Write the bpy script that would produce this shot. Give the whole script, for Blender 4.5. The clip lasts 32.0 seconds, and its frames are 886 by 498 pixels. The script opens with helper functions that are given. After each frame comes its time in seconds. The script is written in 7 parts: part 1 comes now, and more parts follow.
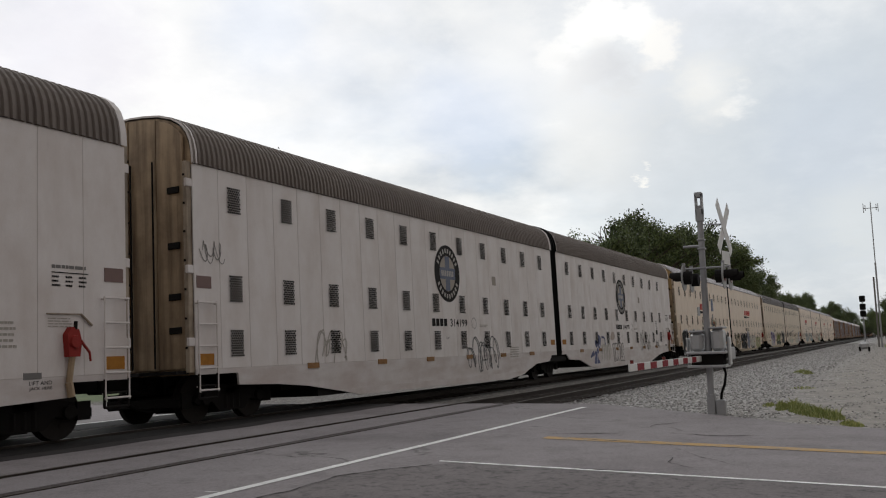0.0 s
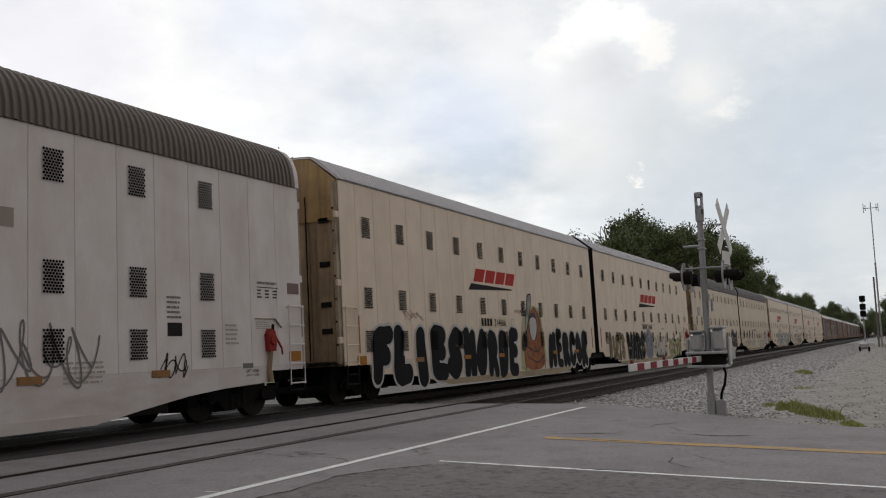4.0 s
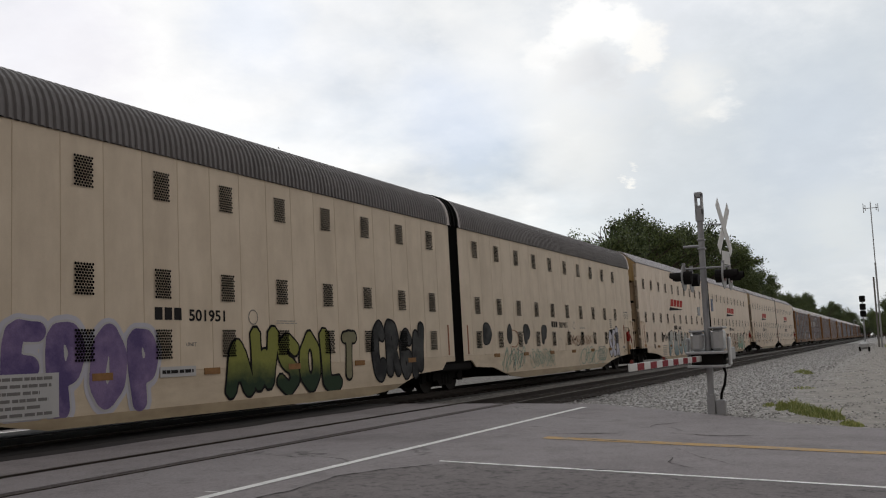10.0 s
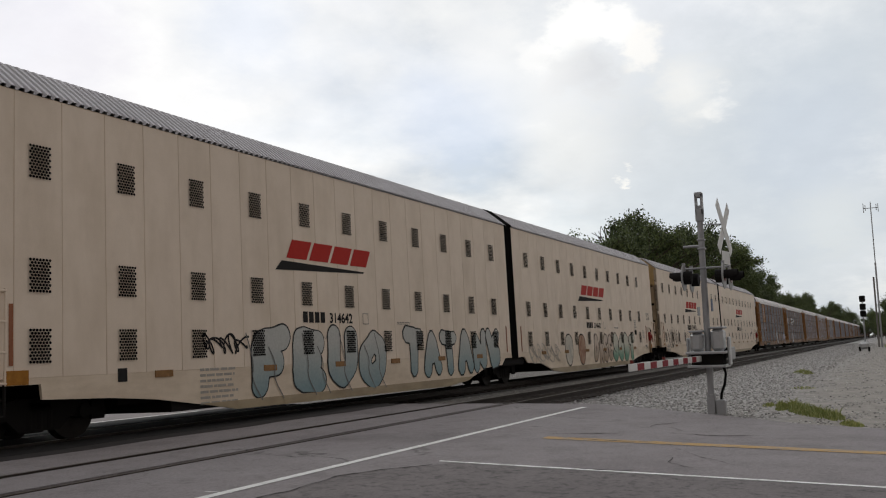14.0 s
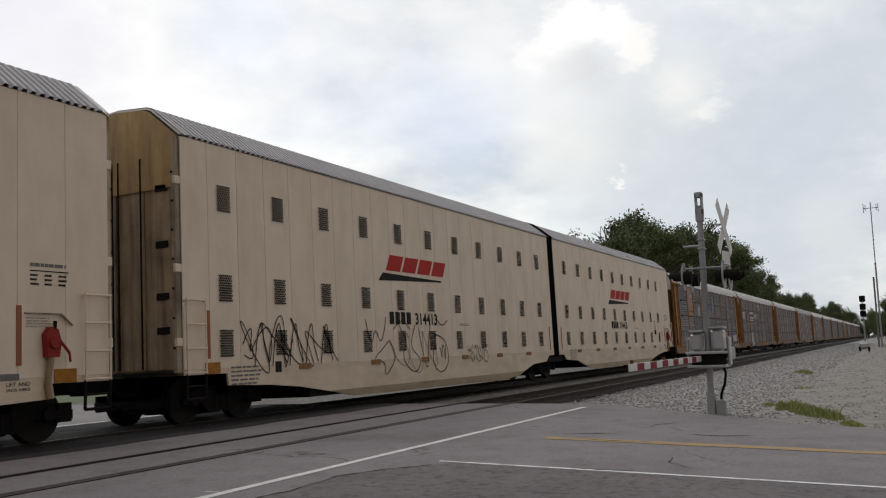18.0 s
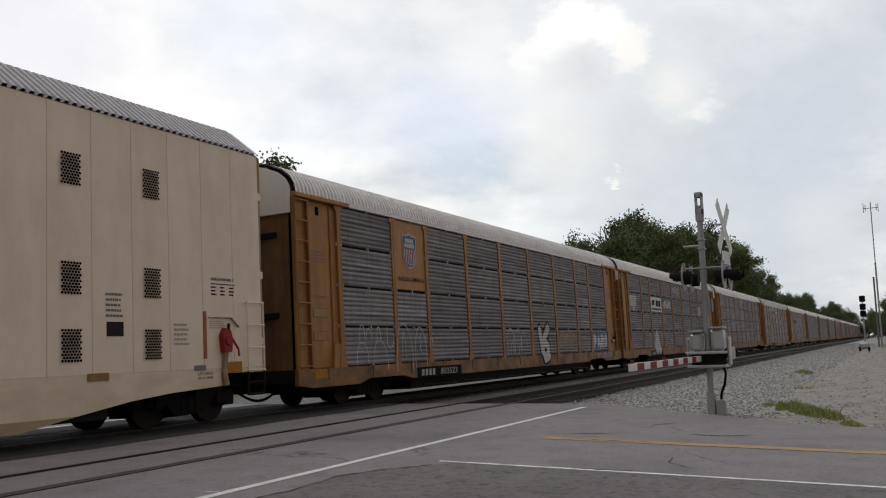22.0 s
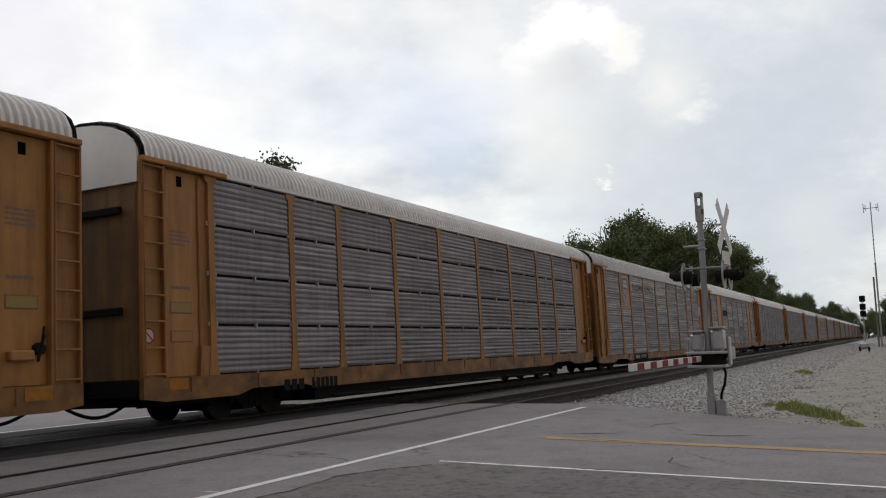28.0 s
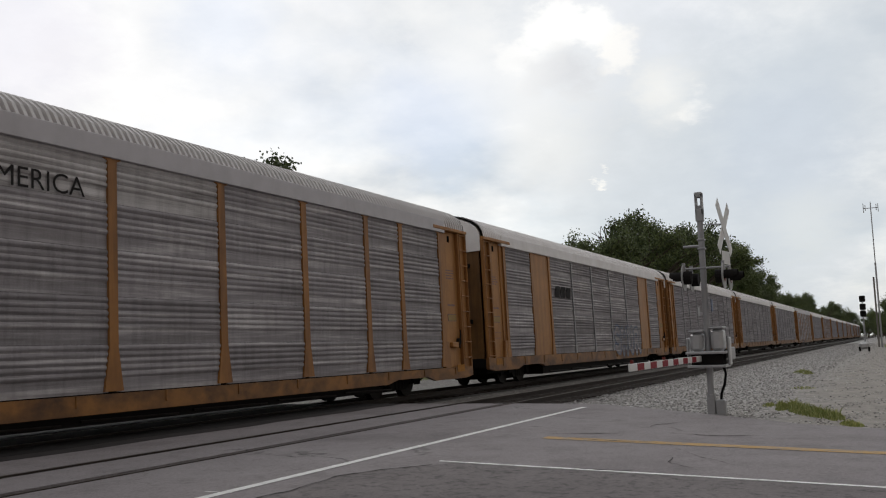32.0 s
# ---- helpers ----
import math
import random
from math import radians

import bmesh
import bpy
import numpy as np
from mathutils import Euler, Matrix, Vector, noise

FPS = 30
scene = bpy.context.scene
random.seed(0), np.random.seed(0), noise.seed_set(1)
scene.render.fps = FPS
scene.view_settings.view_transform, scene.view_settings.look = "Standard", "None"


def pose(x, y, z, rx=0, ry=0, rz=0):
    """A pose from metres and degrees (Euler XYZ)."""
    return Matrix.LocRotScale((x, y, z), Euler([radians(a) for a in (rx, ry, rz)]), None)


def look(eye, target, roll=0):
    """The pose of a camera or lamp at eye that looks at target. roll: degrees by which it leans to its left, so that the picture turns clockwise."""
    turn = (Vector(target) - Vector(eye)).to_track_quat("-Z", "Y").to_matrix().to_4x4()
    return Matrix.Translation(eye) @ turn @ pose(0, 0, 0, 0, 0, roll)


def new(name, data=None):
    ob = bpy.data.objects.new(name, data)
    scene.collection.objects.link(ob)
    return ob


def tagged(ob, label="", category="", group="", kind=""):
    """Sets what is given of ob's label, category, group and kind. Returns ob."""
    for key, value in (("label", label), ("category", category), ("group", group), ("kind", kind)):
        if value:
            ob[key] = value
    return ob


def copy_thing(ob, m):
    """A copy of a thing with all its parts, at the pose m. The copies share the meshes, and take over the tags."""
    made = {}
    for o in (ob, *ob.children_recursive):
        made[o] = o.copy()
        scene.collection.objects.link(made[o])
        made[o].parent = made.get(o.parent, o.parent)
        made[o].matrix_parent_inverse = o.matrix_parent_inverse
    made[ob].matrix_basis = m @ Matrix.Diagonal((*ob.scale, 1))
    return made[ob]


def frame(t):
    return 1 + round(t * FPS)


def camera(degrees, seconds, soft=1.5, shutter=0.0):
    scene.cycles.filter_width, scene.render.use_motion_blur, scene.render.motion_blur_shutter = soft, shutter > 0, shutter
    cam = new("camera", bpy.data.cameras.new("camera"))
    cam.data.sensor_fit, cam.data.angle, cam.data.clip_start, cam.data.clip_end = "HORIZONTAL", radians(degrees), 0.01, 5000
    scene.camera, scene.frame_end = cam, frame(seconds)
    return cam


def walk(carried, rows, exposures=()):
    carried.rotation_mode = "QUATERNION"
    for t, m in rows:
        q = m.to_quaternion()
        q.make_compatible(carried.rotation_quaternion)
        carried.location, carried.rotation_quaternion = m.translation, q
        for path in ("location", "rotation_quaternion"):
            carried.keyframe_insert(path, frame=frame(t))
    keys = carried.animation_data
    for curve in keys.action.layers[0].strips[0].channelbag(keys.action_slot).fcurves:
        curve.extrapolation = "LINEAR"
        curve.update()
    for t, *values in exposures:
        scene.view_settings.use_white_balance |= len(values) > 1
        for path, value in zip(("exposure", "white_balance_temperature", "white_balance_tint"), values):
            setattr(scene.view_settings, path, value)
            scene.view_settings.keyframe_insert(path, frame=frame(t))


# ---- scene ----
cam = camera(51.83, 32.0, soft=1.15)
EYE = Vector((0.0, 0.0, 1.326))
VIEW = look(EYE, EYE + Vector((0.89449, 0.43366, 0.10874)), -1.9235)
walk(cam, [(0.0, VIEW), (32.0, VIEW)])

# ---- light ----
SUN_ELEVATION, SUN_AZIMUTH = 42.0, 62.0   # degrees above the horizon, and from +x towards +y
world = bpy.data.worlds.new("world")
scene.world = world
world.use_nodes = True
wn, wl = world.node_tree.nodes, world.node_tree.links
sky = wn.new("ShaderNodeTexSky")
sky.sky_type = "NISHITA"
sky.sun_disc = False
sky.sun_elevation = radians(SUN_ELEVATION)
sky.sun_rotation = radians(90 - SUN_AZIMUTH)
wl.new(sky.outputs["Color"], wn["Background"].inputs["Color"])
wn["Background"].inputs["Strength"].default_value = 0.12

sun = new("sun", bpy.data.lights.new("sun", "SUN"))
sun.data.energy, sun.data.angle, sun.data.color = 4.5, radians(14), (1.0, 0.96, 0.9)
_a, _e = radians(SUN_AZIMUTH), radians(SUN_ELEVATION)
sun.matrix_world = look((0, 0, 60), Vector((0, 0, 60)) - Vector((math.cos(_a) * math.cos(_e), math.sin(_a) * math.cos(_e), math.sin(_e))))
scene.view_settings.exposure = 0.0

# ---- materials ----
def nodes_of(name):
    m = bpy.data.materials.new(name)
    m.use_nodes = True
    return m, m.node_tree.nodes, m.node_tree.links, m.node_tree.nodes["Principled BSDF"]


def coords(n, l, scale=(1, 1, 1), shuffle=True):
    """Object coordinates, shifted at random from object to object."""
    tc, mp = n.new("ShaderNodeTexCoord"), n.new("ShaderNodeMapping")
    l.new(tc.outputs["Object"], mp.inputs["Vector"])
    mp.inputs["Scale"].default_value = scale
    if shuffle:
        oi, mu = n.new("ShaderNodeObjectInfo"), n.new("ShaderNodeMath")
        mu.operation = "MULTIPLY"
        mu.inputs[1].default_value = 57.0
        l.new(oi.outputs["Random"], mu.inputs[0])
        l.new(mu.outputs[0], mp.inputs["Location"])
    return mp.outputs["Vector"]


def noise_tex(n, l, vec, scale, detail=4.0, rough=0.6):
    t = n.new("ShaderNodeTexNoise")
    t.inputs["Scale"].default_value, t.inputs["Detail"].default_value, t.inputs["Roughness"].default_value = scale, detail, rough
    l.new(vec, t.inputs["Vector"])
    return t.outputs["Fac"]


def ramp(n, l, fac, stops):
    r = n.new("ShaderNodeValToRGB")
    el = r.color_ramp.elements
    while len(el) < len(stops):
        el.new(0.5)
    for e, (p, c) in zip(el, stops):
        e.position = p
        e.color = (*c, 1) if len(c) == 3 else c
    l.new(fac, r.inputs["Fac"])
    return r.outputs["Color"]


def mix(n, l, kind, fac, a, b):
    m = n.new("ShaderNodeMix")
    m.data_type, m.blend_type = "RGBA", kind
    for k, v in ((0, fac), (6, a), (7, b)):
        if isinstance(v, (int, float)):
            m.inputs[k].default_value = v
        elif isinstance(v, tuple):
            m.inputs[k].default_value = (*v, 1)
        else:
            l.new(v, m.inputs[k])
    return m.outputs[2]


def bump(n, l, bsdf, height, strength, distance=0.01):
    b = n.new("ShaderNodeBump")
    b.inputs["Strength"].default_value, b.inputs["Distance"].default_value = strength, distance
    l.new(height, b.inputs["Height"])
    l.new(b.outputs["Normal"], bsdf.inputs["Normal"])


def g3(v):
    return (v, v, v)


def paint(name, colour, dirt, amount=0.35, rough=0.55, metal=0.0, streak=(1.6, 1.6, 0.45), tone=0.035, shuffle=True, shine=0.3):
    """Weathered paint: vertical streaks of dirt, fine grain and a slightly different tone for each piece."""
    m, n, l, p = nodes_of(name)
    v = coords(n, l, streak, shuffle)
    fine = coords(n, l, (1, 1, 1), shuffle)
    f1 = ramp(n, l, noise_tex(n, l, v, 1.0, 5.0), [(0.42, g3(0)), (0.75, g3(1))])
    f2 = ramp(n, l, noise_tex(n, l, fine, 1.3, 6.0, 0.65), [(0.4, g3(0)), (0.7, g3(1))])
    c = mix(n, l, "MIX", mix(n, l, "MULTIPLY", 1.0, f1, g3(amount)), colour, dirt)
    c = mix(n, l, "MIX", mix(n, l, "MULTIPLY", 1.0, f2, g3(amount * 0.6)), c, dirt)
    oi = n.new("ShaderNodeObjectInfo")
    t = ramp(n, l, oi.outputs["Random"], [(0.0, g3(1 - tone)), (1.0, g3(1.0))])
    c = mix(n, l, "MULTIPLY", 1.0, c, t)
    grain = noise_tex(n, l, fine, 60.0, 2.0)
    c = mix(n, l, "MULTIPLY", 1.0, c, ramp(n, l, grain, [(0.2, g3(0.93)), (0.8, g3(1.0))]))
    l.new(c, p.inputs["Base Color"])
    p.inputs["Roughness"].default_value, p.inputs["Metallic"].default_value = rough, metal
    p.inputs["Specular IOR Level"].default_value = shine
    wave = n.new("ShaderNodeMath")
    wave.operation = "MULTIPLY_ADD"
    wave.inputs[1].default_value = 5.0
    l.new(noise_tex(n, l, fine, 1.1, 1.0), wave.inputs[0])
    l.new(grain, wave.inputs[2])
    bump(n, l, p, wave.outputs[0], 0.25, 0.006)
    return m


def plain(name, colour, rough=0.6, metal=0.0, grain=0.12, scale=9.0, shine=0.5):
    m, n, l, p = nodes_of(name)
    f = noise_tex(n, l, coords(n, l), scale, 5.0)
    c = mix(n, l, "MULTIPLY", 1.0, colour, ramp(n, l, f, [(0.25, g3(1 - grain)), (0.75, g3(1.0))]))
    l.new(c, p.inputs["Base Color"])
    p.inputs["Roughness"].default_value, p.inputs["Metallic"].default_value = rough, metal
    p.inputs["Specular IOR Level"].default_value = shine
    bump(n, l, p, f, 0.1, 0.005)
    return m


def spray(name, a, b, scale):
    """Spray paint that fades between two tones."""
    m, n, l, p = nodes_of(name)
    v = coords(n, l)
    c = ramp(n, l, noise_tex(n, l, v, scale, 4.0, 0.6), [(0.36, a), (0.62, b)])
    c = mix(n, l, "MULTIPLY", 1.0, c, ramp(n, l, noise_tex(n, l, v, 40.0, 2.0), [(0.3, g3(0.85)), (0.7, g3(1.05))]))
    l.new(c, p.inputs["Base Color"])
    p.inputs["Roughness"].default_value = 0.7
    p.inputs["Specular IOR Level"].default_value = 0.25
    return m


def fade_spray(name, low, high, z0, z1, grain=0.2):
    """Spray paint that was blended from one colour at the foot of the letters to another at their top."""
    m, n, l, p = nodes_of(name)
    v = coords(n, l, (1, 1, 1), False)
    xyz, add, rng = n.new("ShaderNodeSeparateXYZ"), n.new("ShaderNodeMath"), n.new("ShaderNodeMapRange")
    l.new(v, xyz.inputs[0])
    add.operation = "MULTIPLY_ADD"
    add.inputs[1].default_value = 0.5
    l.new(noise_tex(n, l, v, 2.4, 5.0), add.inputs[0])
    l.new(xyz.outputs["Z"], add.inputs[2])
    rng.inputs["From Min"].default_value, rng.inputs["From Max"].default_value = z0 + 0.25, z1 + 0.25
    l.new(add.outputs[0], rng.inputs["Value"])
    c = mix(n, l, "MIX", rng.outputs[0], low, high)
    c = mix(n, l, "MULTIPLY", 1.0, c, ramp(n, l, noise_tex(n, l, v, 14.0, 5.0, 0.7), [(0.3, g3(1 - grain)), (0.7, g3(1.0))]))
    l.new(c, p.inputs["Base Color"])
    p.inputs["Roughness"].default_value = 0.7
    p.inputs["Specular IOR Level"].default_value = 0.25
    return m


def weathered_sheet(name, pale, dull, dark, across=(0.35, 3.0, 15.0), patchy=0.7, tone=0.2, rough=0.8, metal=0.0):
    """Bare zinc sheet: narrow bright and dull bands along the ribs, broad grey blotches, dark runs of grime."""
    m, n, l, p = nodes_of(name)
    fine = coords(n, l)
    band = noise_tex(n, l, coords(n, l, across), 1.0, 4.0, 0.7)
    c = ramp(n, l, band, [(0.36, dark), (0.5, dull), (0.66, pale)])
    blotch = ramp(n, l, noise_tex(n, l, coords(n, l, (0.9, 1, 1.3)), 1.0, 5.0, 0.62), [(0.4, g3(0)), (0.62, g3(1))])
    c = mix(n, l, "MIX", mix(n, l, "MULTIPLY", 1.0, blotch, g3(patchy)), c, dull)
    runs = ramp(n, l, noise_tex(n, l, coords(n, l, (7.0, 3.0, 0.7)), 1.0, 5.0, 0.65), [(0.42, g3(1.0)), (0.7, g3(0.78))])
    c = mix(n, l, "MULTIPLY", 1.0, c, runs)
    oi = n.new("ShaderNodeObjectInfo")
    c = mix(n, l, "MULTIPLY", 1.0, c, ramp(n, l, oi.outputs["Random"], [(0.0, g3(1 - tone)), (1.0, g3(1.0))]))
    grain = noise_tex(n, l, fine, 45.0, 3.0)
    c = mix(n, l, "MULTIPLY", 1.0, c, ramp(n, l, grain, [(0.25, g3(0.85)), (0.75, g3(1.05))]))
    l.new(c, p.inputs["Base Color"])
    p.inputs["Roughness"].default_value, p.inputs["Metallic"].default_value = rough, metal
    p.inputs["Specular IOR Level"].default_value = 0.12
    bump(n, l, p, noise_tex(n, l, coords(n, l, (0.5, 1, 6)), 2.0, 3.0), 0.3, 0.01)
    return m


M = {}
M["white_paint"] = paint("white_paint", (0.74, 0.70, 0.69), (0.44, 0.35, 0.30), 0.36)
M["white_skirt"] = paint("white_skirt", (0.66, 0.62, 0.61), (0.40, 0.30, 0.26), 0.5, streak=(0.8, 3, 3))
M["cream_paint"] = paint("cream_paint", (0.825, 0.695, 0.57), (0.50, 0.39, 0.27), 0.32)
M["cream_skirt"] = paint("cream_skirt", (0.78, 0.65, 0.51), (0.42, 0.31, 0.20), 0.45, streak=(0.8, 3, 3))
M["sand_paint"] = paint("sand_paint", (0.74, 0.625, 0.485), (0.42, 0.33, 0.23), 0.36)
M["sand_skirt"] = paint("sand_skirt", (0.70, 0.585, 0.44), (0.38, 0.28, 0.18), 0.45, streak=(0.8, 3, 3))
M["sill_dark_tan"] = paint("sill_dark_tan", (0.42, 0.33, 0.21), (0.19, 0.135, 0.085), 0.7, streak=(0.6, 3, 3))
M["brown_roof"] = paint("brown_roof", (0.19, 0.16, 0.142), (0.12, 0.10, 0.09), 0.5, rough=0.65, streak=(2, 1, 1), tone=0.02)
M["slate_roof"] = paint("slate_roof", (0.195, 0.183, 0.183), (0.12, 0.113, 0.113), 0.5, rough=0.6, streak=(2, 1, 1), tone=0.02)
M["grey_roof"] = paint("grey_roof", (0.50, 0.48, 0.50), (0.33, 0.31, 0.32), 0.4, rough=0.5, metal=0.2, streak=(2, 1, 1), tone=0.02)
M["white_roof"] = paint("white_roof", (0.84, 0.82, 0.82), (0.58, 0.54, 0.52), 0.4, rough=0.5, streak=(2, 1, 1), tone=0.03)
M["pale_roof"] = paint("pale_roof", (0.60, 0.58, 0.58), (0.42, 0.39, 0.38), 0.4, rough=0.5, streak=(2, 1, 1), tone=0.03)
M["ochre_paint"] = paint("ochre_paint", (0.38, 0.175, 0.05), (0.12, 0.055, 0.026), 0.75, streak=(4, 4, 0.4))
M["tan_paint"] = paint("tan_paint", (0.43, 0.205, 0.06), (0.18, 0.08, 0.03), 0.7, streak=(4, 4, 0.4))
M["ochre_sill"] = paint("ochre_sill", (0.31, 0.14, 0.038), (0.055, 0.032, 0.022), 1.0, streak=(1.4, 3, 2))
M["galvanised"] = weathered_sheet("galvanised", (0.45, 0.43, 0.45), (0.28, 0.265, 0.28), (0.14, 0.13, 0.135))
M["galvanised_old"] = weathered_sheet("galvanised_old", (0.66, 0.635, 0.64), (0.36, 0.34, 0.355), (0.25, 0.235, 0.24), (0.25, 3, 7.0), 0.55)
M["galvanised_bright"] = weathered_sheet("galvanised_bright", (0.70, 0.68, 0.68), (0.50, 0.48, 0.48), (0.24, 0.225, 0.22), (0.3, 3, 8.5), 0.5, 0.12)
M["galvanised_pale"] = weathered_sheet("galvanised_pale", (0.50, 0.475, 0.50), (0.335, 0.315, 0.335), (0.175, 0.16, 0.168))
M["end_ochre"] = paint("end_ochre", (0.50, 0.34, 0.15), (0.16, 0.095, 0.05), 0.8, streak=(4, 4, 0.4))
M["end_steel"] = paint("end_steel", (0.46, 0.34, 0.22), (0.09, 0.055, 0.035), 0.85, streak=(5, 5, 0.35))
# tan with the ends' shading put into a darker base, grime streaks over it
M["end_tan_shaded"] = paint("end_tan_shaded", (0.24, 0.125, 0.042), (0.08, 0.042, 0.022), 0.9, streak=(4, 4, 0.4))
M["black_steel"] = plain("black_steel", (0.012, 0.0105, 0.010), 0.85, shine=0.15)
M["rubber"] = plain("rubber", (0.007, 0.0065, 0.0065), 0.9, shine=0.12)
M["hole"] = plain("hole", (0.004, 0.004, 0.004), 0.95, shine=0.05)
M["wheel_steel"] = plain("wheel_steel", (0.02, 0.016, 0.014), 0.7, 0.2, shine=0.2)
M["notice_tan"] = plain("notice_tan", (0.30, 0.19, 0.05), 0.6)
M["orange_tape"] = plain("orange_tape", (0.44, 0.19, 0.03), 0.6, grain=0.4, shine=0.15)
M["tape_dull"] = plain("tape_dull", (0.33, 0.175, 0.07), 0.6, grain=0.4, shine=0.15)
M["rust_mark"] = plain("rust_mark", (0.30, 0.10, 0.04), 0.7)
M["brown_mark"] = plain("brown_mark", (0.17, 0.10, 0.09), 0.6)
M["red_paint"] = plain("red_paint", (0.46, 0.022, 0.014), 0.6, shine=0.12)
M["brake_red"] = plain("brake_red", (0.28, 0.03, 0.025), 0.6, shine=0.15)
M["ink"] = plain("ink", (0.022, 0.02, 0.02), 0.8, shine=0.15)
M["grey_ink"] = plain("grey_ink", (0.16, 0.15, 0.145), 0.6)
M["faint_ink"] = plain("faint_ink", (0.38, 0.35, 0.31), 0.7)
M["faint_rust"] = plain("faint_rust", (0.42, 0.27, 0.18), 0.7)
M["deep_blue"] = plain("deep_blue", (0.02, 0.035, 0.15), 0.5)
M["chrome_white"] = plain("chrome_white", (0.6, 0.6, 0.6), 0.5)
M["spray_black"] = plain("spray_black", (0.010, 0.009, 0.010), 0.8, scale=3, shine=0.15)
M["spray_white"] = plain("spray_white", (0.5, 0.49, 0.49), 0.6, scale=3)
M["spray_purple"] = spray("spray_purple", (0.24, 0.17, 0.32), (0.10, 0.07, 0.19), 1.6)
M["spray_lilac"] = plain("spray_lilac", (0.52, 0.51, 0.58), 0.6, scale=3)
M["spray_green"] = fade_spray("spray_green", (0.02, 0.045, 0.02), (0.26, 0.27, 0.06), 0.3, 0.75)
M["spray_lime"] = spray("spray_lime", (0.36, 0.40, 0.15), (0.52, 0.46, 0.30), 1.8)
M["spray_orange"] = spray("spray_orange", (0.42, 0.15, 0.055), (0.22, 0.07, 0.03), 1.6)
M["spray_navy"] = plain("spray_navy", (0.05, 0.06, 0.19), 0.55, grain=0.3, scale=2)
M["spray_mint"] = plain("spray_mint", (0.22, 0.36, 0.28), 0.55, grain=0.3, scale=2)
M["mint_fade"] = fade_spray("mint_fade", (0.17, 0.34, 0.24), (0.62, 0.60, 0.50), 0.25, 0.85)
M["teal_fade"] = fade_spray("teal_fade", (0.24, 0.34, 0.36), (0.52, 0.52, 0.49), 0.1, 1.1)
M["beige_fade"] = fade_spray("beige_fade", (0.42, 0.31, 0.22), (0.66, 0.54, 0.45), 0.2, 0.9)
M["blue_back"] = spray("blue_back", (0.07, 0.12, 0.26), (0.16, 0.2, 0.3), 3.0)
M["spray_ash"] = spray("spray_ash", (0.42, 0.39, 0.34), (0.17, 0.19, 0.20), 1.7)
M["spray_char"] = spray("spray_char", (0.06, 0.06, 0.06), (0.012, 0.012, 0.014), 2.0)
M["spray_moss"] = spray("spray_moss", (0.34, 0.27, 0.13), (0.05, 0.045, 0.03), 2.4)
M["oval_rust"] = spray("oval_rust", (0.46, 0.30, 0.21), (0.30, 0.15, 0.09), 3.0)
M["stain_green"] = plain("stain_green", (0.42, 0.42, 0.33), 0.7)
M["spray_stone"] = spray("spray_stone", (0.33, 0.34, 0.39), (0.17, 0.18, 0.23), 2.6)
M["spray_pale"] = spray("spray_pale", (0.66, 0.60, 0.50), (0.48, 0.45, 0.40), 2.0)
M["spray_dusk"] = spray("spray_dusk", (0.13, 0.16, 0.24), (0.2, 0.22, 0.27), 2.0)
M["stripe_red"] = plain("stripe_red", (0.24, 0.012, 0.022), 0.6, shine=0.12)
M["spray_pink"] = plain("spray_pink", (0.45, 0.36, 0.31), 0.6, grain=0.25, scale=2)
M["spray_olive"] = plain("spray_olive", (0.22, 0.2, 0.1), 0.6, grain=0.4, scale=2)
M["spray_grey"] = plain("spray_grey", (0.075, 0.078, 0.085), 0.6, grain=0.4, scale=2)
M["galv_pole"] = plain("galv_pole", (0.34, 0.34, 0.35), 0.5, 0.4)
M["alum_box"] = plain("alum_box", (0.45, 0.45, 0.46), 0.4, 0.6)
M["sign_white"] = plain("sign_white", (0.66, 0.66, 0.65), 0.5)
M["rail_steel"] = paint("rail_steel", (0.045, 0.034, 0.028), (0.02, 0.016, 0.014), 0.6, rough=0.7, metal=0.2, shuffle=False)
M["rail_head"] = plain("rail_head", (0.075, 0.062, 0.055), 0.5, 0.5)
M["tie_wood"] = paint("tie_wood", (0.045, 0.034, 0.028), (0.024, 0.019, 0.017), 0.6, rough=0.85, streak=(8, 1, 8), tone=0.4)
M["line_white"] = plain("line_white", (0.84, 0.84, 0.82), 0.6, grain=0.3, scale=5)
M["bark"] = plain("bark", (0.09, 0.07, 0.05), 0.9, grain=0.5)
M["lens_red"] = plain("lens_red", (0.16, 0.02, 0.015), 0.3)


def worn_line(name, colour, under, keep):
    m, n, l, p = nodes_of(name)
    v = coords(n, l, (1, 1, 1), False)
    f = ramp(n, l, noise_tex(n, l, v, 4.0, 8.0, 0.75), [(keep - 0.08, g3(1)), (keep + 0.08, g3(0))])
    l.new(mix(n, l, "MIX", f, colour, under), p.inputs["Base Color"])
    p.inputs["Roughness"].default_value = 0.75
    return m


M["line_worn"] = worn_line("line_worn", (0.2, 0.19, 0.185), (0.82, 0.82, 0.80), 0.6)
M["line_yellow"] = worn_line("line_yellow", (0.2, 0.18, 0.16), (0.42, 0.26, 0.09), 0.55)


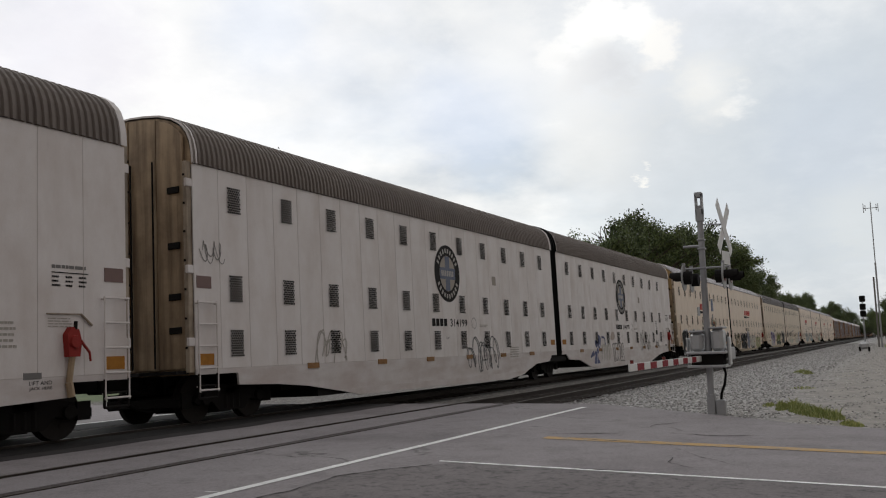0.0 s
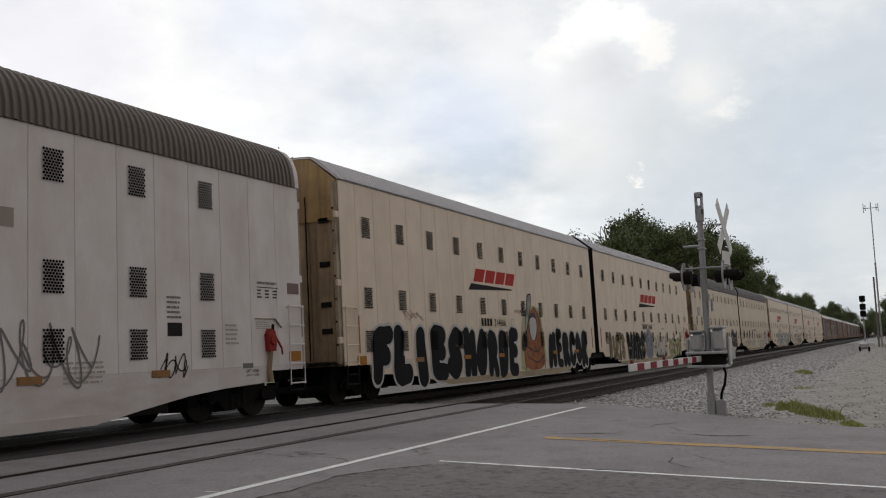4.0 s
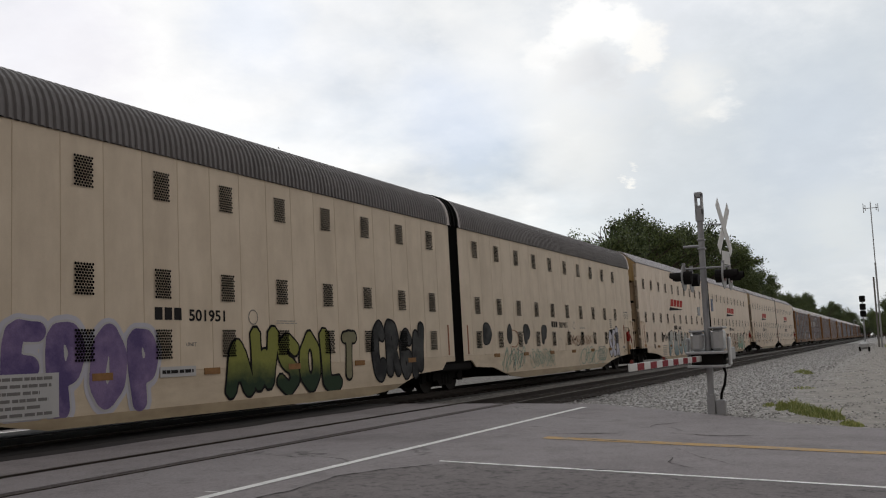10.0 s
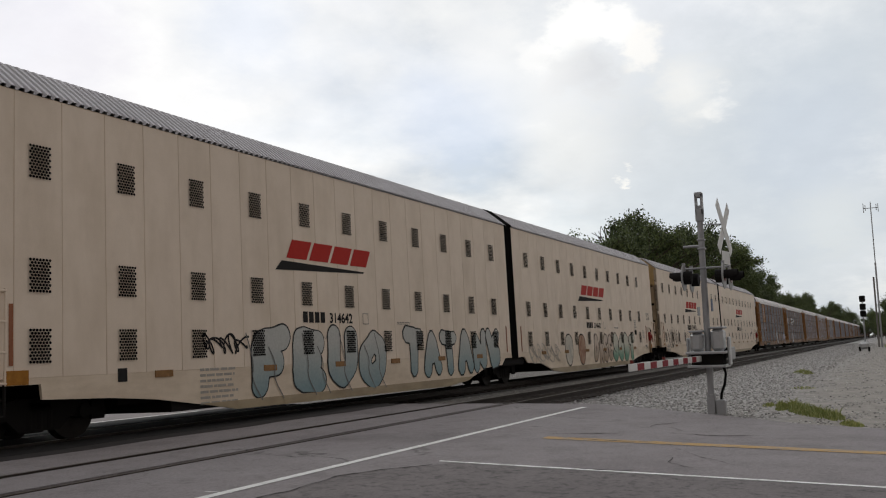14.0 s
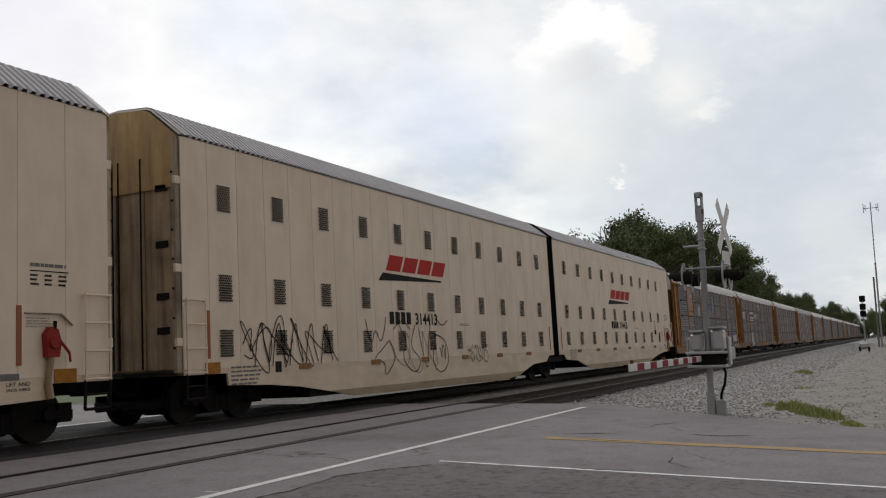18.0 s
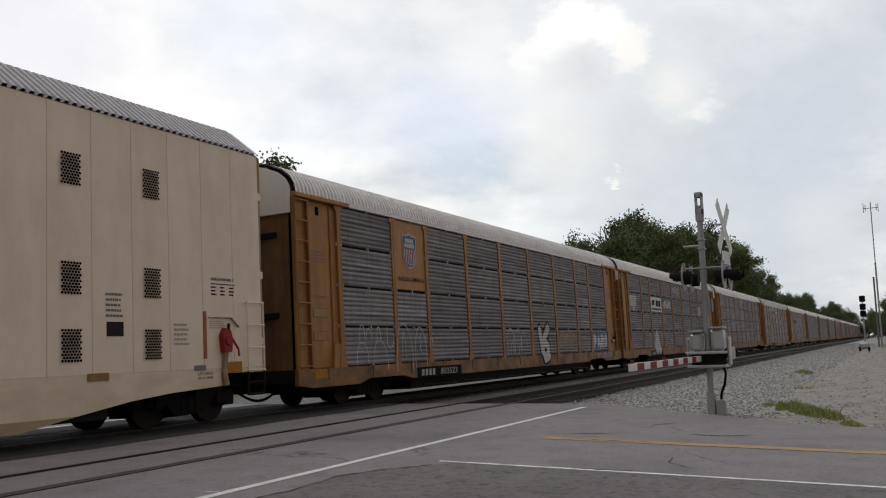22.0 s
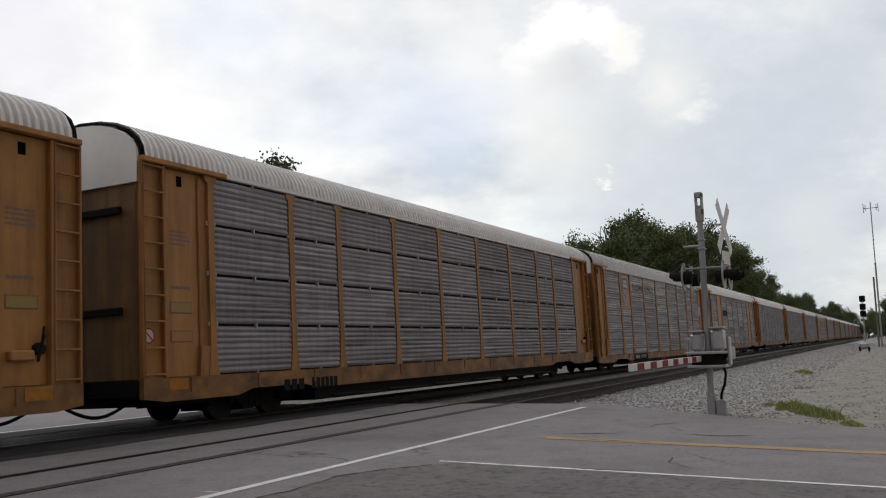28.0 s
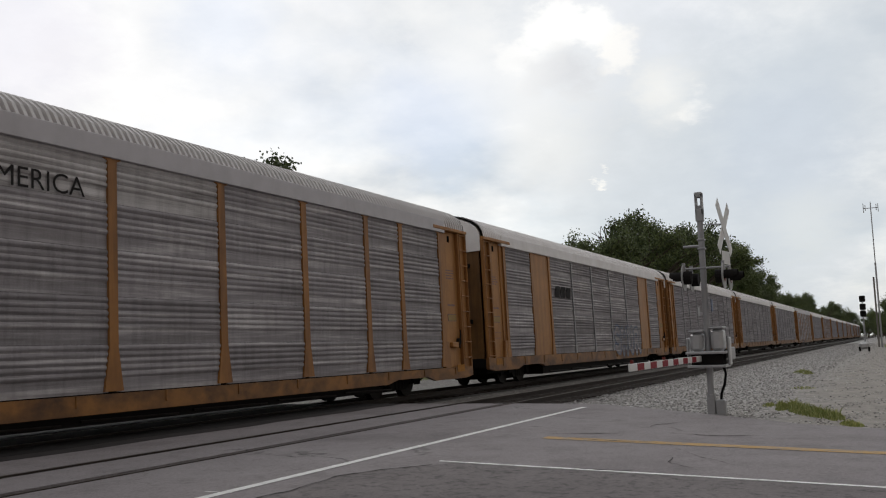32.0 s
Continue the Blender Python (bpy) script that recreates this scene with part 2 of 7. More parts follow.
def make_asphalt(name, tone):
    m, n, l, p = nodes_of(name)
    v = coords(n, l, (1, 1, 1), False)
    big = noise_tex(n, l, v, 0.22, 5.0)
    mid = noise_tex(n, l, v, 1.6, 7.0, 0.7)
    fine = noise_tex(n, l, v, 70.0, 2.0)
    c = ramp(n, l, big, [(0.32, (0.172, 0.152, 0.157)), (0.46, (0.232, 0.208, 0.214)), (0.68, (0.268, 0.244, 0.250))])
    c = mix(n, l, "MULTIPLY", 1.0, c, ramp(n, l, mid, [(0.3, g3(0.74)), (0.45, g3(0.95)), (0.7, g3(1.1))]))
    c = mix(n, l, "MULTIPLY", 1.0, c, ramp(n, l, fine, [(0.3, g3(0.75)), (0.7, g3(1.1))]))
    speck = noise_tex(n, l, v, 22.0, 5.0, 0.75)
    c = mix(n, l, "MULTIPLY", 1.0, c, ramp(n, l, speck, [(0.32, g3(0.72)), (0.5, g3(1.0)), (0.68, g3(1.14))]))
    vo = n.new("ShaderNodeTexVoronoi")
    vo.feature = "DISTANCE_TO_EDGE"
    vo.inputs["Scale"].default_value = 0.5
    warp = n.new("ShaderNodeVectorMath")
    warp.operation = "ADD"
    tex = n.new("ShaderNodeTexNoise")
    tex.inputs["Scale"].default_value, tex.inputs["Detail"].default_value = 2.0, 6.0
    l.new(v, tex.inputs["Vector"])
    l.new(v, warp.inputs[0])
    l.new(tex.outputs["Color"], warp.inputs[1])
    l.new(warp.outputs[0], vo.inputs["Vector"])
    if tone < 1:
        pits = ramp(n, l, noise_tex(n, l, v, 9.0, 6.0, 0.7), [(0.36, g3(0.45)), (0.5, g3(1.0))])
        c = mix(n, l, "MULTIPLY", 1.0, mix(n, l, "MULTIPLY", 1.0, c, (tone, tone * 0.98, tone * 0.96)), pits)
    crack = ramp(n, l, vo.outputs["Distance"], [(0.0, g3(1)), (0.02, g3(0))])
    gate = ramp(n, l, big, [(0.55, g3(0)), (0.62, g3(1))])
    crack = mix(n, l, "MULTIPLY", 1.0, crack, gate)
    c = mix(n, l, "MIX", crack, c, (0.05, 0.046, 0.045))
    l.new(c, p.inputs["Base Color"])
    p.inputs["Roughness"].default_value = 0.85
    bump(n, l, p, fine, 0.4, 0.006)
    return m


M["ballast_dark"] = plain("ballast_dark", (0.036, 0.031, 0.028), 0.95, grain=0.6, scale=14)
M["asphalt"] = make_asphalt("asphalt", 1.0)
# near-black for the train's shade, painted on the crossing
M["shade_dark"] = plain("shade_dark", (0.022, 0.02, 0.02), 0.9, grain=0.5, scale=3.0, shine=0.2)
M["old_asphalt"] = make_asphalt("old_asphalt", 0.7)
# a little paler, for the outer edge of that painted shade
M["shade_edge"] = plain("shade_edge", (0.05, 0.045, 0.045), 0.9, grain=0.5, scale=3.0, shine=0.2)


def make_ground():
    """Grey gravel by the tracks, paler trodden ground along the lane, weedy grass beyond the far track."""
    m, n, l, p = nodes_of("gravel_ground")
    v = coords(n, l, (1, 1, 1), False)
    vo = n.new("ShaderNodeTexVoronoi")
    vo.inputs["Scale"].default_value = 13.0
    l.new(v, vo.inputs["Vector"])
    sep = n.new("ShaderNodeSeparateColor")
    l.new(vo.outputs["Color"], sep.inputs[0])
    stones = ramp(n, l, sep.outputs[0], [(0.0, (0.10, 0.095, 0.09)), (0.5, (0.25, 0.24, 0.235)), (1.0, (0.50, 0.485, 0.47))])
    big = noise_tex(n, l, v, 0.35, 6.0)
    lane = ramp(n, l, noise_tex(n, l, v, 2.5, 6.0), [(0.3, (0.195, 0.18, 0.163)), (0.7, (0.325, 0.298, 0.268))])
    xyz = n.new("ShaderNodeSeparateXYZ")
    l.new(v, xyz.inputs[0])
    edge = n.new("ShaderNodeMath")
    edge.operation = "MULTIPLY_ADD"
    edge.inputs[1].default_value, edge.inputs[2].default_value = 4.0, -2.0
    l.new(big, edge.inputs[0])
    yy = n.new("ShaderNodeMath")
    l.new(xyz.outputs["Y"], yy.inputs[0])
    l.new(edge.outputs[0], yy.inputs[1])
    rng = n.new("ShaderNodeMapRange")
    rng.inputs["From Min"].default_value, rng.inputs["From Max"].default_value = 1.2, 3.6
    l.new(yy.outputs[0], rng.inputs["Value"])
    c = mix(n, l, "MIX", rng.outputs[0], lane, stones)
    grass = ramp(n, l, noise_tex(n, l, v, 1.1, 7.0), [(0.3, (0.05, 0.075, 0.025)), (0.7, (0.11, 0.14, 0.05))])
    far = n.new("ShaderNodeMapRange")
    far.inputs["From Min"].default_value, far.inputs["From Max"].default_value = 31.0, 34.0
    l.new(yy.outputs[0], far.inputs["Value"])
    shoulder = n.new("ShaderNodeMapRange")
    shoulder.inputs["From Min"].default_value, shoulder.inputs["From Max"].default_value = 9.4, 10.4
    l.new(yy.outputs[0], shoulder.inputs["Value"])
    c = mix(n, l, "MIX", shoulder.outputs[0], c, ramp(n, l, sep.outputs[0], [(0.0, (0.05, 0.044, 0.038)), (0.6, (0.11, 0.10, 0.09)), (1.0, (0.24, 0.225, 0.21))]))
    c = mix(n, l, "MIX", far.outputs[0], c, grass)
    l.new(c, p.inputs["Base Color"])
    p.inputs["Roughness"].default_value = 0.9
    bump(n, l, p, vo.outputs["Distance"], 0.6, 0.02)
    return m


M["ground"] = make_ground()


def make_leaf(name, a, b):
    m, n, l, p = nodes_of(name)
    g = n.new("ShaderNodeNewGeometry")
    c = ramp(n, l, g.outputs["Random Per Island"], [(0.0, a), (1.0, b)])
    oi = n.new("ShaderNodeObjectInfo")
    c = mix(n, l, "MULTIPLY", 1.0, c, ramp(n, l, oi.outputs["Random"], [(0.0, g3(0.75)), (1.0, (1.1, 1.05, 0.9))]))
    l.new(c, p.inputs["Base Color"])
    p.inputs["Roughness"].default_value = 0.6
    return m


M["leaf"] = make_leaf("leaf", (0.035, 0.055, 0.02), (0.14, 0.185, 0.06))
M["grass"] = make_leaf("grass", (0.19, 0.25, 0.06), (0.46, 0.47, 0.18))


def make_stones():
    m, n, l, p = nodes_of("stones")
    g = n.new("ShaderNodeNewGeometry")
    l.new(ramp(n, l, g.outputs["Random Per Island"], [(0.0, (0.14, 0.132, 0.126)), (0.5, (0.31, 0.30, 0.29)), (1.0, (0.58, 0.56, 0.54))]), p.inputs["Base Color"])
    p.inputs["Roughness"].default_value = 0.9
    return m


M["stones"] = make_stones()


def make_clouds():
    """Broken bright cloud: it glows where it is thick and lets the sky through where it is thin."""
    m = bpy.data.materials.new("cloud_layer")
    m.use_nodes = True
    n, l = m.node_tree.nodes, m.node_tree.links
    n.clear()
    tc = n.new("ShaderNodeTexCoord")
    nv = n.new("ShaderNodeVectorMath")
    nv.operation = "NORMALIZE"
    l.new(tc.outputs["Object"], nv.inputs[0])
    sx = n.new("ShaderNodeSeparateXYZ")
    l.new(nv.outputs[0], sx.inputs[0])
    # the flat layer seen from below: direction divided by its rise
    up = n.new("ShaderNodeMath")
    up.operation = "ADD"
    up.inputs[1].default_value = 0.3
    l.new(sx.outputs["Z"], up.inputs[0])
    dv = n.new("ShaderNodeVectorMath")
    dv.operation = "DIVIDE"
    cb = n.new("ShaderNodeCombineXYZ")
    for k in range(3):
        l.new(up.outputs[0], cb.inputs[k])
    l.new(nv.outputs[0], dv.inputs[0])
    l.new(cb.outputs[0], dv.inputs[1])
    soft = noise_tex(n, l, dv.outputs[0], 1.9, 7.0, 0.55)
    fine = noise_tex(n, l, dv.outputs[0], 3.2, 9.0, 0.52)

    curl = noise_tex(n, l, dv.outputs[0], 13.0, 8.0, 0.62)

    def blob(centre, inner, outer):
        d = n.new("ShaderNodeVectorMath")
        d.operation = "DISTANCE"
        l.new(nv.outputs[0], d.inputs[0])
        d.inputs[1].default_value = centre
        w = n.new("ShaderNodeMath")
        w.operation = "MULTIPLY_ADD"
        w.inputs[1].default_value, w.inputs[2].default_value = 0.07, -0.035
        l.new(curl, w.inputs[0])
        s = n.new("ShaderNodeMath")
        l.new(d.outputs["Value"], s.inputs[0])
        l.new(w.outputs[0], s.inputs[1])
        r = n.new("ShaderNodeMapRange")
        r.interpolation_type = "SMOOTHSTEP"
        r.inputs["From Min"].default_value, r.inputs["From Max"].default_value = outer, inner
        l.new(s.outputs[0], r.inputs["Value"])
        return r.outputs[0]

    cover = ramp(n, l, soft, [(0.32, g3(0.68)), (0.5, g3(0.9)), (0.68, g3(0.98))])
    bright = ramp(n, l, fine, [(0.36, (0.66, 0.695, 0.725)), (0.47, (0.85, 0.86, 0.855)), (0.62, (1.06, 1.04, 1.0))])
    for centre, inner, outer, kind, colour, much in CLOUDS:
        f = mix(n, l, "MULTIPLY", 1.0, blob(centre, inner, outer), g3(much))
        if kind == "tone":
            bright = mix(n, l, "MIX", f, bright, colour)
        cover = mix(n, l, "MIX", f, cover, g3(0.97) if kind == "tone" else g3(0.35))
    bright = mix(n, l, "MULTIPLY", 1.0, bright, ramp(n, l, curl, [(0.36, g3(0.985)), (0.5, g3(1.0)), (0.64, g3(1.015))]))
    # brightest on the sun's side of the sky, duller opposite
    side = n.new("ShaderNodeVectorMath")
    side.operation = "DOT_PRODUCT"
    l.new(nv.outputs[0], side.inputs[0])
    side.inputs[1].default_value = toward(55, 25)
    fade = n.new("ShaderNodeMapRange")
    fade.interpolation_type = "SMOOTHSTEP"
    fade.inputs["From Min"].default_value, fade.inputs["From Max"].default_value = -0.75, 0.75
    l.new(side.outputs["Value"], fade.inputs["Value"])
    dull = mix(n, l, "MULTIPLY", 1.0, bright, (0.315, 0.26, 0.215))
    bright = mix(n, l, "MIX", fade.outputs[0], dull, bright)
    em, tr, mx = n.new("ShaderNodeEmission"), n.new("ShaderNodeBsdfTransparent"), n.new("ShaderNodeMixShader")
    l.new(bright, em.inputs["Color"])
    em.inputs["Strength"].default_value = 1.0
    l.new(cover, mx.inputs[0])
    l.new(tr.outputs[0], mx.inputs[1])
    l.new(em.outputs[0], mx.inputs[2])
    out = n.new("ShaderNodeOutputMaterial")
    l.new(mx.outputs[0], out.inputs["Surface"])
    return m


def toward(az, el):
    """A direction by its angle from +x towards +y and its height, in degrees."""
    a, e = radians(az), radians(el)
    return (math.cos(a) * math.cos(e), math.sin(a) * math.cos(e), math.sin(e))


# broad lights and shades of the cloud, by direction
CLOUDS = [
    (toward(40, 21), 0.02, 0.30, "tone", (0.98, 0.98, 1.0), 0.45),
    (toward(38, 20), 0.01, 0.09, "tone", (0.80, 0.86, 0.97), 0.6),
    (toward(23.5, 13.5), 0.01, 0.09, "gap", (0, 0, 0), 0.5),
    (toward(13, 18), 0.05, 0.2, "tone", (0.80, 0.83, 0.88), 0.8),
    (toward(9, 13.5), 0.01, 0.1, "tone", (0.95, 0.94, 0.88), 0.6),
    (toward(15, 11), 0.01, 0.1, "tone", (0.97, 0.93, 0.86), 0.4),
    (toward(3, 5.5), 0.02, 0.12, "tone", (0.57, 0.635, 0.72), 0.6),
    (toward(8, 9), 0.01, 0.07, "tone", (0.62, 0.66, 0.72), 0.5),
    (toward(9, 8.5), 0.05, 0.26, "tone", (0.65, 0.70, 0.745), 0.8),
    (toward(2, 14), 0.03, 0.18, "tone", (0.65, 0.705, 0.76), 0.78),
    (toward(16.4, 17.6), 0.02, 0.10, "tone", (0.84, 0.855, 0.865), 0.85),
    (toward(19.2, 17.8), 0.010, 0.032, "tone", (1.03, 1.02, 1.0), 0.9),
    (toward(17.9, 19.0), 0.010, 0.034, "tone", (1.08, 1.07, 1.04), 0.93),
    (toward(16.2, 19.6), 0.012, 0.036, "tone", (1.10, 1.09, 1.06), 0.93),
    (toward(14.5, 19.2), 0.012, 0.037, "tone", (1.10, 1.09, 1.06), 0.93),
    (toward(13.2, 18.0), 0.010, 0.030, "tone", (1.03, 1.01, 0.97), 0.88),
    (toward(16.3, 17.0), 0.004, 0.042, "tone", (0.72, 0.73, 0.75), 0.8),
    (toward(18.0, 16.6), 0.004, 0.03, "tone", (0.74, 0.75, 0.77), 0.65),
    (toward(25.1, 14.7), 0.02, 0.10, "tone", (0.74, 0.81, 0.95), 0.55),
    (toward(17.8, 12.5), 0.01, 0.08, "tone", (1.0, 0.99, 0.945), 0.35),
    (toward(20.5, 17.5), 0.02, 0.10, "tone", (1.01, 1.01, 1.0), 0.5),
    (toward(23.5, 20.0), 0.02, 0.08, "tone", (1.04, 1.03, 1.01), 0.5),
    (toward(8.4, 14.4), 0.002, 0.02, "tone", (1.04, 1.03, 1.0), 0.5),
    (toward(14.3, 10.0), 0.004, 0.013, "tone", (1.08, 1.05, 0.98), 0.85),
    (toward(50, 18), 0.03, 0.12, "tone", (0.84, 0.82, 0.90), 0.55),
    (toward(3.5, 11.4), 0.03, 0.09, "tone", (0.63, 0.69, 0.77), 0.5),
    (toward(2.5, 6.5), 0.01, 0.06, "tone", (0.80, 0.83, 0.83), 0.6),
    (toward(10.4, 15.2), 0.002, 0.05, "tone", (1.02, 1.0, 0.95), 0.6),
]

# ---- building blocks ----
def mesh_of(name, bm, mat, smooth=False):
    me = bpy.data.meshes.new(name)
    bm.to_mesh(me)
    bm.free()
    for x in (mat if isinstance(mat, (list, tuple)) else [mat]):
        me.materials.append(x)
    if smooth:
        for f in me.polygons:
            f.use_smooth = True
    return me


def put(name, me, parent=None, at=(0, 0, 0), label=""):
    ob = new(name, me)
    if isinstance(at, Matrix):
        ob.matrix_basis = at
    else:
        ob.location = at
    if parent is not None:
        ob.parent = parent
    if label:
        ob["label"] = label
    return ob


def part(name, bm, material, parent, label="", at=(0, 0, 0), smooth=False):
    """A bmesh as one mesh object under a thing or a part."""
    return put(name, mesh_of(name, bm, material, smooth), parent, at, label)


def box(bm, x0, x1, y0, y1, z0, z1, bev=0.0):
    r = bmesh.ops.create_cube(bm, size=1.0)
    vs = r["verts"]
    bmesh.ops.transform(bm, matrix=Matrix.Translation(((x0 + x1) / 2, (y0 + y1) / 2, (z0 + z1) / 2)) @ Matrix.Diagonal((x1 - x0, y1 - y0, z1 - z0, 1)), verts=vs)
    if bev:
        es = list({e for v in vs for e in v.link_edges})
        bmesh.ops.bevel(bm, geom=es, offset=bev, segments=1, affect="EDGES", clamp_overlap=True)
    return bm


def boxes(*rows, bev=0.0):
    bm = bmesh.new()
    for r in rows:
        box(bm, *r, bev=bev)
    return bm


def rod(bm, a, b, r, seg=8, r2=None):
    a, b = Vector(a), Vector(b)
    d = b - a
    m = Matrix.Translation((a + b) / 2) @ d.to_track_quat("Z", "Y").to_matrix().to_4x4()
    bmesh.ops.create_cone(bm, cap_ends=True, segments=seg, radius1=r, radius2=r if r2 is None else r2, depth=d.length, matrix=m)
    return bm


def rods(*rows, seg=8):
    bm = bmesh.new()
    for r in rows:
        rod(bm, r[0], r[1], r[2], seg)
    return bm


def plate(bm, pts, y0, y1):
    """An upright plate: an outline of (x, z) with its thickness from y0 (front) to y1."""
    a = [bm.verts.new((x, y0, z)) for x, z in pts]
    b = [bm.verts.new((x, y1, z)) for x, z in pts]
    bm.faces.new(a)
    bm.faces.new(b[::-1])
    for i in range(len(pts)):
        j = (i + 1) % len(pts)
        bm.faces.new((a[j], a[i], b[i], b[j]))
    bmesh.ops.recalc_face_normals(bm, faces=bm.faces)
    return bm


def extrude_profile(bm, profile, xs, lift):
    """A sheet along x over a profile of (y, z); lift(x) pushes it outwards."""
    rows = []
    n = len(profile)
    nrm = []
    for i in range(n):
        a, b = profile[max(i - 1, 0)], profile[min(i + 1, n - 1)]
        t = Vector((b[0] - a[0], b[1] - a[1]))
        nrm.append(Vector((-t.y, t.x)).normalized())
    for x in xs:
        k = lift(x)
        rows.append([bm.verts.new((x, p[0] + q.x * k, p[1] + q.y * k)) for p, q in zip(profile, nrm)])
    for r, s in zip(rows, rows[1:]):
        for i in range(n - 1):
            bm.faces.new((r[i], s[i], s[i + 1], r[i + 1]))
    return bm


SIDE = -1.58          # near side of a car, from the track's centre line


def on_side(x, z, off=0.006):
    return Matrix.Translation((x, SIDE - off, z)) @ Matrix.Rotation(radians(90), 4, "X")


def letter_mesh(body, size=1.0, offset=0.0, shear=0.0, space=1.0):
    cu = bpy.data.curves.new("lettering", "FONT")
    cu.body, cu.size, cu.offset, cu.shear, cu.space_character, cu.resolution_u = body, size, offset, shear, space, 3
    ob = bpy.data.objects.new("lettering", cu)
    scene.collection.objects.link(ob)
    me = bpy.data.meshes.new_from_object(ob.evaluated_get(bpy.context.evaluated_depsgraph_get()))
    bpy.data.objects.remove(ob)
    bpy.data.curves.remove(cu)
    return me


def lettering(name, body, parent, x0, x1, z0, z1, mat, off=0.006, offset=0.0, shear=0.0, space=1.0, label=""):
    """Words fitted into a rectangle of the car's side."""
    me = letter_mesh(body, 1.0, offset, shear, space)
    co = np.array([v.co[:] for v in me.vertices])
    lo, hi = co.min(0), co.max(0)
    sx, sz = (x1 - x0) / max(hi[0] - lo[0], 1e-6), (z1 - z0) / max(hi[1] - lo[1], 1e-6)
    me.transform(Matrix.Diagonal((sx, sz, 1, 1)) @ Matrix.Translation((-lo[0], -lo[1], 0)))
    me.materials.append(mat)
    return put(name, me, parent, on_side(x0, z0, off), label)


def bars(name, parent, x0, x1, z0, z1, mat, n=4, shear=0.0, gap=0.25, off=0.006, label=""):
    """A row of plain blocks in place of writing."""
    w = (x1 - x0) / n
    h = z1 - z0
    b = w * (1 - gap)
    bm = bmesh.new()
    bm.faces.new([bm.verts.new(v) for v in ((0, 0, 0), (b, 0, 0), (b + shear * h, 0, h), (shear * h, 0, h))])
    me = mesh_of(name, bm, mat)
    for i in range(n):
        put(name, me, parent, (x0 + i * w, SIDE - off, z0), label)


def text_block(name, parent, x0, x1, z0, z1, mat, rows, seed=0, off=0.006):
    """Lines of small writing as plain bars."""
    rnd = random.Random(seed)
    bm = bmesh.new()
    h = (z1 - z0) / rows
    for r in range(rows):
        x = x0
        end = x1 - rnd.random() * 0.25 * (x1 - x0)
        while x < end:
            w = min((0.08 + rnd.random() * 0.2) * (x1 - x0), end - x)
            z = z1 - (r + 0.75) * h
            bm.faces.new([bm.verts.new(v) for v in ((x, 0, z), (x + w * 0.85, 0, z), (x + w * 0.85, 0, z + h * 0.45), (x, 0, z + h * 0.45))])
            x += w
    return tagged(part(name, bm, mat, parent, "", (0, SIDE - off, 0)), kind="stuff")


def ribbon(bm, pts, w):
    pts = [Vector(p) for p in pts]
    prev = None
    for i, p in enumerate(pts):
        t = (pts[min(i + 1, len(pts) - 1)] - pts[max(i - 1, 0)])
        t = t.normalized() if t.length > 1e-9 else Vector((1, 0))
        q = Vector((-t.y, t.x)) * w / 2
        y = -0.003 * i / len(pts)
        cur = (bm.verts.new((p.x + q.x, y, p.y + q.y)), bm.verts.new((p.x - q.x, y, p.y - q.y)))
        if prev:
            bm.faces.new((prev[0], prev[1], cur[1], cur[0]))
        prev = cur


def scrawl(parent, x0, x1, z0, z1, mat, seed, loops=5, w=0.035, off=0.007, label="", passes=2, name="graffiti"):
    """A sprayed line tag: looping strokes within a rectangle of the side."""
    rnd = random.Random(seed)
    cx, cz, hx, hz = (x0 + x1) / 2, (z0 + z1) / 2, (x1 - x0) / 2, (z1 - z0) / 2
    for _ in range(passes):
        a = [rnd.uniform(0, 6.28) for _ in range(4)]
        k = loops + rnd.choice((-1, 0, 1))
        pts = []
        for i in range(k * 18 + 1):
            u = i / (k * 18)
            x = cx + hx * (1.7 * u - 0.85 + 0.15 * math.sin(2 * math.pi * k * u + a[0]) + 0.06 * math.sin(11 * u + a[3]))
            z = cz + hz * (0.62 * math.sin(2 * math.pi * k * u + a[1]) + 0.3 * math.sin(2 * math.pi * (k * 0.5 + 0.7) * u + a[2]))
            pts.append((x, z))
        bm = bmesh.new()
        ribbon(bm, pts, w * rnd.uniform(0.8, 1.2))
        part(name, bm, mat, parent, label, (0, SIDE - off, 0))


def blob(parent, pts, mat, off=0.007, label="", name="graffiti", rounds=2):
    """A sprayed flat patch: an outline of (x, z), its corners cut round."""
    for _ in range(rounds):
        q = []
        for i in range(len(pts)):
            a, b = pts[i], pts[(i + 1) % len(pts)]
            q += [(a[0] * 0.75 + b[0] * 0.25, a[1] * 0.75 + b[1] * 0.25), (a[0] * 0.25 + b[0] * 0.75, a[1] * 0.25 + b[1] * 0.75)]
        pts = q
    bm = bmesh.new()
    bm.faces.new([bm.verts.new((x, 0, z)) for x, z in pts])
    bmesh.ops.triangulate(bm, faces=bm.faces)
    bmesh.ops.recalc_face_normals(bm, faces=bm.faces)
    return part(name, bm, mat, parent, label, (0, SIDE - off, 0))


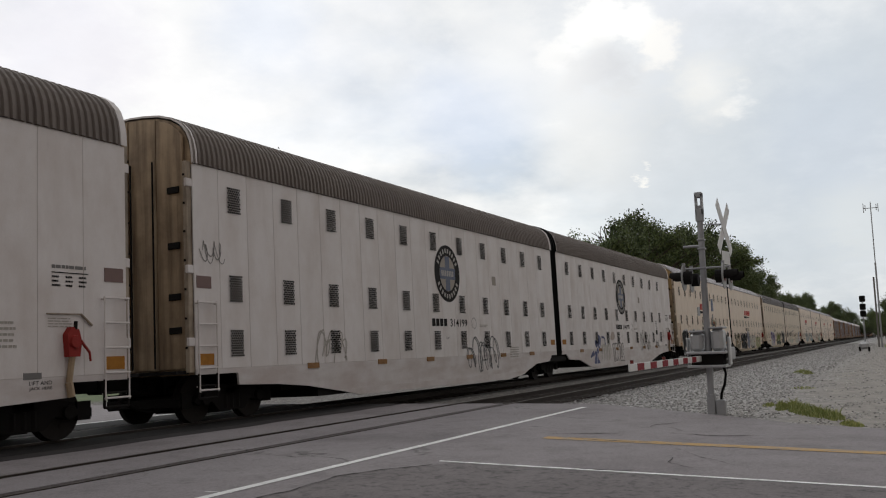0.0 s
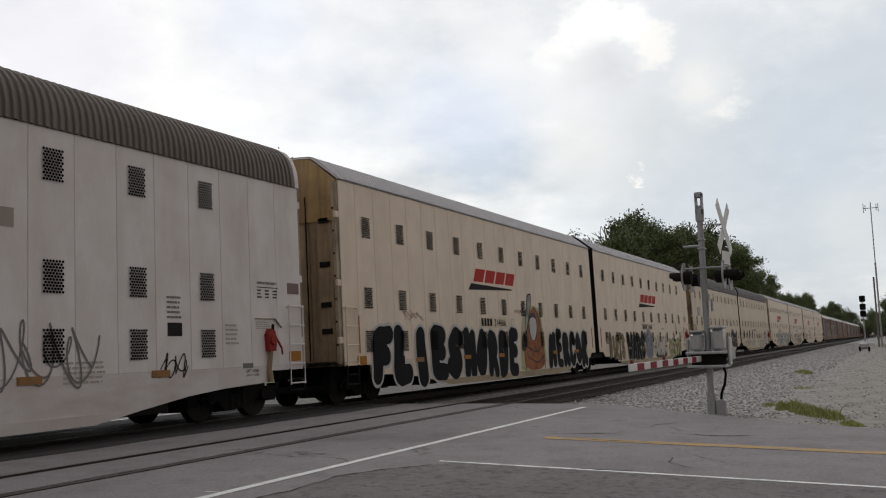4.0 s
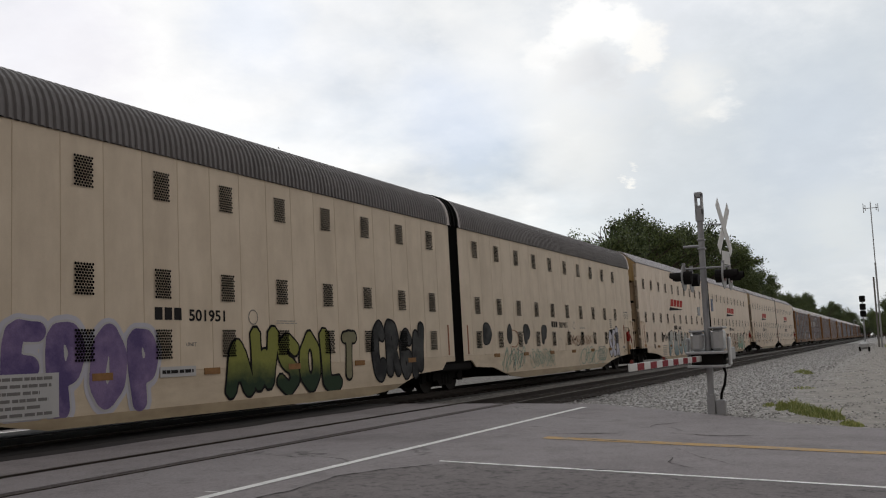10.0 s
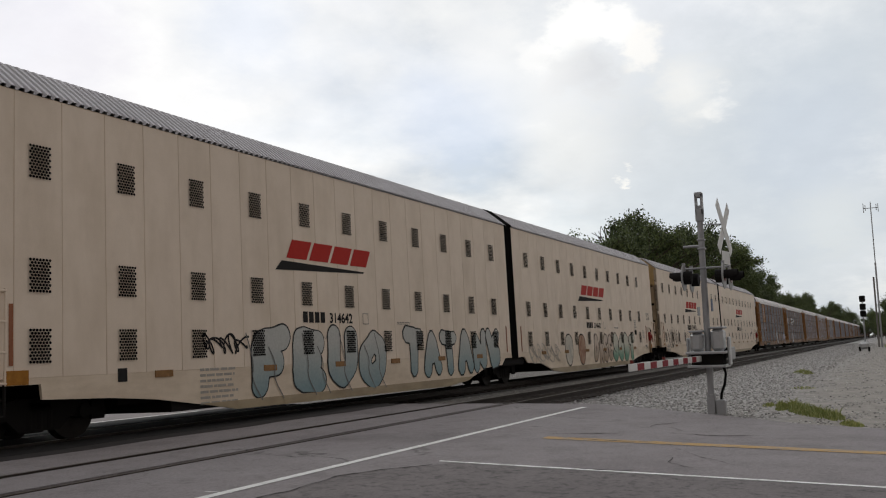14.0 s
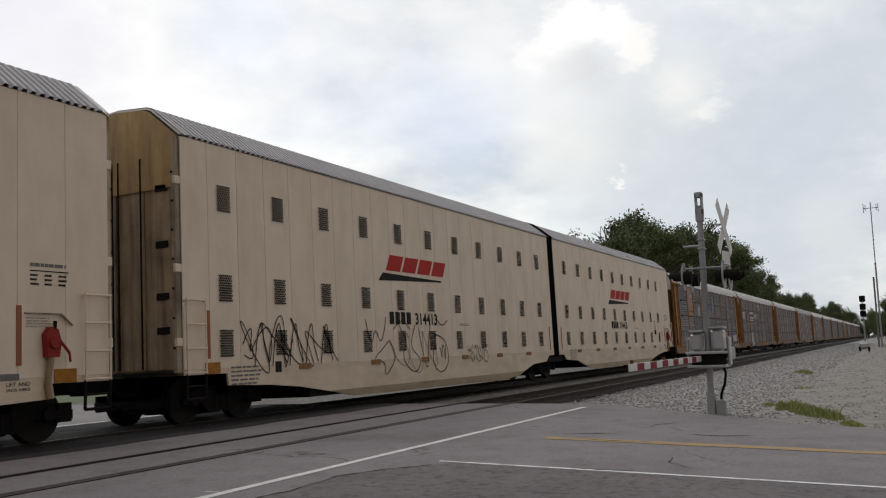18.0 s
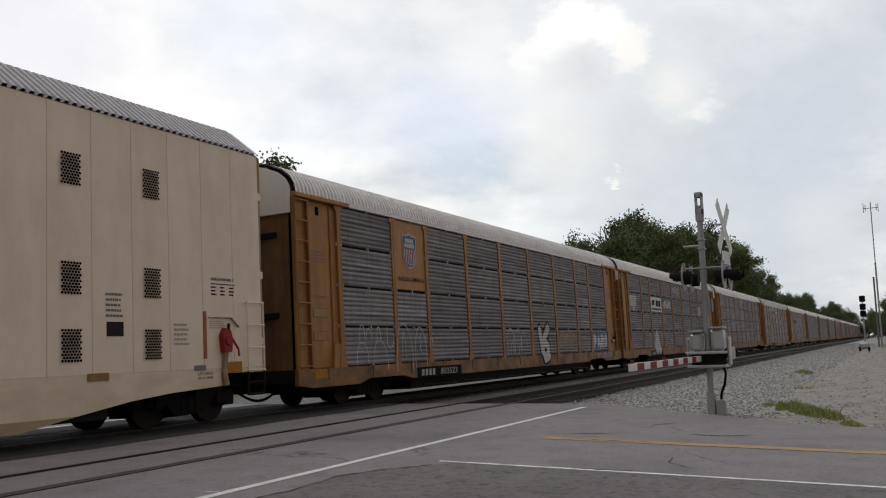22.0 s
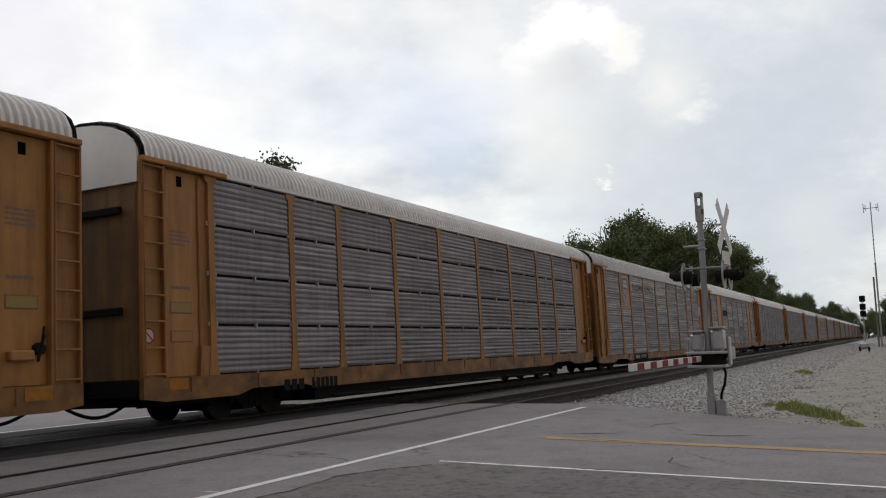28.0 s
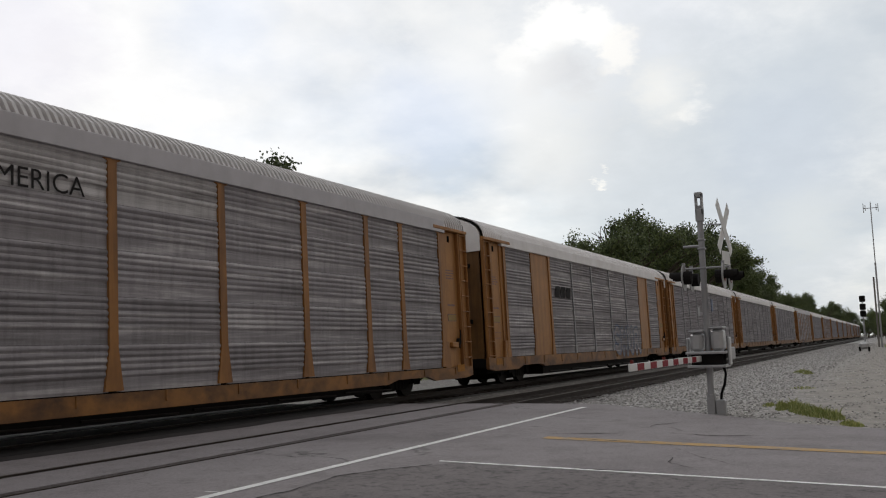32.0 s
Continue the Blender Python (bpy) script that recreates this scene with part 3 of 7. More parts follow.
# strokes of fat hand-drawn letters, in a unit square: x and z by turns, strokes apart by "/"
STROKES = {
    "A": ".1 0 .5 1 .9 0/.28 .35 .72 .35",
    "C": ".9 .8 .6 1 .25 .9 .1 .5 .25 .1 .6 0 .9 .2", "D": ".15 0 .15 1 .6 .95 .9 .5 .6 .05 .15 0", "E": ".85 1 .15 1 .15 0 .9 0/.15 .52 .7 .52",
    "F": ".9 1 .15 1 .15 0/.15 .5 .7 .52", "G": ".9 .85 .55 1 .15 .75 .12 .25 .5 0 .88 .15 .88 .45 .55 .45", "H": ".15 0 .15 1/.85 0 .85 1/.15 .5 .85 .5",
    "I": ".5 0 .5 1", "K": ".35 .0 .05 .95/.95 1 .3 .5 .85 .42 .8 .08 .35 0", "L": ".2 1 .15 0 .85 .05", "M": ".05 0 .2 1 .5 .35 .8 1 .95 0", "N": ".12 0 .15 1 .85 0 .88 1",
    "O": ".5 1 .15 .75 .12 .25 .5 0 .88 .25 .85 .75 .5 1", "P": ".15 0 .15 1 .7 .97 .88 .7 .65 .45 .15 .45", "R": ".12 0 .15 1 .7 .97 .85 .72 .6 .5 .15 .5/.5 .5 .92 0",
    "S": ".88 .85 .5 1 .15 .8 .3 .55 .75 .45 .88 .2 .5 0 .1 .15", "T": ".05 .97 .95 1/.5 1 .5 0", "U": ".12 1 .15 .25 .5 0 .85 .25 .88 1", "Z": ".1 1 .9 .97 .1 .05 .95 0", "W": ".05 1 .25 0 .5 .65 .75 0 .95 1",
}


RIB_LEVELS = [0.96 + 0.925 * k / 48 for k in range(-50, 230)]


def rib_recess(z, old=False):
    """How far the ribbed sheet of a low car lies behind its crests at a height."""
    if old:
        step = 0.774
        u = ((z - 0.95) % step - 0.231) / 0.539
        waves = 5
    else:
        j = 0 if z < 1.925 else 1 if z < 2.915 else 2 if z < 3.915 else 3
        u = (z - (0.93, 1.91, 2.90, 3.90)[j] - 0.03) / 0.925
        waves = 8
    if not 0 < u < 1 or z < 0.95:
        return 0.03 if old and z > 0.95 else -0.036 if z < 0.94 else 0.0
    return 0.03 - 0.03 * (0.5 - 0.5 * math.cos(2 * math.pi * waves * u)) ** 0.6


RECESS = {k: [rib_recess(z, k == "old") - (0.01 if k == "old" else 0.0) for z in RIB_LEVELS] for k in ("rows", "old")}


def fat_shape(name, strokes, r, mat, cell=0.035, seed=0, blocky=False, ribs=None, foot=0.0):
    """A shape of paint: all that lies within r of the strokes, traced on a fine grid, laid over the ribs where there are any."""
    cz = 0.925 / 48 if ribs else cell
    seg = [(a, b) for st in strokes for a, b in zip(st, st[1:])]
    P = np.array([a for a, _ in seg])
    Q = np.array([b for _, b in seg])
    lo, hi = np.minimum(P, Q).min(0) - r * 1.3 - cell, np.maximum(P, Q).max(0) + r * 1.3 + cell
    if ribs:
        lo[1] = math.floor((lo[1] + foot - 0.96) / cz) * cz + 0.96 - foot
    nx, nz = int((hi[0] - lo[0]) / cell) + 2, int((hi[1] - lo[1]) / cz) + 2
    gx, gz = np.meshgrid(lo[0] + cell * np.arange(nx), lo[1] + cz * np.arange(nz), indexing="ij")
    best = np.full(gx.shape, 1e9)
    for p, q in zip(P, Q):
        d = q - p
        t = np.clip(((gx - p[0]) * d[0] + (gz - p[1]) * d[1]) / max(d @ d, 1e-9), 0, 1)
        ax, az = np.abs(gx - p[0] - t * d[0]), np.abs(gz - p[1] - t * d[1])
        best = np.minimum(best, np.maximum(np.maximum(ax, az), 0.74 * (ax + az)) if blocky else np.hypot(ax, az))
    f = r * (1 + 0.1 * np.sin(3.3 * gx + 4.1 * gz + seed)) - best
    verts, index, faces = [], {}, []

    def corner(i, k):
        key = (i, k)
        if key not in index:
            index[key] = len(verts)
            verts.append((float(gx[i, k]), 0.0, float(gz[i, k])))
        return index[key]

    def edge(a, b):
        key = (a, b) if a < b else (b, a)
        if key not in index:
            t = f[a] / (f[a] - f[b])
            index[key] = len(verts)
            verts.append((float(gx[a] + t * (gx[b] - gx[a])), 0.0, float(gz[a] + t * (gz[b] - gz[a]))))
        return index[key]

    for i in range(nx - 1):
        for k in range(nz - 1):
            ring = ((i, k), (i + 1, k), (i + 1, k + 1), (i, k + 1))
            if not any(f[c] > 0 for c in ring):
                continue
            face = []
            for a, b in zip(ring, ring[1:] + ring[:1]):
                if f[a] > 0:
                    face.append(corner(*a))
                if (f[a] > 0) != (f[b] > 0):
                    face.append(edge(a, b))
            if len(face) > 2:
                faces.append(face)
    if ribs:
        verts = [(x, float(np.interp(z + foot, RIB_LEVELS, RECESS[ribs])), z) for x, y, z in verts]
    me = bpy.data.meshes.new(name)
    me.from_pydata(verts, [], faces)
    me.materials.append(mat)
    return me


def stroke(parent, pts, w, mat, off=0.016, name="graffiti_line", label=""):
    """One hand-drawn line."""
    path = list(pts)
    for _ in range(2):
        path = [path[0]] + [((a[0] * k + b[0] * (1 - k)), (a[1] * k + b[1] * (1 - k))) for a, b in zip(path, path[1:]) for k in (0.75, 0.25)] + [path[-1]]
    bm = bmesh.new()
    ribbon(bm, path, w)
    return part(name, bm, mat, parent, label, (0, SIDE - off, 0))


def arches(parent, rows, mat, w=0.03, off=0.03):
    """Thin sprayed arches: (x, foot, width, top) each."""
    for x, z, k, h in rows:
        stroke(parent, [(x, z), (x + 0.02, z + 0.6 * (h - z)), (x + 0.22 * k, h), (x + 0.6 * k, h + 0.02), (x + 0.97 * k, z + 0.65 * (h - z)), (x + k, z + 0.05)], w, mat, off, "graffiti", "thin white sprayed arch")


def tag(parent, x0, x1, z0, z1, mat, w=0.028, flip=False, off=0.012):
    """A thin angular marker tag of several strokes."""
    for run in ("0 .95 .05 .5 .1 .85 .15 .55 .2 .8 .22 1", ".25 .62 .04 .28 .2 .3 .18 0 .33 .35 .25 .62", ".35 .9 .46 .62 .38 .3 .55 .02 .63 .3 .48 .5 .56 .88", ".6 .85 .65 .3 .7 .08 .72 .6 .76 .92", ".82 .72 .76 .2 .88 0 1 .2 .96 .62 .82 .72", ".84 1 .92 .85 1 .98", ".3 .8 .4 .98 .5 .8"):
        v = [float(k) for k in run.split()]
        pts = [(x0 + (x1 - x0) * (1 - u if flip else u), z0 + (z1 - z0) * t) for u, t in zip(v[::2], v[1::2])]
        stroke(parent, pts, w, mat, off, "graffiti", "thin marker tag")


def bubble(parent, body, x0, x1, z0, z1, fill, edge, halo=None, label="", fat=0.05, rim=0.05, swell=1.0, blocky=False, ribs=None):
    """Fat hand-drawn spray letters that lean and crowd their neighbours, each with an outline."""
    seed = len(body) * 13 + int(x0 * 10)
    rnd = random.Random(seed)
    w, h = (x1 - x0) / len(body), z1 - z0
    thick = min(w, h) * (0.12 + 1.15 * fat)
    for i, ch in enumerate(body):
        lean, tall, drop = rnd.uniform(-0.12, 0.12), rnd.uniform(0.9, 1.04), rnd.uniform(-0.04, 0.04)
        wide = rnd.uniform(0.98, 1.12) * swell
        strokes = []
        for stroke in STROKES[ch].split("/"):
            v = [float(k) for k in stroke.split()]
            path = list(zip(v[::2], v[1::2]))
            path = [(a[0] + (b[0] - a[0]) * k / 4, a[1] + (b[1] - a[1]) * k / 4) for a, b in zip(path, path[1:]) for k in range(4)] + [path[-1]]
            path = [path[0]] + [((p[0] + 2 * q[0] + r[0]) / 4, (p[1] + 2 * q[1] + r[1]) / 4) for p, q, r in zip(path, path[1:], path[2:])] + [path[-1]]
            mx, mz = (w - 2 * thick) * wide, (h - 2 * thick) * tall
            out = []
            for u, t in path:
                x = w * (i + 0.5) + (u - 0.5) * mx + lean * (t - 0.5) * h * 0.7
                z = h * (0.5 + drop) + (t - 0.5) * mz + 0.03 * h * math.sin(3.1 * x + seed)
                out.append(np.array((x, z)))
            strokes.append(out)
        r = thick * rnd.uniform(0.92, 1.1)
        dip = 0.0012 * i
        if halo:
            put("graffiti_halo", fat_shape("graffiti_halo", strokes, r + rim + 0.07, halo, 0.05, seed, blocky, ribs, z0), parent, (x0, SIDE - 0.004 - dip * 0.3, z0))
        line = put("graffiti_letter", fat_shape("graffiti_letter", strokes, r + rim, edge, 0.04, seed, blocky, ribs, z0), parent, (x0, SIDE - 0.008 - dip, z0), label)
        put("letter_fill", fat_shape("letter_fill", strokes, r, fill, 0.035, seed, blocky, ribs, z0), line, (0, -0.004, 0))


# ---- shared car meshes ----
def vent_mesh():
    """A panel of staggered holes, 0.37 by 0.52 m: flat black hexagons painted for their shaded insides."""
    bm = bmesh.new()
    for j in range(11):
        for i in range(7 if j % 2 == 0 else 6):
            x, z = (i + (0.5 if j % 2 else 0.0)) * 0.0615 + 0.010, -0.020 - j * 0.0495
            bm.faces.new([bm.verts.new((x + 0.0285 * math.cos(a), 0, z + 0.0248 * math.sin(a))) for a in [k * math.pi / 3 + 0.52 for k in range(6)]])
    return mesh_of("vent", bm, M["hole"])


VENT = vent_mesh()
WHEEL_R = 0.457


def wheelset_mesh():
    bm = bmesh.new()
    for s in (-1, 1):
        rod(bm, (0, s * 0.70, 0), (0, s * 0.815, 0), WHEEL_R, 28)
        rod(bm, (0, s * 0.665, 0), (0, s * 0.70, 0), WHEEL_R + 0.025, 28)
        rod(bm, (0, s * 0.815, 0), (0, s * 0.90, 0), 0.11, 12)
        for k in range(5):
            a = k * 2 * math.pi / 5
            rod(bm, (0.24 * math.cos(a), s * 0.80, 0.24 * math.sin(a)), (0.24 * math.cos(a), s * 0.823, 0.24 * math.sin(a)), 0.05, 8)
    rod(bm, (0, -0.7, 0), (0, 0.7, 0), 0.085, 10)
    return mesh_of("wheelset", bm, M["wheel_steel"])


def truck_mesh():
    """Cast side frames with springs, bolster and brake beams."""
    bm = bmesh.new()
    for s in (-1, 1):
        y0, y1 = s * 0.93, s * 1.05
        out = [(-1.15, 0.42), (-0.95, 0.62), (-0.45, 0.72), (0.45, 0.72), (0.95, 0.62), (1.15, 0.42), (0.95, 0.34), (0.62, 0.4), (0.4, 0.2), (-0.4, 0.2), (-0.62, 0.4), (-0.95, 0.34)]
        plate(bm, out, min(y0, y1), max(y0, y1))
        for k in (-0.2, 0.0, 0.2):
            rod(bm, (k, s * 1.0, 0.24), (k, s * 1.0, 0.52), 0.075, 8)
        for k in (-0.86, 0.86):
            rod(bm, (k, s * 0.9, WHEEL_R), (k, s * 1.12, WHEEL_R), 0.12, 10)
    box(bm, -0.2, 0.2, -1.05, 1.05, 0.5, 0.72)
    for k in (-0.33, 0.33):
        box(bm, k - 0.06, k + 0.06, -0.8, 0.8, 0.24, 0.42)
        for y in (-0.3, 0.3):
            box(bm, k - 0.04, k + 0.04, y - 0.05, y + 0.05, 0.4, 0.85)
    box(bm, -0.32, 0.32, -0.75, 0.75, 0.16, 0.3)
    box(bm, -1.45, 1.45, -0.3, 0.3, 0.62, 0.9)
    for k in (-1.42, 1.42):
        box(bm, k - 0.05, k + 0.05, -0.95, 0.95, 0.34, 0.5)
        for y in (-0.95, 0.95):
            box(bm, min(k, k * 0.8), max(k, k * 0.8), y - 0.03, y + 0.03, 0.3, 0.62)
    return mesh_of("truck", bm, M["black_steel"])


TRUCK, WHEELSET = truck_mesh(), wheelset_mesh()
WHEELS = []


def trucks(thing, xs, seen=True):
    for x in xs:
        t = put("truck", TRUCK, thing, (x, 0, 0), "dark cast-steel railway truck")
        for k in (-0.86, 0.86):
            w = put("wheelset", WHEELSET, t, (k, 0, WHEEL_R))
            if seen:
                WHEELS.append((w, k))


def ladder_mesh(h, w, rungs, tubes=0.018):
    bm = bmesh.new()
    for x in (0, w):
        rod(bm, (x, -0.07, 0), (x, -0.07, h), tubes, 6)
    for i in range(rungs):
        z = h * (i + 0.08) / (rungs - 0.85)
        rod(bm, (-0.02, -0.075, min(z, h)), (w + 0.02, -0.075, min(z, h)), tubes, 6)
    for z in (0.1, h - 0.05):
        for x in (0, w):
            rod(bm, (x, -0.07, z), (x, 0.0, z), tubes, 6)
    return bm


LADDER = {k: mesh_of("ladder", ladder_mesh(1.75 if k == "white_paint" else 1.46, 0.53, 5 if k == "white_paint" else 4), M[k]) for k in ("white_paint", "cream_paint", "sand_paint")}
HIGH_LADDER = mesh_of("ladder", ladder_mesh(3.9, 0.5, 9, 0.02), M["ochre_paint"])


def roof_mesh(name, profile, length, pitch, depth, mat, steps=(0.0, 0.42, 0.54, 0.86)):
    xs = [(i + k) * pitch for i in range(int(length / pitch)) for k in steps]
    bm = bmesh.new()
    extrude_profile(bm, profile, xs, lambda x: depth if (x / pitch + 1e-6) % 1.0 < 0.43 else 0.0)
    return mesh_of(name, bm, mat)


def mirrored(p):
    return p + [(-y, z) for y, z in p[-2::-1]]


ROUND = mirrored([(-1.585, 5.07), (-1.575, 5.3), (-1.535, 5.52), (-1.45, 5.72), (-1.3, 5.89), (-1.08, 6.02), (-0.75, 6.12), (-0.35, 6.17), (0.0, 6.19)])
SLOPED = mirrored([(-1.585, 5.56), (-1.5, 5.64), (-1.15, 5.93), (-0.85, 6.17), (-0.75, 6.2), (0.0, 6.26)])
LOW = mirrored([(-1.55, 4.97), (-1.52, 5.16), (-1.42, 5.34), (-1.22, 5.5), (-0.9, 5.64), (-0.5, 5.73), (0.0, 5.77)])
UNIT, GAP = 20.95, 0.65
ROOFS = {
    "brown": roof_mesh("roof", ROUND, UNIT, 0.15, 0.042, M["brown_roof"]),
    "slate": roof_mesh("roof", ROUND, UNIT, 0.15, 0.042, M["slate_roof"]),
    "grey": roof_mesh("roof", SLOPED, UNIT, 0.17, 0.055, M["grey_roof"]),
    "white": roof_mesh("roof", LOW, 26.9, 0.16, 0.075, M["white_roof"], (0.0, 0.42, 0.49, 0.92)),
    "pale": roof_mesh("roof", LOW, 26.9, 0.16, 0.075, M["pale_roof"], (0.0, 0.42, 0.49, 0.92)),
}


def end_profile(p, inset=0.03):
    return [(y * (1 - inset / 1.6), z - inset) for y, z in p]


def cap_mesh(profile, base, x0, x1):
    """The closed end of a car: its roof's outline down to the floor."""
    pts = end_profile(profile)
    pts = pts + [(pts[-1][0], base), (pts[0][0], base)]
    bm = bmesh.new()
    a = [bm.verts.new((x0, y, z)) for y, z in pts]
    b = [bm.verts.new((x1, y, z)) for y, z in pts]
    bm.faces.new(a)
    bm.faces.new(b[::-1])
    for i in range(len(pts)):
        j = (i + 1) % len(pts)
        bm.faces.new((a[j], a[i], b[i], b[j]))
    bmesh.ops.recalc_face_normals(bm, faces=bm.faces)
    return bm


def leaf_mesh(profile, y0, y1, base, x0, x1):
    """One leaf of an end door, cut to the roof's outline."""
    p = end_profile(profile, 0.07)
    def top(y):
        return next(a[1] + (b[1] - a[1]) * (y - a[0]) / (b[0] - a[0]) for a, b in zip(p, p[1:]) if a[0] <= y <= b[0])
    n = 6
    ys = [y0 + (y1 - y0) * i / n for i in range(n + 1)]
    pts = [(y, top(y)) for y in ys] + [(y1, base), (y0, base)]
    bm = bmesh.new()
    a = [bm.verts.new((x0, y, z)) for y, z in pts]
    b = [bm.verts.new((x1, y, z)) for y, z in pts]
    bm.faces.new(a)
    bm.faces.new(b[::-1])
    for i in range(len(pts)):
        j = (i + 1) % len(pts)
        bm.faces.new((a[j], a[i], b[i], b[j]))
    bmesh.ops.recalc_face_normals(bm, faces=bm.faces)
    return bm


def hoop_mesh(profile, w, mat, grow=0.035):
    """A band round the roof's end."""
    bm = bmesh.new()
    extrude_profile(bm, profile, [0.0, 0.0001, w, w + 0.0001], lambda x: grow if 0.00005 < x <= w else 0.0)
    return mesh_of("roof_hoop", bm, mat)


PITCH = 1.8332

# ---- two-unit covered car carriers ----
PANELS, CAPS = {}, {}


def wall_panel(style, eave):
    key = (style, eave)
    if key not in PANELS:
        bm = boxes((0.004, PITCH / 2 - 0.004, 0, 0.05, 1.05, eave - 0.015), bev=0.007)
        PANELS[key] = mesh_of("panel", bm, M[style + "_paint"])
        bm = boxes((0.009, 1.0, 0, 0.05, 1.05, eave - 0.015), bev=0.008)
        PANELS[key + ("end",)] = mesh_of("panel", bm, M[style + "_paint"])
    return PANELS[key], PANELS[key + ("end",)]


def unit(car, u, style, roof, outer_first, slip=0.0):
    """One half of a car. outer_first: its coupler end leads. slip: how far its panels stand further back."""
    flat = roof == "grey"
    eave, profile = (5.56, SLOPED) if flat else (5.07, ROUND)
    body = put("body_shell", mesh_of("body_shell", boxes((0.06, UNIT - 0.06, -1.57, 1.53, 0.95, eave)), M[style + "_skirt"]), car, (u, 0, 0))
    far = part("far_wall", boxes((0, UNIT, 1.53, 1.58, 0.95, eave)), M[style + "_paint"], car, "", (u, 0, 0))
    panel, end_panel = wall_panel(style, eave)
    first = 1.03 + slip - PITCH / 4 + 0.185     # the vents stand in the middle of their panels
    for i in range(21):
        put("panel", panel, body, (first + i * PITCH / 2, SIDE, 0))
    x = first + 21 * PITCH / 2
    rest = boxes((0, first - 0.0015, 0, 0.05, 1.05, eave - 0.015), bev=0.008)
    part("panel", rest, M[style + "_paint"], body, "", (0, SIDE, 0))
    part("panel", boxes((x, UNIT, 0, 0.05, 1.05, eave - 0.015), bev=0.008), M[style + "_paint"], body, "", (0, SIDE, 0))
    for i in range(11):
        if (outer_first and i == 11) or (not outer_first and i == 10):
            continue
        for z in (4.735, 2.915, 1.81):
            put("vent", VENT, body, (1.03 + slip + i * PITCH, SIDE - 0.026, z))
    # the deep side sill: high over the trucks, low between them
    p = [(0.0, 1.05), (0.0, 0.95), (1.25, 0.95), (1.28, 0.71), (2.7, 0.65), (3.75, 0.56), (6.0, 0.24), (15.75, 0.19), (17.2, 0.3), (18.6, 0.62), (UNIT - 0.9, 0.68), (UNIT - 0.6, 0.9), (UNIT, 0.9), (UNIT, 1.05)]
    if not outer_first:
        p = [(UNIT - x, z) for x, z in p]
    bm = bmesh.new()
    plate(bm, p, SIDE, SIDE + 0.05)
    part("side_sill", bm, M[style + "_skirt"], car, "dirt-streaked lower side sill", (u, 0, 0))
    lip = [(4.9, 0.40), (6.0, 0.225), (15.75, 0.175), (17.2, 0.285), (17.6, 0.40)]
    bm = bmesh.new()
    plate(bm, [(x if outer_first else UNIT - x, z) for x, z in lip], SIDE - 0.014, SIDE + 0.04)
    part("sill_lip", bm, M["white_skirt" if style == "white" else "sill_dark_tan"], car, "lower lip of the sill", (u, 0, 0))
    bm = bmesh.new()
    plate(bm, p, 1.53, 1.58)
    part("side_sill", bm, M[style + "_skirt"], car, "", (u, 0, 0))
    a, b = (4.2, 17.2) if outer_first else (UNIT - 17.2, UNIT - 4.2)
    part("underframe", boxes((0.5, UNIT - 0.5, -0.35, 0.35, 0.6, 0.97), (a, b, -1.5, 1.5, 0.3, 0.96), (min(a, b) - 1.0, min(a, b), -1.2, 1.2, 0.5, 0.96), (b, b + 1.1, -1.2, 1.2, 0.5, 0.96)), M["black_steel"], car, "", (u, 0, 0))
    put("roof", ROOFS[roof], car, (u, 0, 0))
    # ends
    outer, inner = (0.0, UNIT) if outer_first else (UNIT, 0.0)
    s = 1 if outer_first else -1
    c = part("end_wall", cap_mesh(profile, 0.95, 0, 0.05), M["end_steel"], car, "rust-streaked steel end with folding doors", (u + outer - (0.0 if outer_first else 0.05), 0, 0))
    part("end_wall", cap_mesh(profile, 0.95, 0, 0.05), M["black_steel"], car, "", (u + inner - (0.05 if outer_first else 0.0), 0, 0))
    xo = u + outer - s * 0.05
    for y0, y1 in ((-1.40, -0.74), (-0.72, -0.02), (0.02, 0.72), (0.74, 1.40)):
        part("door_leaf", leaf_mesh(profile, y0, y1, 1.08, xo - 0.025, xo + 0.025), M["end_steel"], car)
    for y in (-1.5, 1.5):
        part("door_post", boxes((xo - 0.09, xo + 0.05, y - 0.05, y + 0.05, 1.0, 5.5 if flat else 5.1), bev=0.01), M["end_grey"], car)
        if y < 0:
            for k in range(7):
                put("bolt", BOLT, car, (xo - s * 0.09, y + 0.01, 1.45 + 0.56 * k))
    for z in (1.75, 2.4, 3.4, 4.5):
        part("latch", boxes((xo - s * 0.03 - 0.03, xo - s * 0.03 + 0.03, -1.32, -1.02, z, z + 0.13), bev=0.01), M["black_steel"], car)
    for y in (-0.66, -0.08, 0.08, 0.66):
        part("door_bar", rods(((xo - s * 0.06, y, 1.1), (xo - s * 0.06, y, 5.2), 0.018)), M["black_steel"], car)
    for z in (1.5, 2.9, 4.6):
        part("hinge", boxes((xo - 0.11, xo + 0.06, -1.57, -1.5, z, z + 0.16), bev=0.01), M[style + "_paint"], car)
    part("end_step", boxes((min(xo, xo - s * 0.35), max(xo, xo - s * 0.35), -1.45, 1.45, 0.98, 1.04)), M["black_steel"], car)
    put("roof_hoop", HOOPS[(flat, style)], car, (u + outer - (0.02 if outer_first else (0.12 if style == "white" else 0.24)), 0, 0), "pale band round the roof's end")
    put("roof_hoop", HOOPS[(flat, style)], car, (u + inner - (0.1 if outer_first else 0.02), 0, 0), "pale band round the roof's end")
    if flat:
        part("end_cap", cap_mesh(profile, 4.55, 0, 0.03), M["end_ochre"], car, "stained upper end of the car", (u + outer + (-0.11 if outer_first else 0.08), 0, 0))
    # ladder at the coupler end
    lx = 0.02 if outer_first else UNIT - 0.56
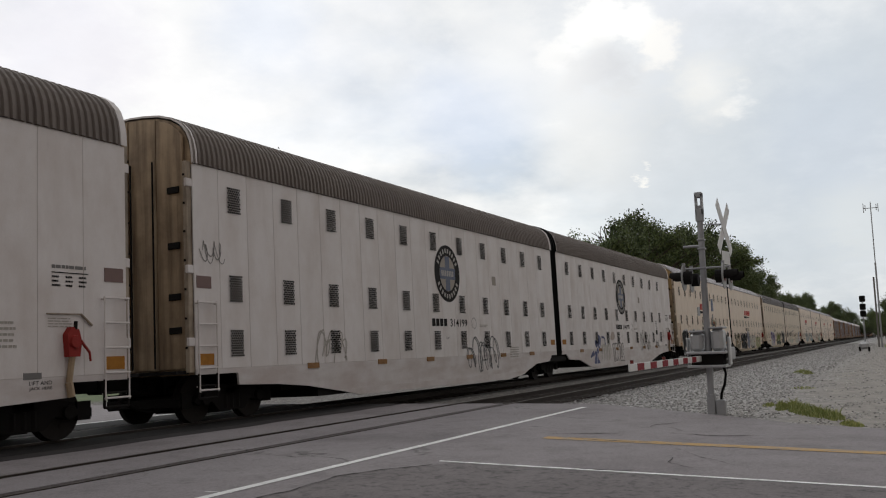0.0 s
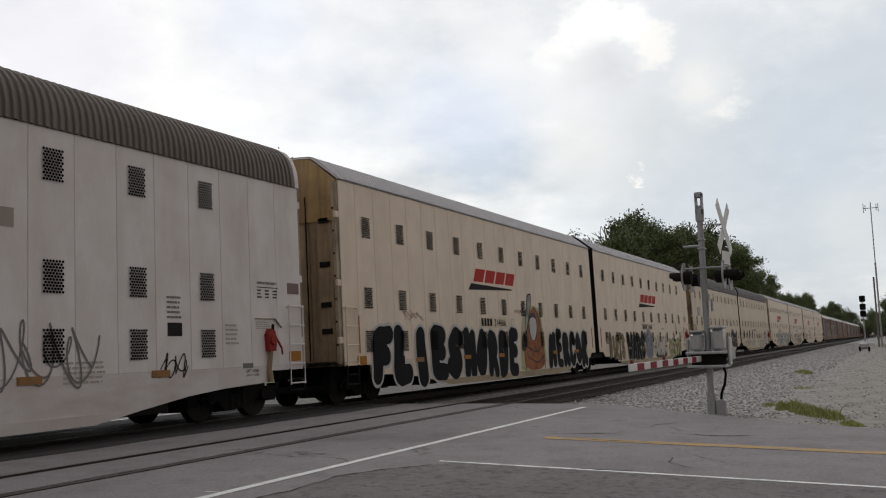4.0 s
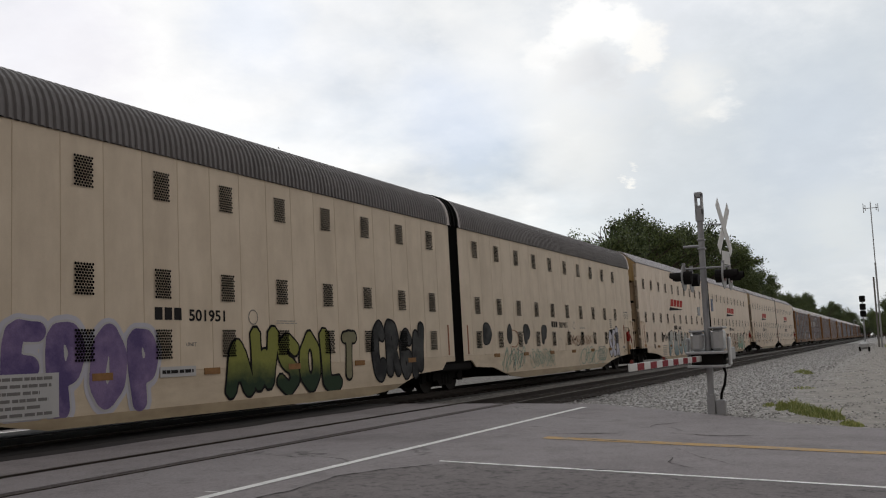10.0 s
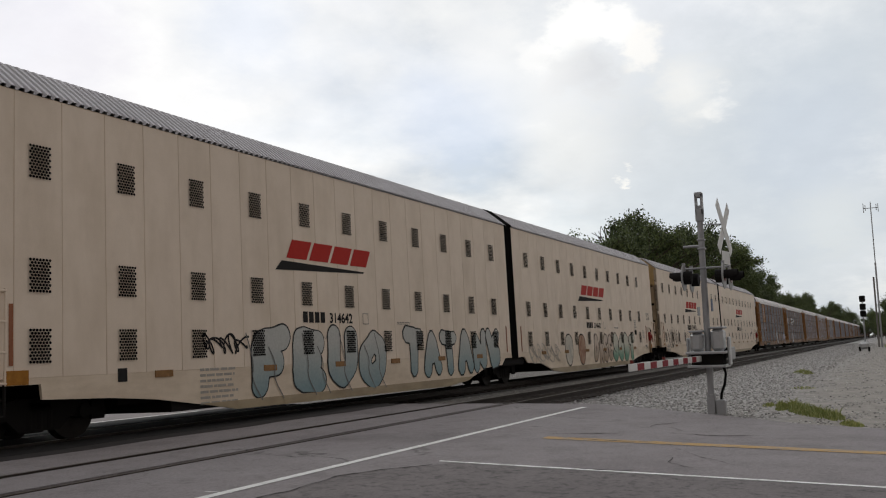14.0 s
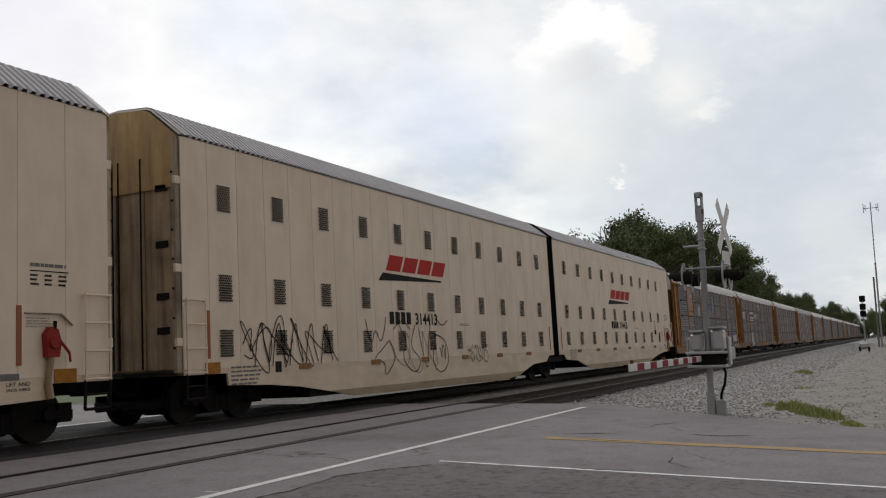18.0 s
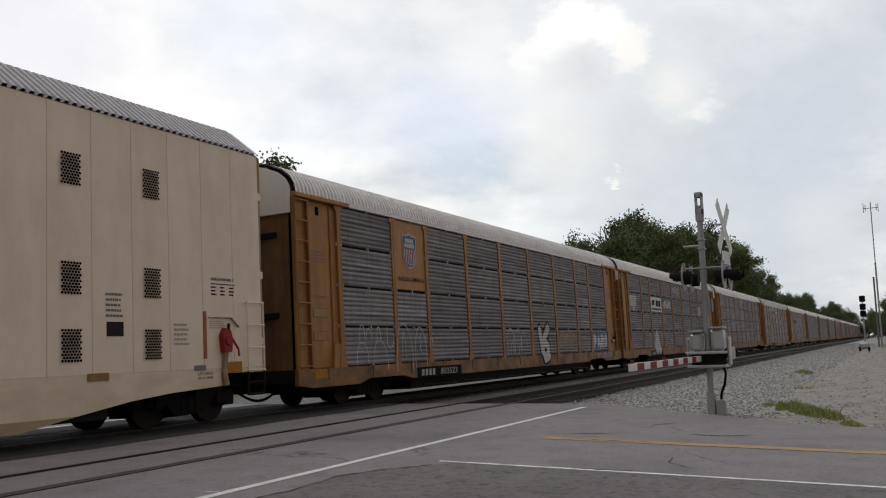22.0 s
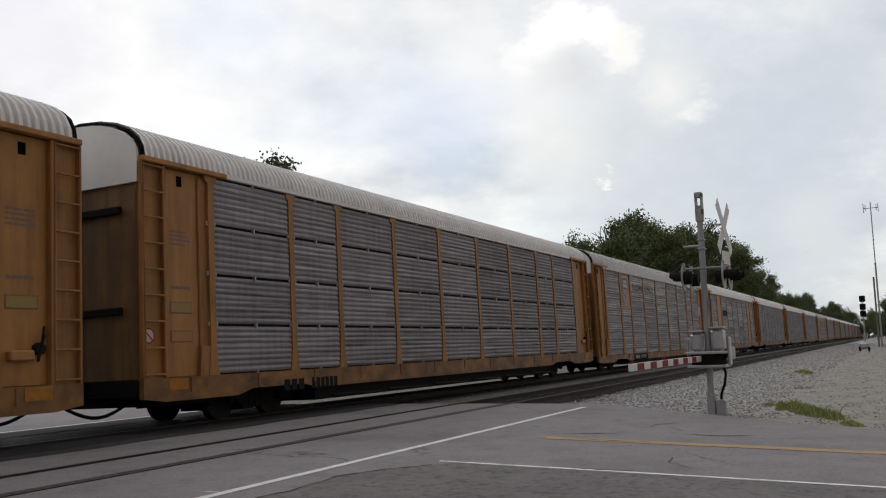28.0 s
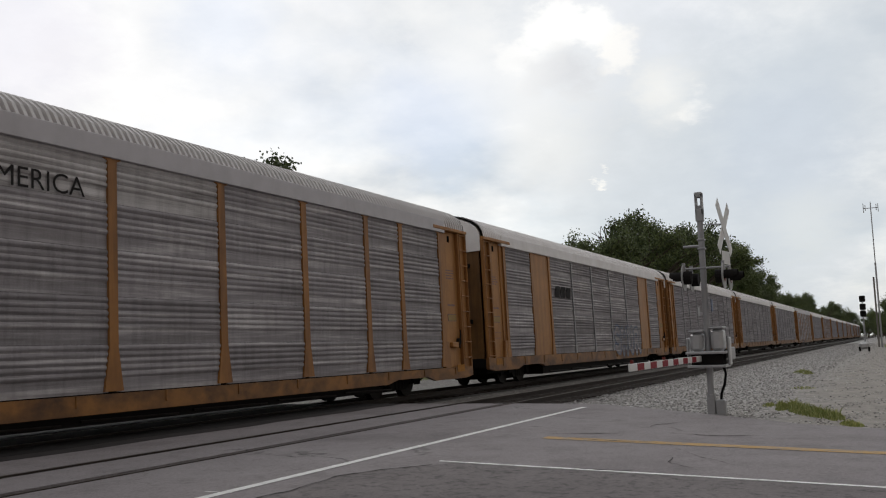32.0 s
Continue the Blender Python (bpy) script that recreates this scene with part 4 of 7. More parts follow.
    put("ladder", LADDER[style + "_paint"], car, (u + lx, SIDE, 0.62 if style == "white" else 0.95))
    part("stirrup", rods(((u + lx, -1.64, 0.97), (u + lx, -1.62, 0.5), 0.026), ((u + lx + 0.53, -1.64, 0.97), (u + lx + 0.53, -1.62, 0.5), 0.026), ((u + lx, -1.62, 0.5), (u + lx + 0.53, -1.62, 0.5), 0.026), ((u + lx, -1.62, 0.74), (u + lx + 0.53, -1.62, 0.74), 0.02)), M["black_steel"], car, "black steel stirrup step")
    rx, rz = (lx + 0.05, 1.13) if style == "white" else (lx + 0.56 if outer_first else lx - 0.58, 0.955)
    part("reflector", boxes((u + rx, u + rx + 0.44, SIDE - 0.012, SIDE, rz, rz + 0.22)), M["orange_tape"], car)
    if style != "white" and outer_first:
        part("reflector", boxes((u + 0.67, u + 0.74, SIDE - 0.012, SIDE, 1.25, 2.19)), M["rust_mark"], car, "rusty red reflective strip")
        part("notice", boxes((u + 2.83, u + 3.04, SIDE - 0.01, SIDE, 0.91, 1.14)), M["ink"], car, "small black notice plate")
    for k in (3.71, 6.88, 9.65, 12.38, 15.17, 17.93) if outer_first else (2.43, 5.17, 8.0, 10.74, 13.44, 16.26):
        part("reflector", boxes((u + k, u + k + 0.45, SIDE - 0.02, SIDE, 0.95, 1.075)), M["tape_dull"], car, "dull brown reflective strip")
    px = 0.06 if outer_first else UNIT - 0.5
    if style == "white":
        part("placard", boxes((u + px, u + px + 0.42, SIDE - 0.01, SIDE, 2.62, 2.86)), M["brown_mark"], car)
    ix = UNIT - 0.62 if outer_first else 0.14
    if style == "white":
        part("reflector", boxes((u + ix, u + ix + 0.46, SIDE - 0.01, SIDE, 1.3, 1.5)), M["orange_tape"], car)
    else:
        part("reflector", boxes((u + ix + 0.2, u + ix + 0.27, SIDE - 0.012, SIDE, 1.1, 2.0)), M["rust_mark"], car, "rusty red reflective strip")
    if not outer_first:
        # hand brake, its guard and the data stencils
        bm = bmesh.new()
        rod(bm, (u + 19.72, SIDE - 0.02, 1.6), (u + 19.72, SIDE - 0.16, 1.6), 0.14, 14, 0.1)
        plate(bm, [(u + 19.6, 1.36), (u + 19.57, 1.72), (u + 19.66, 1.84), (u + 19.8, 1.8), (u + 19.86, 1.6), (u + 19.82, 1.36)], SIDE - 0.12, SIDE)
        rod(bm, (u + 19.8, SIDE - 0.15, 1.62), (u + 20.0, SIDE - 0.13, 1.42), 0.024, 6)
        rod(bm, (u + 20.0, SIDE - 0.13, 1.42), (u + 20.02, SIDE - 0.13, 1.28), 0.02, 6)
        part("hand_brake", bm, M["brake_red"], car, "faded red hand brake housing")
        part("brake_latch", rods(((u + 19.74, SIDE - 0.1, 1.8), (u + 19.75, SIDE - 0.1, 1.93), 0.03)), M["black_steel"], car)
        part("brake_guard", rods(((u + 19.24, SIDE - 0.03, 2.05), (u + 19.92, SIDE - 0.03, 2.05), 0.014), ((u + 19.92, SIDE - 0.03, 2.05), (u + 20.15, SIDE - 0.03, 1.87), 0.02)), M["end_grey"], car)
        text_block("stencil", car, u + 19.28, u + 19.86, 1.83, 2.0, M["faint_ink"], 4, 15)
        if style != "white":
            part("reflector", boxes((u + 19.11, u + 19.2, SIDE - 0.012, SIDE, 1.25, 2.17)), M["rust_mark"], car)
        part("brake_chain", rods(((u + 19.7, SIDE - 0.07, 1.36), (u + 19.66, SIDE - 0.04, 0.95), 0.05), ((u + 19.66, SIDE - 0.04, 0.95), (u + 19.7, SIDE - 0.05, 0.72), 0.065)), M["end_steel"], car, "rusty brake chain guard")
        part("stencil_rule", boxes((u + 19.36, u + 20.1, SIDE - 0.008, SIDE, 2.715, 2.73)), M["ink"], car)
        text_block("stencil", car, u + 19.36, u + 20.1, 2.76, 2.88, M["grey_ink"], 1, 4)
        for k in range(3):
            text_block("stencil", car, u + 19.36 + 0.27 * k, u + 19.53 + 0.27 * k, 2.48, 2.69, M["ink"], 3, 5 + k)
        text_block("stencil", car, u + 18.3, u + 18.75, 1.5, 1.95, M["faint_ink"], 5, 6)
        part("stencil_box", boxes((u + 18.83, u + 19.16, SIDE - 0.008, SIDE, 1.03, 1.13)), M["grey_ink"], car)
        lettering("stencil", "LIFT AND", car, u + 18.93, u + 19.36, 0.94, 1.0, M["ink"])
        lettering("stencil", "JACK HERE", car, u + 18.93, u + 19.36, 0.85, 0.91, M["ink"])
        part("stencil_panel", boxes((u + 16.68, u + 17.06, SIDE - 0.006, SIDE, 1.69, 1.94)), M["ink"], car, "small black data panel")
        text_block("stencil", car, u + 16.66, u + 17.08, 2.0, 2.46, M["grey_ink"], 5, 16)
    return body


BOLT = mesh_of("bolt", boxes((-0.02, 0.02, -0.02, 0.02, 0, 0.04)), M["black_steel"])
HOOPS = {(False, "white"): hoop_mesh(ROUND, 0.14, M["white_paint"]), (False, "sand"): hoop_mesh(ROUND, 0.26, M["white_paint"]), (True, "cream"): hoop_mesh(SLOPED, 0.26, M["white_roof"])}
PAIR = 2 * UNIT + GAP
CARS = []


def coupler_mesh():
    bm = boxes((-0.75, 0.2, -0.12, 0.12, 0.72, 0.95), (-0.95, -0.7, -0.18, 0.18, 0.68, 1.0), (0.1, 0.6, -0.3, 0.3, 0.6, 0.97), bev=0.03)
    pts = [Vector((-0.85 + 0.14 * i, -0.5, 0.55 - 0.27 * math.sin(math.pi * i / 12))) for i in range(13)]
    for a, b in zip(pts, pts[1:]):
        rod(bm, a, b, 0.032, 6)
    return mesh_of("coupler", bm, M["rubber"])


COUPLER = coupler_mesh()


def pair_car(x0, style, roof, label, slip=0.0):
    car = tagged(new("autorack_car"), label, "freight car", "freight train cars")
    unit(car, 0.0, style, roof, True)
    unit(car, UNIT + GAP, style, roof, False, slip)
    # bellows between the two halves
    profile = SLOPED if roof == "grey" else ROUND
    bm = bmesh.new()
    extrude_profile(bm, [(y * 0.97, z - 0.02) for y, z in [(-1.585, 0.9)] + profile + [(1.585, 0.9)]], [UNIT + GAP * i / 10 for i in range(11)], lambda x: 0.035 * math.sin(math.pi * round((x - UNIT) / GAP * 10)  + math.pi / 2))
    part("bellows", bm, M["rubber"], car, "black rubber bellows between the two units")
    for x in (UNIT + 0.05, UNIT + GAP / 2 - 0.03, UNIT + GAP - 0.11):
        put("bellows_rib", HOOP_RUBBER[roof == "grey"], car, (x, 0, 0))
    part("centre_step", boxes((UNIT - 0.75, UNIT + GAP + 0.75, -1.5, 1.5, 0.62, 0.88), bev=0.05), M["black_steel"], car)
    trucks(car, (1.68, UNIT + GAP / 2, PAIR - 1.68))
    put("coupler", COUPLER, car, (0, 0, 0))
    put("coupler", COUPLER, car, pose(PAIR, 0, 0, 0, 0, 180))
    CARS.append((car, x0))
    return car


HOOP_RUBBER = {False: hoop_mesh(ROUND, 0.06, M["rubber"], 0.07), True: hoop_mesh(SLOPED, 0.06, M["rubber"], 0.07)}


def logo(car, x, style="red"):
    """The owner's mark: a row of slanted red blocks over a dark wedge."""
    bars("emblem_block", car, x + 0.42, x + 3.98, 3.43, 3.86, M["red_paint"], 4, 0.55, 0.12, label="slanted red emblem block")
    bm = bmesh.new()
    bm.faces.new([bm.verts.new(v) for v in ((x, 0, 3.14), (x + 3.72, 0, 3.26), (x + 3.78, 0, 3.3), (x + 0.24, 0, 3.36))])
    part("dark_wedge", bm, M["ink"], car, "dark tapering wedge", (0, SIDE - 0.006, 0))


def number(car, x, digits, k=1.0):
    bars("mark_bar", car, x, x + 0.95 * k, 1.99, 1.99 + 0.25 * k, M["ink"], 4, 0, 0.22)
    lettering("fleet_number", digits, car, x + 1.1 * k, x + 2.12 * k, 1.985, 1.985 + 0.25 * k, M["ink"], offset=0.025)
    lettering("unit_letter", "UNIT", car, x + 0.85, x + 1.1, 1.62, 1.68, M["grey_ink"])
    text_block("stencil", car, x + 4.4, x + 5.2, 1.98, 2.06, M["grey_ink"], 2, 3)
    bm = bmesh.new()
    ribbon(bm, [(x + 2.62, 1.98), (x + 2.88, 1.98), (x + 2.88, 2.24), (x + 2.62, 2.24), (x + 2.62, 1.98)], 0.02)
    part("stencil_frame", bm, M["grey_ink"], car, "", (0, SIDE - 0.006, 0))


def herald(car, x, z, r):
    """The round herald: dark ring with plain marks, tan field and a blue cross."""
    def disc(rx, mat, off, name, label=""):
        bm = bmesh.new()
        bm.faces.new([bm.verts.new((rx * math.cos(a), 0, rx * math.sin(a))) for a in [i * math.pi / 24 for i in range(48)]])
        return part(name, bm, mat, car, label, (x, SIDE - off, z))
    disc(r, M["ink"], 0.006, "herald_ring", "round dark herald")
    disc(r * 0.62, M["herald_tan"], 0.009, "herald_field")
    part("herald_cross", boxes((-r * 0.17, r * 0.17, -0.001, 0.001, -r * 0.6, r * 0.6)), M["herald_blue"], car, "blue cross", (x, SIDE - 0.012, z))
    part("herald_bar", boxes((-r * 0.6, r * 0.6, -0.001, 0.001, -r * 0.2, r * 0.2)), M["herald_blue"], car, "", (x, SIDE - 0.0145, z))
    bm = bmesh.new()
    bm.faces.new([bm.verts.new((u * r, 0, v * r)) for u, v in ((0.72, -0.05), (0.88, -0.05), (0.88, 0.05), (0.72, 0.05))])
    mark = mesh_of("herald_mark", bm, M["herald_mark"])
    for i in range(26):
        if i in (0, 13, 12, 14, 25, 1):
            continue
        put("herald_mark", mark, car, Matrix.Translation((x, SIDE - 0.009, z)) @ Matrix.Rotation(i * 2 * math.pi / 26, 4, "Y"))
    bars("herald_bar_mark", car, x - 0.5 * r, x + 0.5 * r, z - r * 0.1, z + r * 0.1, M["herald_mark"], 7, 0, 0.3, 0.018)


M["herald_tan"] = plain("herald_tan", (0.30, 0.26, 0.22), 0.6)
M["herald_mark"] = plain("herald_mark", (0.36, 0.33, 0.31), 0.6)
M["end_grey"] = paint("end_grey", (0.46, 0.38, 0.29), (0.07, 0.045, 0.03), 1.0, streak=(4, 4, 0.4))
M["herald_blue"] = plain("herald_blue", (0.06, 0.075, 0.14), 0.5)
S2 = UNIT + GAP       # start of a car's second unit


def white_pair(x0, slip=0.0):
    car = pair_car(x0, "white", "brown", "white two-unit covered car carrier with a ribbed brown roof", slip)
    for u in (0.0, S2 - 1.7):
        herald(car, u + 11.3, 3.56, 0.87)
        bars("mark_bar", car, u + 10.1, u + 11.15, 1.96, 2.18, M["ink"], 4, 0, 0.2)
        lettering("fleet_number", "314199", car, u + 11.33, u + 12.55, 1.95, 2.18, M["ink"], offset=0.012)
        lettering("unit_letter", "UNIT", car, u + 11.0, u + 11.25, 1.58, 1.64, M["grey_ink"])
        text_block("stencil", car, u + 13.5, u + 14.2, 1.94, 2.04, M["faint_ink"], 2, 4)
        bm = bmesh.new()
        ribbon(bm, [(u + 13.07 + 0.17 * math.cos(a), 2.07 + 0.17 * math.sin(a)) for a in [i * math.pi / 10 for i in range(21)]], 0.02)
        part("stencil_ring", bm, M["grey_ink"], car, "", (0, SIDE - 0.006, 0))
        text_block("stencil", car, u + 16.0, u + 16.9, 0.9, 1.3, M["faint_ink"], 5, 8)
        part("patch", boxes((u + 14.77, u + 15.08, SIDE - 0.006, SIDE, 3.37, 3.67)), M["herald_tan"], car, "tan patch")
    return car

# ---- three-level covered car carriers ----
POSTS = (1.9, 4.62, 6.6, 9.45, 12.3, 15.2, 18.1, 20.9, 22.75, 25.2)
POSTS_EVEN = (1.9, 4.62, 6.6, 9.4, 12.2, 15.0, 17.83, 20.61, 22.5, 25.1)
LOW_LEN = 27.1
ROW_Z = (0.93, 1.91, 2.90, 3.90, 4.88)


def corrugated(w, h, waves, depth, mat, plain_foot=0.0):
    """A panel with horizontal ribs, over a smooth strip at its foot where there is one."""
    n = waves * 6
    foot = h * plain_foot
    bm = bmesh.new()
    rows = [(bm.verts.new((0.0, 0.0, 0.0)), bm.verts.new((w, 0.0, 0.0)))] if foot else []
    for i in range(n + 1):
        z = foot + (h - foot) * i / n
        y = -depth * (0.5 - 0.5 * math.cos(2 * math.pi * waves * i / n)) ** 0.6
        rows.append((bm.verts.new((0.0, y, z)), bm.verts.new((w, y, z))))
    for a, b in zip(rows, rows[1:]):
        bm.faces.new((a[0], a[1], b[1], b[0]))
    for s in (0, 1):
        k = bm.verts.new((w * s, 0.03, 0)), bm.verts.new((w * s, 0.03, h))
        loop = [r[s] for r in rows]
        f = (k[0], *loop, k[1])
        bm.faces.new(f if s == 0 else f[::-1])
    bmesh.ops.recalc_face_normals(bm, faces=bm.faces)
    return mesh_of("side_panel", bm, mat)


RIBBED = {}


def ribbed(w, h, waves, depth, mat, plain_foot=0.0):
    key = (round(w, 2), round(h, 2), waves, mat.name)
    if key not in RIBBED:
        RIBBED[key] = corrugated(w, h, waves, depth, mat, plain_foot)
    return RIBBED[key]


def post_mesh(w=0.17, foot=0.93, flare=1.0, mat="ochre_paint"):
    """A side post with a wide head and a flared foot."""
    bm = bmesh.new()
    plate(bm, [(-w / 2, 1.5), (-w / 2, 4.74), (-w, 4.78), (-w, 4.88), (w, 4.88), (w, 4.78), (w / 2, 4.74), (w / 2, 1.5), (w * 0.62 * flare, 1.25), (w * 0.95 * flare, foot), (-w * 0.95 * flare, foot), (-w * 0.62 * flare, 1.25)], 0, 0.1)
    return mesh_of("side_post", bm, M[mat])


POST = {False: post_mesh(), True: post_mesh(0.2, 0.76, 1.1)}
THIN_POST = post_mesh(0.07, 0.93, 1.2, "galv_pole")
CLIP = mesh_of("clip", boxes((-0.016, 0.016, -0.012, 0.03, 0.0, 0.08)), M["galv_pole"])
LOW_HOOP = hoop_mesh(LOW, 0.05, M["rubber"], 0.04)


def low_car(x0, label, roof="white", panel="galvanised", rows=True, plate_bay=None, wide=(), seen=True, posts=POSTS, base=None, thin=()):
    car = tagged(new("autorack_car"), label, "freight car", "freight train cars")
    L = LOW_LEN
    old = not rows
    top, low = (0.72, 0.38) if old and base is None else (0.93, 0.5)
    part("floor_deck", boxes((0.05, L - 0.05, -1.5, 1.5, 0.62, top)), M["black_steel"], car)
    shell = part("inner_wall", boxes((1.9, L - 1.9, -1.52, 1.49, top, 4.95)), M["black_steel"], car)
    for y0, y1 in ((-1.61, -1.5), (1.5, 1.61)):
        bm = bmesh.new()
        # the sill is cut away over the trucks
        plate(bm, [(0.0, top), (0.0, low + 0.07), (0.55, low), (2.6, low), (3.1, low + 0.12), (4.9, low + 0.12), (5.4, low + 0.02), (L - 5.4, low + 0.02), (L - 4.9, low + 0.12), (L - 3.1, low + 0.12), (L - 2.6, low), (L - 0.55, low), (L, low + 0.07), (L, top)], y0, y1)
        part("side_sill", bm, M["ochre_sill"], car, "rust-stained yellow side sill")
    for k in range(13):
        x = 1.2 + 2.05 * k
        part("sill_bracket", boxes((x, x + 0.05, -1.63, -1.6, low + 0.14, top), bev=0.008), M["ochre_sill"], car)
    part("underframe", boxes((0.3, L - 0.3, -0.4, 0.4, 0.45, 0.7), (5.6, L - 5.6, -1.42, 1.42, 0.22, 0.72), (0.5, 2.2, -1.3, 1.3, 0.42, 0.72)), M["black_steel"], car)
    for k in range(6):
        x = 6.3 + 2.7 * k
        part("brake_pipe", rods(((x, -1.45, 0.3), (x + 2.3, -1.45, 0.26), 0.025)), M["wheel_steel"], car)
    rail_top = (4.79, 5.16) if old else (4.9, 5.0)
    part("top_rail", boxes((1.6, L - 1.6, -1.645 if old else -1.61, -1.5, *rail_top), bev=0.01), M["grey_roof"] if roof == "pale" else M["white_roof"], car)
    for a, b in ((0.02, 2.36), (L - 2.36, L - 0.02)):
        part("top_rail", boxes((a, b, -1.66, -1.5, 4.88, 4.985), bev=0.015), M["tan_paint"], car, "tan projecting rail over the end bay")
    part("far_wall", boxes((0.0, L, 1.49, 1.56, top, 4.98)), M[panel], car)
    put("roof", ROOFS[roof], car, (0.1, 0, 0))
    for x in (0.06, L - 0.12):
        put("roof_hoop", LOW_HOOP, car, (x, 0, 0))
    for x, s in ((0.0, 1), (L - 0.06, -1)):
        part("end_wall", cap_mesh(LOW, top, 0.05, 0.11), M["end_tan_shaded"], car, "grimy tan steel end doors, shading put into their colour", (x - (0.0 if s > 0 else 0.1), 0, 0))
        part("end_cap", cap_mesh(LOW, 4.5, -0.02, 0.05), M["white_roof"], car, "white top of the car's end", (x - (0.0 if s > 0 else -0.04), 0, 0))
        xo = x if s > 0 else x + 0.06
        for z in (2.1, 3.95):
            part("door_bar", boxes((xo - 0.05, xo + 0.05, -1.1, 1.1, z, z + 0.14), bev=0.02), M["black_steel"], car)
        part("door_seam", boxes((xo - 0.012, xo + 0.012, -0.02, 0.02, top + 0.05, 4.5)), M["hole"], car)
    for k, (x, s) in enumerate(((0.0, 1), (L, -1))):
        def span(p, q):
            return min(x + p * s, x + q * s), max(x + p * s, x + q * s)
        part("end_panel", boxes((*span(0.62, 1.84), -1.5, -1.44, top, 4.88), bev=0.015), M["tan_paint"], car, "smooth tan end panel")
        part("panel_edge", boxes((*span(1.58, 1.84), -1.54, -1.5, top + 0.1, 4.82), bev=0.02), M["ochre_paint"], car)
        part("ladder_recess", boxes((*span(0.0, 0.57), -1.53, -1.46, top, 4.88)), M["ochre_paint"], car)
        for p in (0.0, 0.56):
            part("corner_post", boxes((*span(p, p + 0.07), -1.61, -1.45, top - 0.02, 4.88), bev=0.012), M["ochre_paint"], car)
        bm = bmesh.new()
        plate(bm, [(x + p * s, z) for p, z in ((1.86, top), (1.5, top), (1.56, 1.5), (1.86, 1.5))], -1.59, -1.5)
        part("gusset", bm, M["ochre_paint"], car)
        put("ladder", HIGH_LADDER, car, (x + (0.05 if s > 0 else -0.55), -1.54, 0.96))
        c = x + 1.1 * s
        part("panel_slot", boxes((c - 0.07, c + 0.07, -1.508, -1.5, 4.56, 4.76)), M["hole"], car)
        part("sill_stripe", boxes((*span(0.62, 1.13), -1.618, -1.61, low + 0.2, low + 0.41)), M["orange_tape"], car, "yellow reflective sill stripe")
        text_block("stencil", car, c - 0.3, c + 0.3, 3.4, 3.72, M["brown_mark"], 4, 70 + k, -0.077)
        text_block("stencil", car, c - 0.28, c + 0.28, 2.55, 2.68, M["brown_mark"], 1, 72 + k, -0.077)
        part("stencil_panel", boxes((c - 0.3, c + 0.3, -1.506, -1.5, 2.12, 2.34)), M["brown_mark"], car)
        part("stencil_panel", boxes((c - 0.28, c + 0.28, -1.512, -1.506, 2.14, 2.32)), M["notice_tan"], car, "dull yellow notice plate with a dark rim")
        if s < 0:
            part("brake_stand", boxes((c - 0.28, c + 0.16, -1.62, -1.5, 1.32, 1.48), bev=0.02), M["tan_paint"], car, "tan hand brake bracket")
            part("hand_brake", rods(((c + 0.28, -1.51, 1.5), (c + 0.28, -1.6, 1.5), 0.1), ((c + 0.22, -1.6, 1.3), (c + 0.34, -1.6, 1.72), 0.025), ((c + 0.3, -1.6, 1.6), (c + 0.34, -1.6, 1.85), 0.02), seg=12), M["black_steel"], car, "grimy black hand brake")
        else:
            part("stencil_panel", boxes((c - 0.3, c + 0.3, -1.506, -1.5, 1.58, 1.8)), M["brown_mark"], car)
            part("stencil_panel", boxes((c - 0.28, c + 0.28, -1.512, -1.506, 1.6, 1.78)), M["tan_paint"], car)
    for i, x in enumerate(posts):
        ob = put("side_post", THIN_POST if i in thin else POST[old], car, (x, SIDE - 0.02, 0))
        if rows:
            for j in (1, 2, 3):
                for k in (-0.12, 0.12):
                    put("clip", CLIP, ob, (k, 0.02, ROW_Z[j] - 0.02))
    for i, (a, b) in enumerate(zip(posts, posts[1:])):
        w = b - a - 0.2
        if i in wide:
            part("tan_bay", boxes((a + 0.085, b - 0.085, -1.56, -1.49, top, 4.84), bev=0.012), M["tan_paint"], car, "plain tan steel bay")
            continue
        if rows:
            for j in range(4):
                if i == plate_bay and j >= 2:
                    continue
                h = ROW_Z[j + 1] - ROW_Z[j] - 0.055
                put("side_panel", ribbed(w, h, 8, 0.03, M[panel]), shell, (a + 0.1, -1.55, ROW_Z[j] + 0.03))
        else:
            for j in range(5):
                if i == plate_bay and j >= 3:
                    continue
                step = (4.8 - top) / 5
                put("side_panel", ribbed(w, step - 0.004, 5, 0.03, M["galvanised_bright" if j == 4 and i in (2, 3, 4) and base is None else panel], 0.3), shell, (a + 0.1, -1.55, top + 0.02 + step * j))
        if rows and seen:
            for j in range(5):
                part("panel_latch", boxes((a + 0.085 + w * 0.5, a + 0.125 + w * 0.5, -1.605, -1.54, ROW_Z[j] - 0.05, ROW_Z[j] + 0.05)), M["galv_pole"], car)
    if plate_bay is not None:
        a, b = posts[plate_bay], posts[plate_bay + 1]
        part("emblem_plate", boxes((a + 0.085, b - 0.085, -1.565, -1.49, 2.95, 4.87), bev=0.01), M["tan_paint"], car, "tan steel emblem plate")
        shield(car, (a + b) / 2 - 0.03, 3.97 if old else 4.07, 1.3 if old else 0.86)
    trucks(car, (3.85, L - 3.85), seen)
    put("coupler", COUPLER, car, (0, 0, 0))
    put("coupler", COUPLER, car, pose(L, 0, 0, 0, 0, 180))
    CARS.append((car, x0))
    return car


